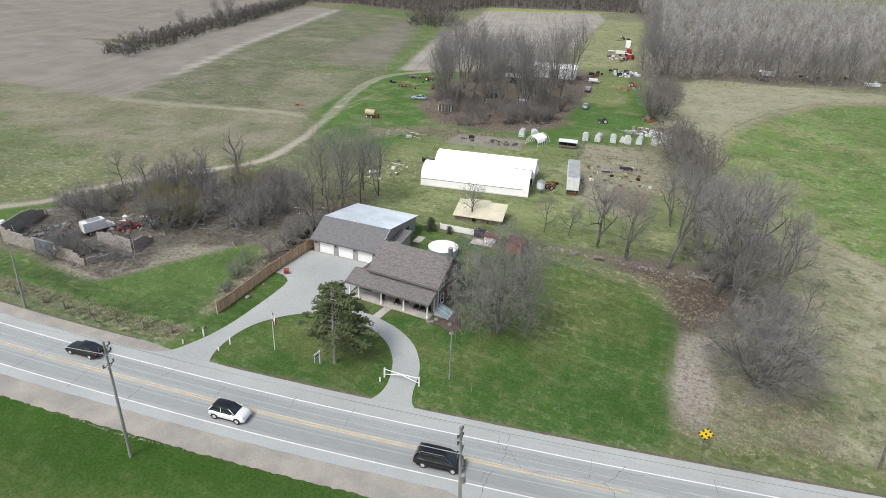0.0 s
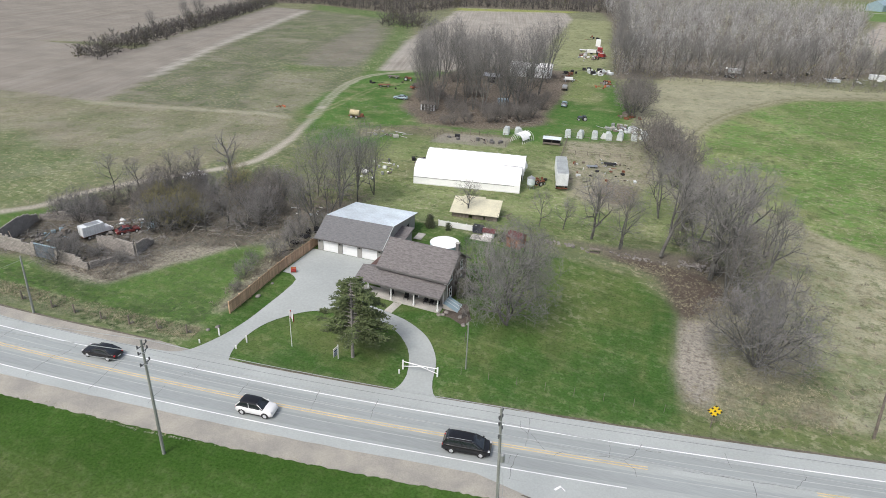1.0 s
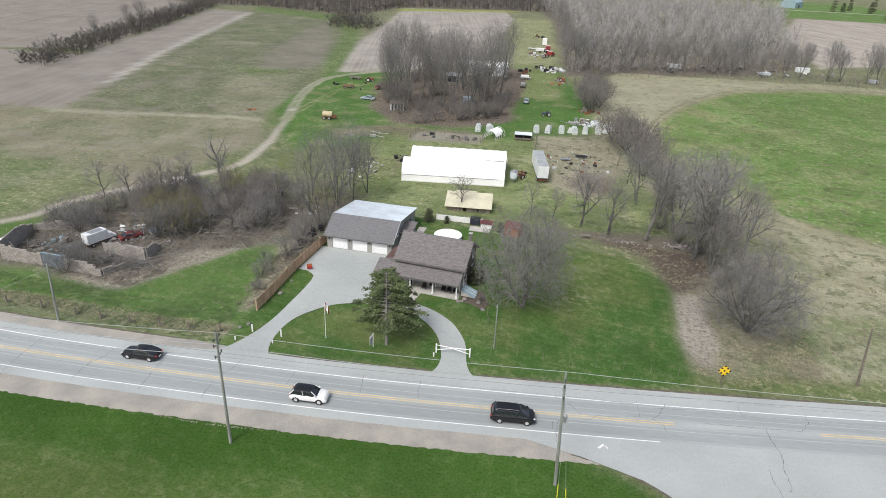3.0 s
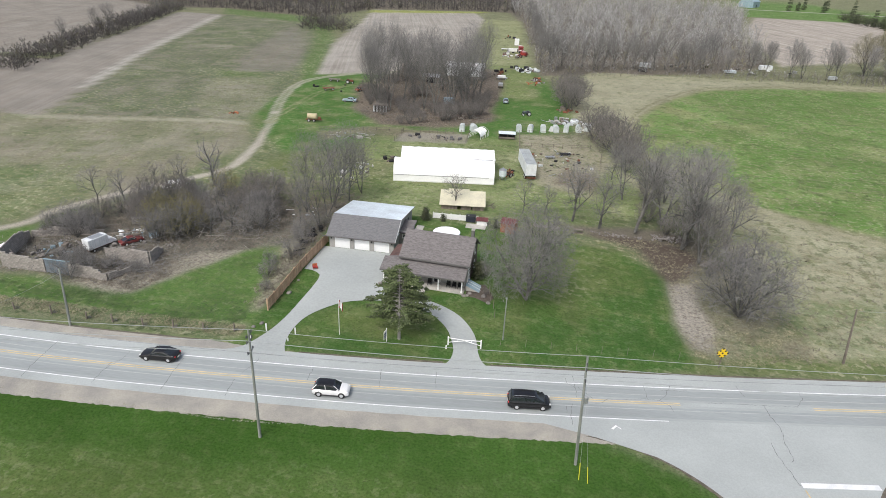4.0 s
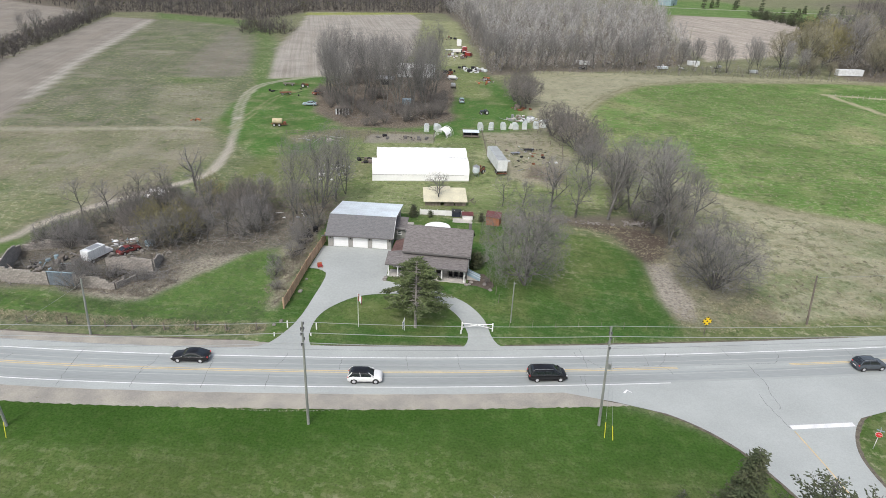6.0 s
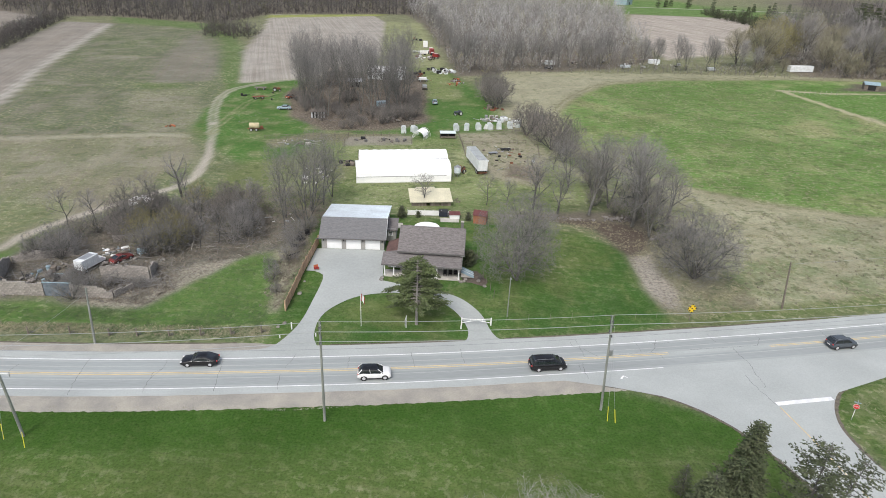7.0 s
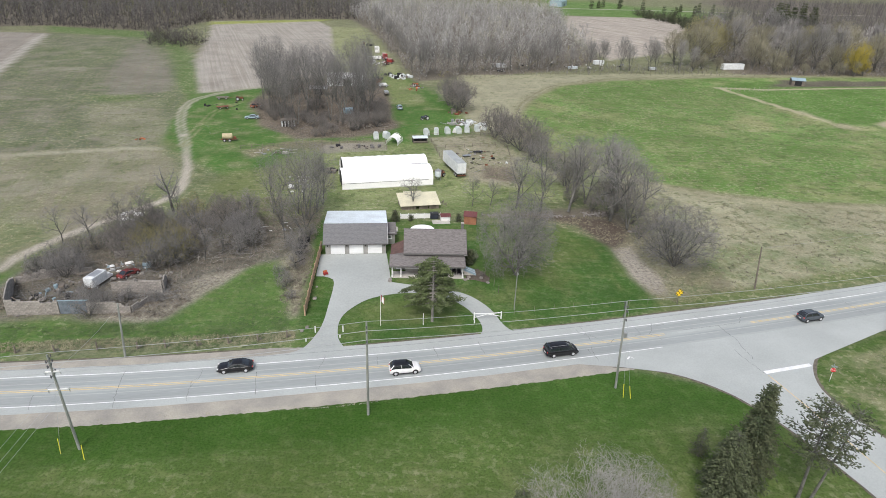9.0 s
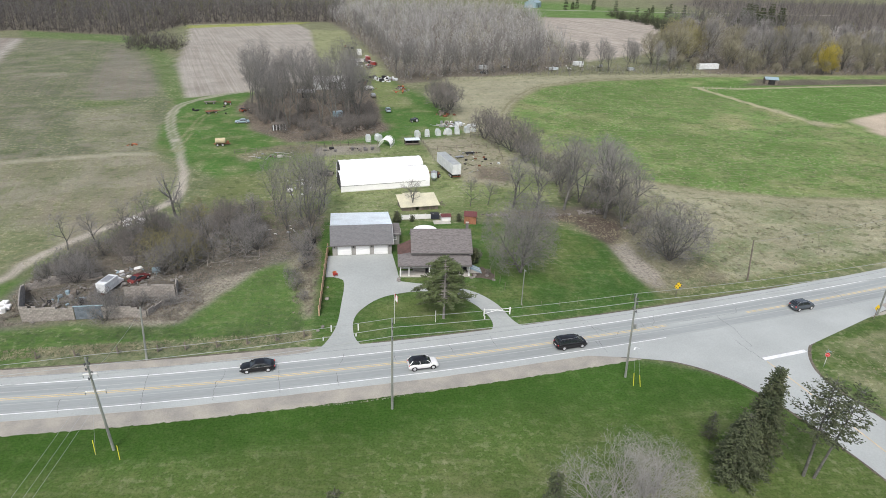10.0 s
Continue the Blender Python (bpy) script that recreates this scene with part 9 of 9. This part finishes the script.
box_truck()
sedan(pose(-87.2, 71.8, 0.05, 0, 0, 58) @ Matrix.Diagonal((0.82, 0.85, 0.9, 1)), DULL_RED, "derelict red car inside the ruin", group="parked cars")
scrap(-88, 75, 4, 2.5, 26, (WHITE, STEEL, OLD_WOOD, BLUE_GREY), "heap of pale junk behind the truck", 30, (0.4, 1.5))
scrap(-97, 66, 4, 3, 16, (BLUE_GREY, OLD_WOOD, DARK), "junk and a blue tub inside the ruin", 31, (0.4, 1.4))


# fallen brush in the thicket
STICK = mat("barkless_dead_wood", (0.36, 0.335, 0.29), 0.9, 0, 0.25, 0.6, 8.0, 0.2)


def brush_pile(x, y, rx, ry, n_, seed, label, material=TWIG, thick=1.0):
    r = random.Random(seed)
    V, F = [], []
    for i in range(n_):
        a = r.random() * 6.283
        c = Vector((x + r.gauss(0, rx), y + r.gauss(0, ry), 0.1 + abs(r.gauss(0, 0.5))))
        d = Vector((math.cos(a), math.sin(a), r.uniform(-0.2, 0.45)))
        L = r.uniform(0.8, 2.6)
        limb_tubes(V, F, [c, c + d * L * 0.5 + Vector((0, 0, r.gauss(0, 0.1))), c + d * L], [0.03 * thick, 0.024 * thick, 0.012 * thick], 3)
    tagged(new("brush_pile", mesh_of("brush_pile", V, F, material)), label, "brush pile", kind="stuff")


brush_pile(-72, 82, 4, 3, 240, 1, "heap of dead grey branches in the thicket")
brush_pile(-80.5, 63, 2.2, 1.6, 240, 2, "dead stalks and branches beside the ruin")
brush_pile(-84, 70, 6, 4, 260, 3, "dead branches over the rubble")
brush_pile(-97, 65, 4, 3, 200, 4, "dead branches inside the ruin")
brush_pile(-60, 86, 2.5, 6, 150, 5, "dead branches behind the garage fence")
brush_pile(-72, 79, 4.5, 2.0, 30, 7, "fallen pale poles and sticks under the thicket", STICK, 1.7)
brush_pile(-78, 76, 4, 1.6, 14, 8, "fallen pale poles and sticks under the thicket", STICK, 1.6)
brush_pile(-46, 177, 4, 2.5, 26, 9, "long pale fallen logs at the grove edge", STICK, 4.0)
brush_pile(-60, 174, 16, 4, 240, 6, "fallen branches along the grove")


# ---------------------------------------------------------------- tussocks and weeds: past counting
def tussocks(name, poly, count, size, material, label, seed, lean=0.6, rise=0.6, blades=8):
    """Small clumps of upright blades scattered over a piece of rough ground."""
    r = np.random.RandomState(seed)
    p = np.array(poly, float)
    lo, hi = p.min(0), p.max(0)
    pts = np.stack([r.uniform(lo[0], hi[0], count * 3), r.uniform(lo[1], hi[1], count * 3)], 1)
    pts = pts[inside(poly, pts[:, 0], pts[:, 1]) > 0.5]
    # clumped: keep more where a coarse noise is high
    keep = np.array([noise.noise(Vector((x * 0.09, y * 0.09, seed))) + 0.5 * noise.noise(Vector((x * 0.3, y * 0.3, seed))) for x, y in pts]) > r.uniform(-0.5, 0.5, len(pts))
    pts = pts[keep][:count]
    n = len(pts)
    z = height(pts[:, 0], pts[:, 1])
    V = np.empty((n, blades, 3, 3))
    for b in range(blades):
        a = r.uniform(0, 6.283, n)
        s = size * r.uniform(0.6, 1.5, n)
        cx, cy = pts[:, 0] + r.normal(0, size * 0.4, n), pts[:, 1] + r.normal(0, size * 0.4, n)
        w = s * 0.075
        V[:, b, 0] = np.stack([cx - np.sin(a) * w, cy + np.cos(a) * w, z], 1)
        V[:, b, 1] = np.stack([cx + np.sin(a) * w, cy - np.cos(a) * w, z], 1)
        V[:, b, 2] = np.stack([cx + np.cos(a) * s * lean, cy + np.sin(a) * s * lean, z + s * rise], 1)
    V = V.reshape(-1, 3)
    f = np.arange(len(V), dtype=np.int32).reshape(-1, 3)
    me = bpy.data.meshes.new(name)
    me.vertices.add(len(V)), me.loops.add(f.size), me.polygons.add(len(f))
    me.vertices.foreach_set("co", V.ravel())
    me.loops.foreach_set("vertex_index", f.ravel())
    me.polygons.foreach_set("loop_start", np.arange(0, f.size, 3, dtype=np.int32))
    me.update()
    me.materials.append(material)
    return tagged(new(name, me), label, "grass", kind="stuff")


TUFT_GREEN = mat("green_tussock", (0.085, 0.135, 0.045), 0.95, 0, 0.35, 0.4, 3.0, 0.0)
TUFT_STRAW = mat("straw_tussock", (0.33, 0.30, 0.195), 0.95, 0, 0.35, 0.4, 3.0, 0.0)
TUFT_DEAD = mat("dead_grey_grass", (0.22, 0.195, 0.155), 0.95, 0, 0.35, 0.4, 3.0, 0.0)
TUFT_FIELD = mat("field_green_tufts", (0.15, 0.20, 0.07), 0.95, 0, 0.35, 0.4, 3.0, 0.0)
TUFT_BROWN = mat("brown_weed_stalks", (0.22, 0.19, 0.15), 0.95, 0, 0.35, 0.4, 3.0, 0.0)
PEBBLE = mat("pale_pebbles", (0.40, 0.38, 0.33), 0.95, 0, 0.35, 0.8, 6.0, 0.0)
NEAR_MEADOW = [(10.5, 191), (14.5, 204), (24, 226), (44, 254), (74, 270), (112, 276), (128, 190), (150, 140), (150, 104), (91, 104), (65, 106), (45, 113), (30, 122), (14, 142), (8, 165)]
tussocks("meadow_tussocks", NEAR_MEADOW, 3600, 0.62, TUFT_FIELD, "green tussocks in the round meadow", 1, 1.0, 0.3)
tussocks("meadow_straw", NEAR_MEADOW, 3000, 0.55, TUFT_STRAW, "pale dry tufts in the round meadow", 2, 1.0, 0.25)
DRY = [(6, 57), (26, 61), (60, 69), (110, 82), (110, 98), (65, 100), (43, 108), (26, 120), (14, 96), (20, 80)]
tussocks("dry_tussocks", DRY, 4200, 0.40, TUFT_STRAW, "pale dry grass tufts at the meadow edge", 3, 1.1, 0.3)
tussocks("dry_weeds", DRY, 700, 0.45, TUFT_DEAD, "brown weed stalks at the meadow edge", 4)
tussocks("corner_tussocks", [(-8, 176), (0, 160), (6, 190), (20, 236), (40, 262), (0, 268), (-12, 230)], 1400, 0.42, TUFT_STRAW, "dry tufts at the meadow corner", 5, 1.1, 0.25)
tussocks("field_weeds", FIELD_MID, 3000, 0.5, TUFT_DEAD, "brown weed stalks over the resting field", 6, 1.1, 0.25)
tussocks("field_tufts", FIELD_MID, 2400, 0.55, TUFT_FIELD, "green weed tufts over the resting field", 7, 1.1, 0.25)
tussocks("stubble_tufts", FIELD_LEFT, 4200, 0.44, TUFT_STRAW, "pale stubble tufts in the near field", 8, 1.1, 0.25)
tussocks("stubble_weeds", FIELD_LEFT, 2000, 0.5, TUFT_FIELD, "green weeds in the near field", 9, 1.1, 0.25)
tussocks("scrub_stalks", SCRUB, 4200, 0.44, TUFT_DEAD, "dead grass and stalks in the scrub", 10, 1.0)
tussocks("scrub_weeds", SCRUB, 3000, 0.50, TUFT_BROWN, "brown stalks in the scrub", 11, 0.8)
tussocks("verge_grass", [(-140, 46.5), (-57, 47.5), (-57, 56), (-140, 56)], 3000, 0.28, TUFT_GREEN, "rough green grass on the verge", 12, 1.0, 0.3)
tussocks("verge_straw", [(-140, 47.2), (-56, 48.8), (-56, 52.5), (-140, 51)], 2600, 0.24, TUFT_STRAW, "dry grass along the verge posts", 13, 0.8)
tussocks("west_lawn_tufts", [(-100, 52), (-57, 52), (-59, 74), (-66, 74), (-76, 57), (-100, 57)], 3600, 0.20, TUFT_GREEN, "coarse lawn tufts west of the fence", 14, 1.2, 0.25)
tussocks("garden_tufts", GARDEN, 2400, 0.34, TUFT_FIELD, "rough grass tufts behind the house", 15, 1.1, 0.25)
tussocks("garden_straw", GARDEN, 2100, 0.30, TUFT_STRAW, "dry grass tufts behind the house", 16, 1.1, 0.25)
tussocks("leaf_litter", [(4.0, 82), (3.2, 66), (4.5, 58.5), (10, 57), (22, 62), (20, 80), (14, 92), (8, 98), (-8, 96)], 4200, 0.20, TUFT_STRAW, "curled dead leaves under the trees", 17, 1.4)
tussocks("grove_litter", GROVE, 3000, 0.50, TUFT_BROWN, "dead stalks under the grove", 18, 0.9)
tussocks("fence_weeds", [(-60.5, 57), (-56.1, 57), (-54.8, 79), (-57, 84), (-61, 74)], 700, 0.40, TUFT_DEAD, "tall dead grass behind the cedar fence", 19, 0.5)
tussocks("shoulder_grass", [(-120, 31.5), (-50, 33.2), (-19, 37.2), (-10, 39.4), (-10, 40.3), (-19, 38.4), (-50, 34.6), (-120, 32.6)], 2400, 0.20, TUFT_STRAW, "dry grass at the gravel edge", 20, 0.9)
tussocks("shoulder_stones", [(-120, 31.3), (-50, 33.2), (-19, 37.2), (-10, 39.2), (-10, 40.0), (-19, 38.2), (-50, 34.3), (-120, 32.3)], 14000, 0.13, PEBBLE, "pale pebbles along the gravel edge", 23, 1.0, 0.3)
tussocks("corner_straw", [(22, 38), (42, 45), (110, 58), (110, 20), (26, 18), (20.5, 26)], 2400, 0.26, TUFT_STRAW, "dry tufts on the corner lawn", 21, 1.1, 0.3)
tussocks("corner_green", [(22, 38), (42, 45), (110, 58), (110, 20), (26, 18), (20.5, 26)], 1500, 0.24, TUFT_FIELD, "green tufts on the corner lawn", 22, 1.1, 0.3)
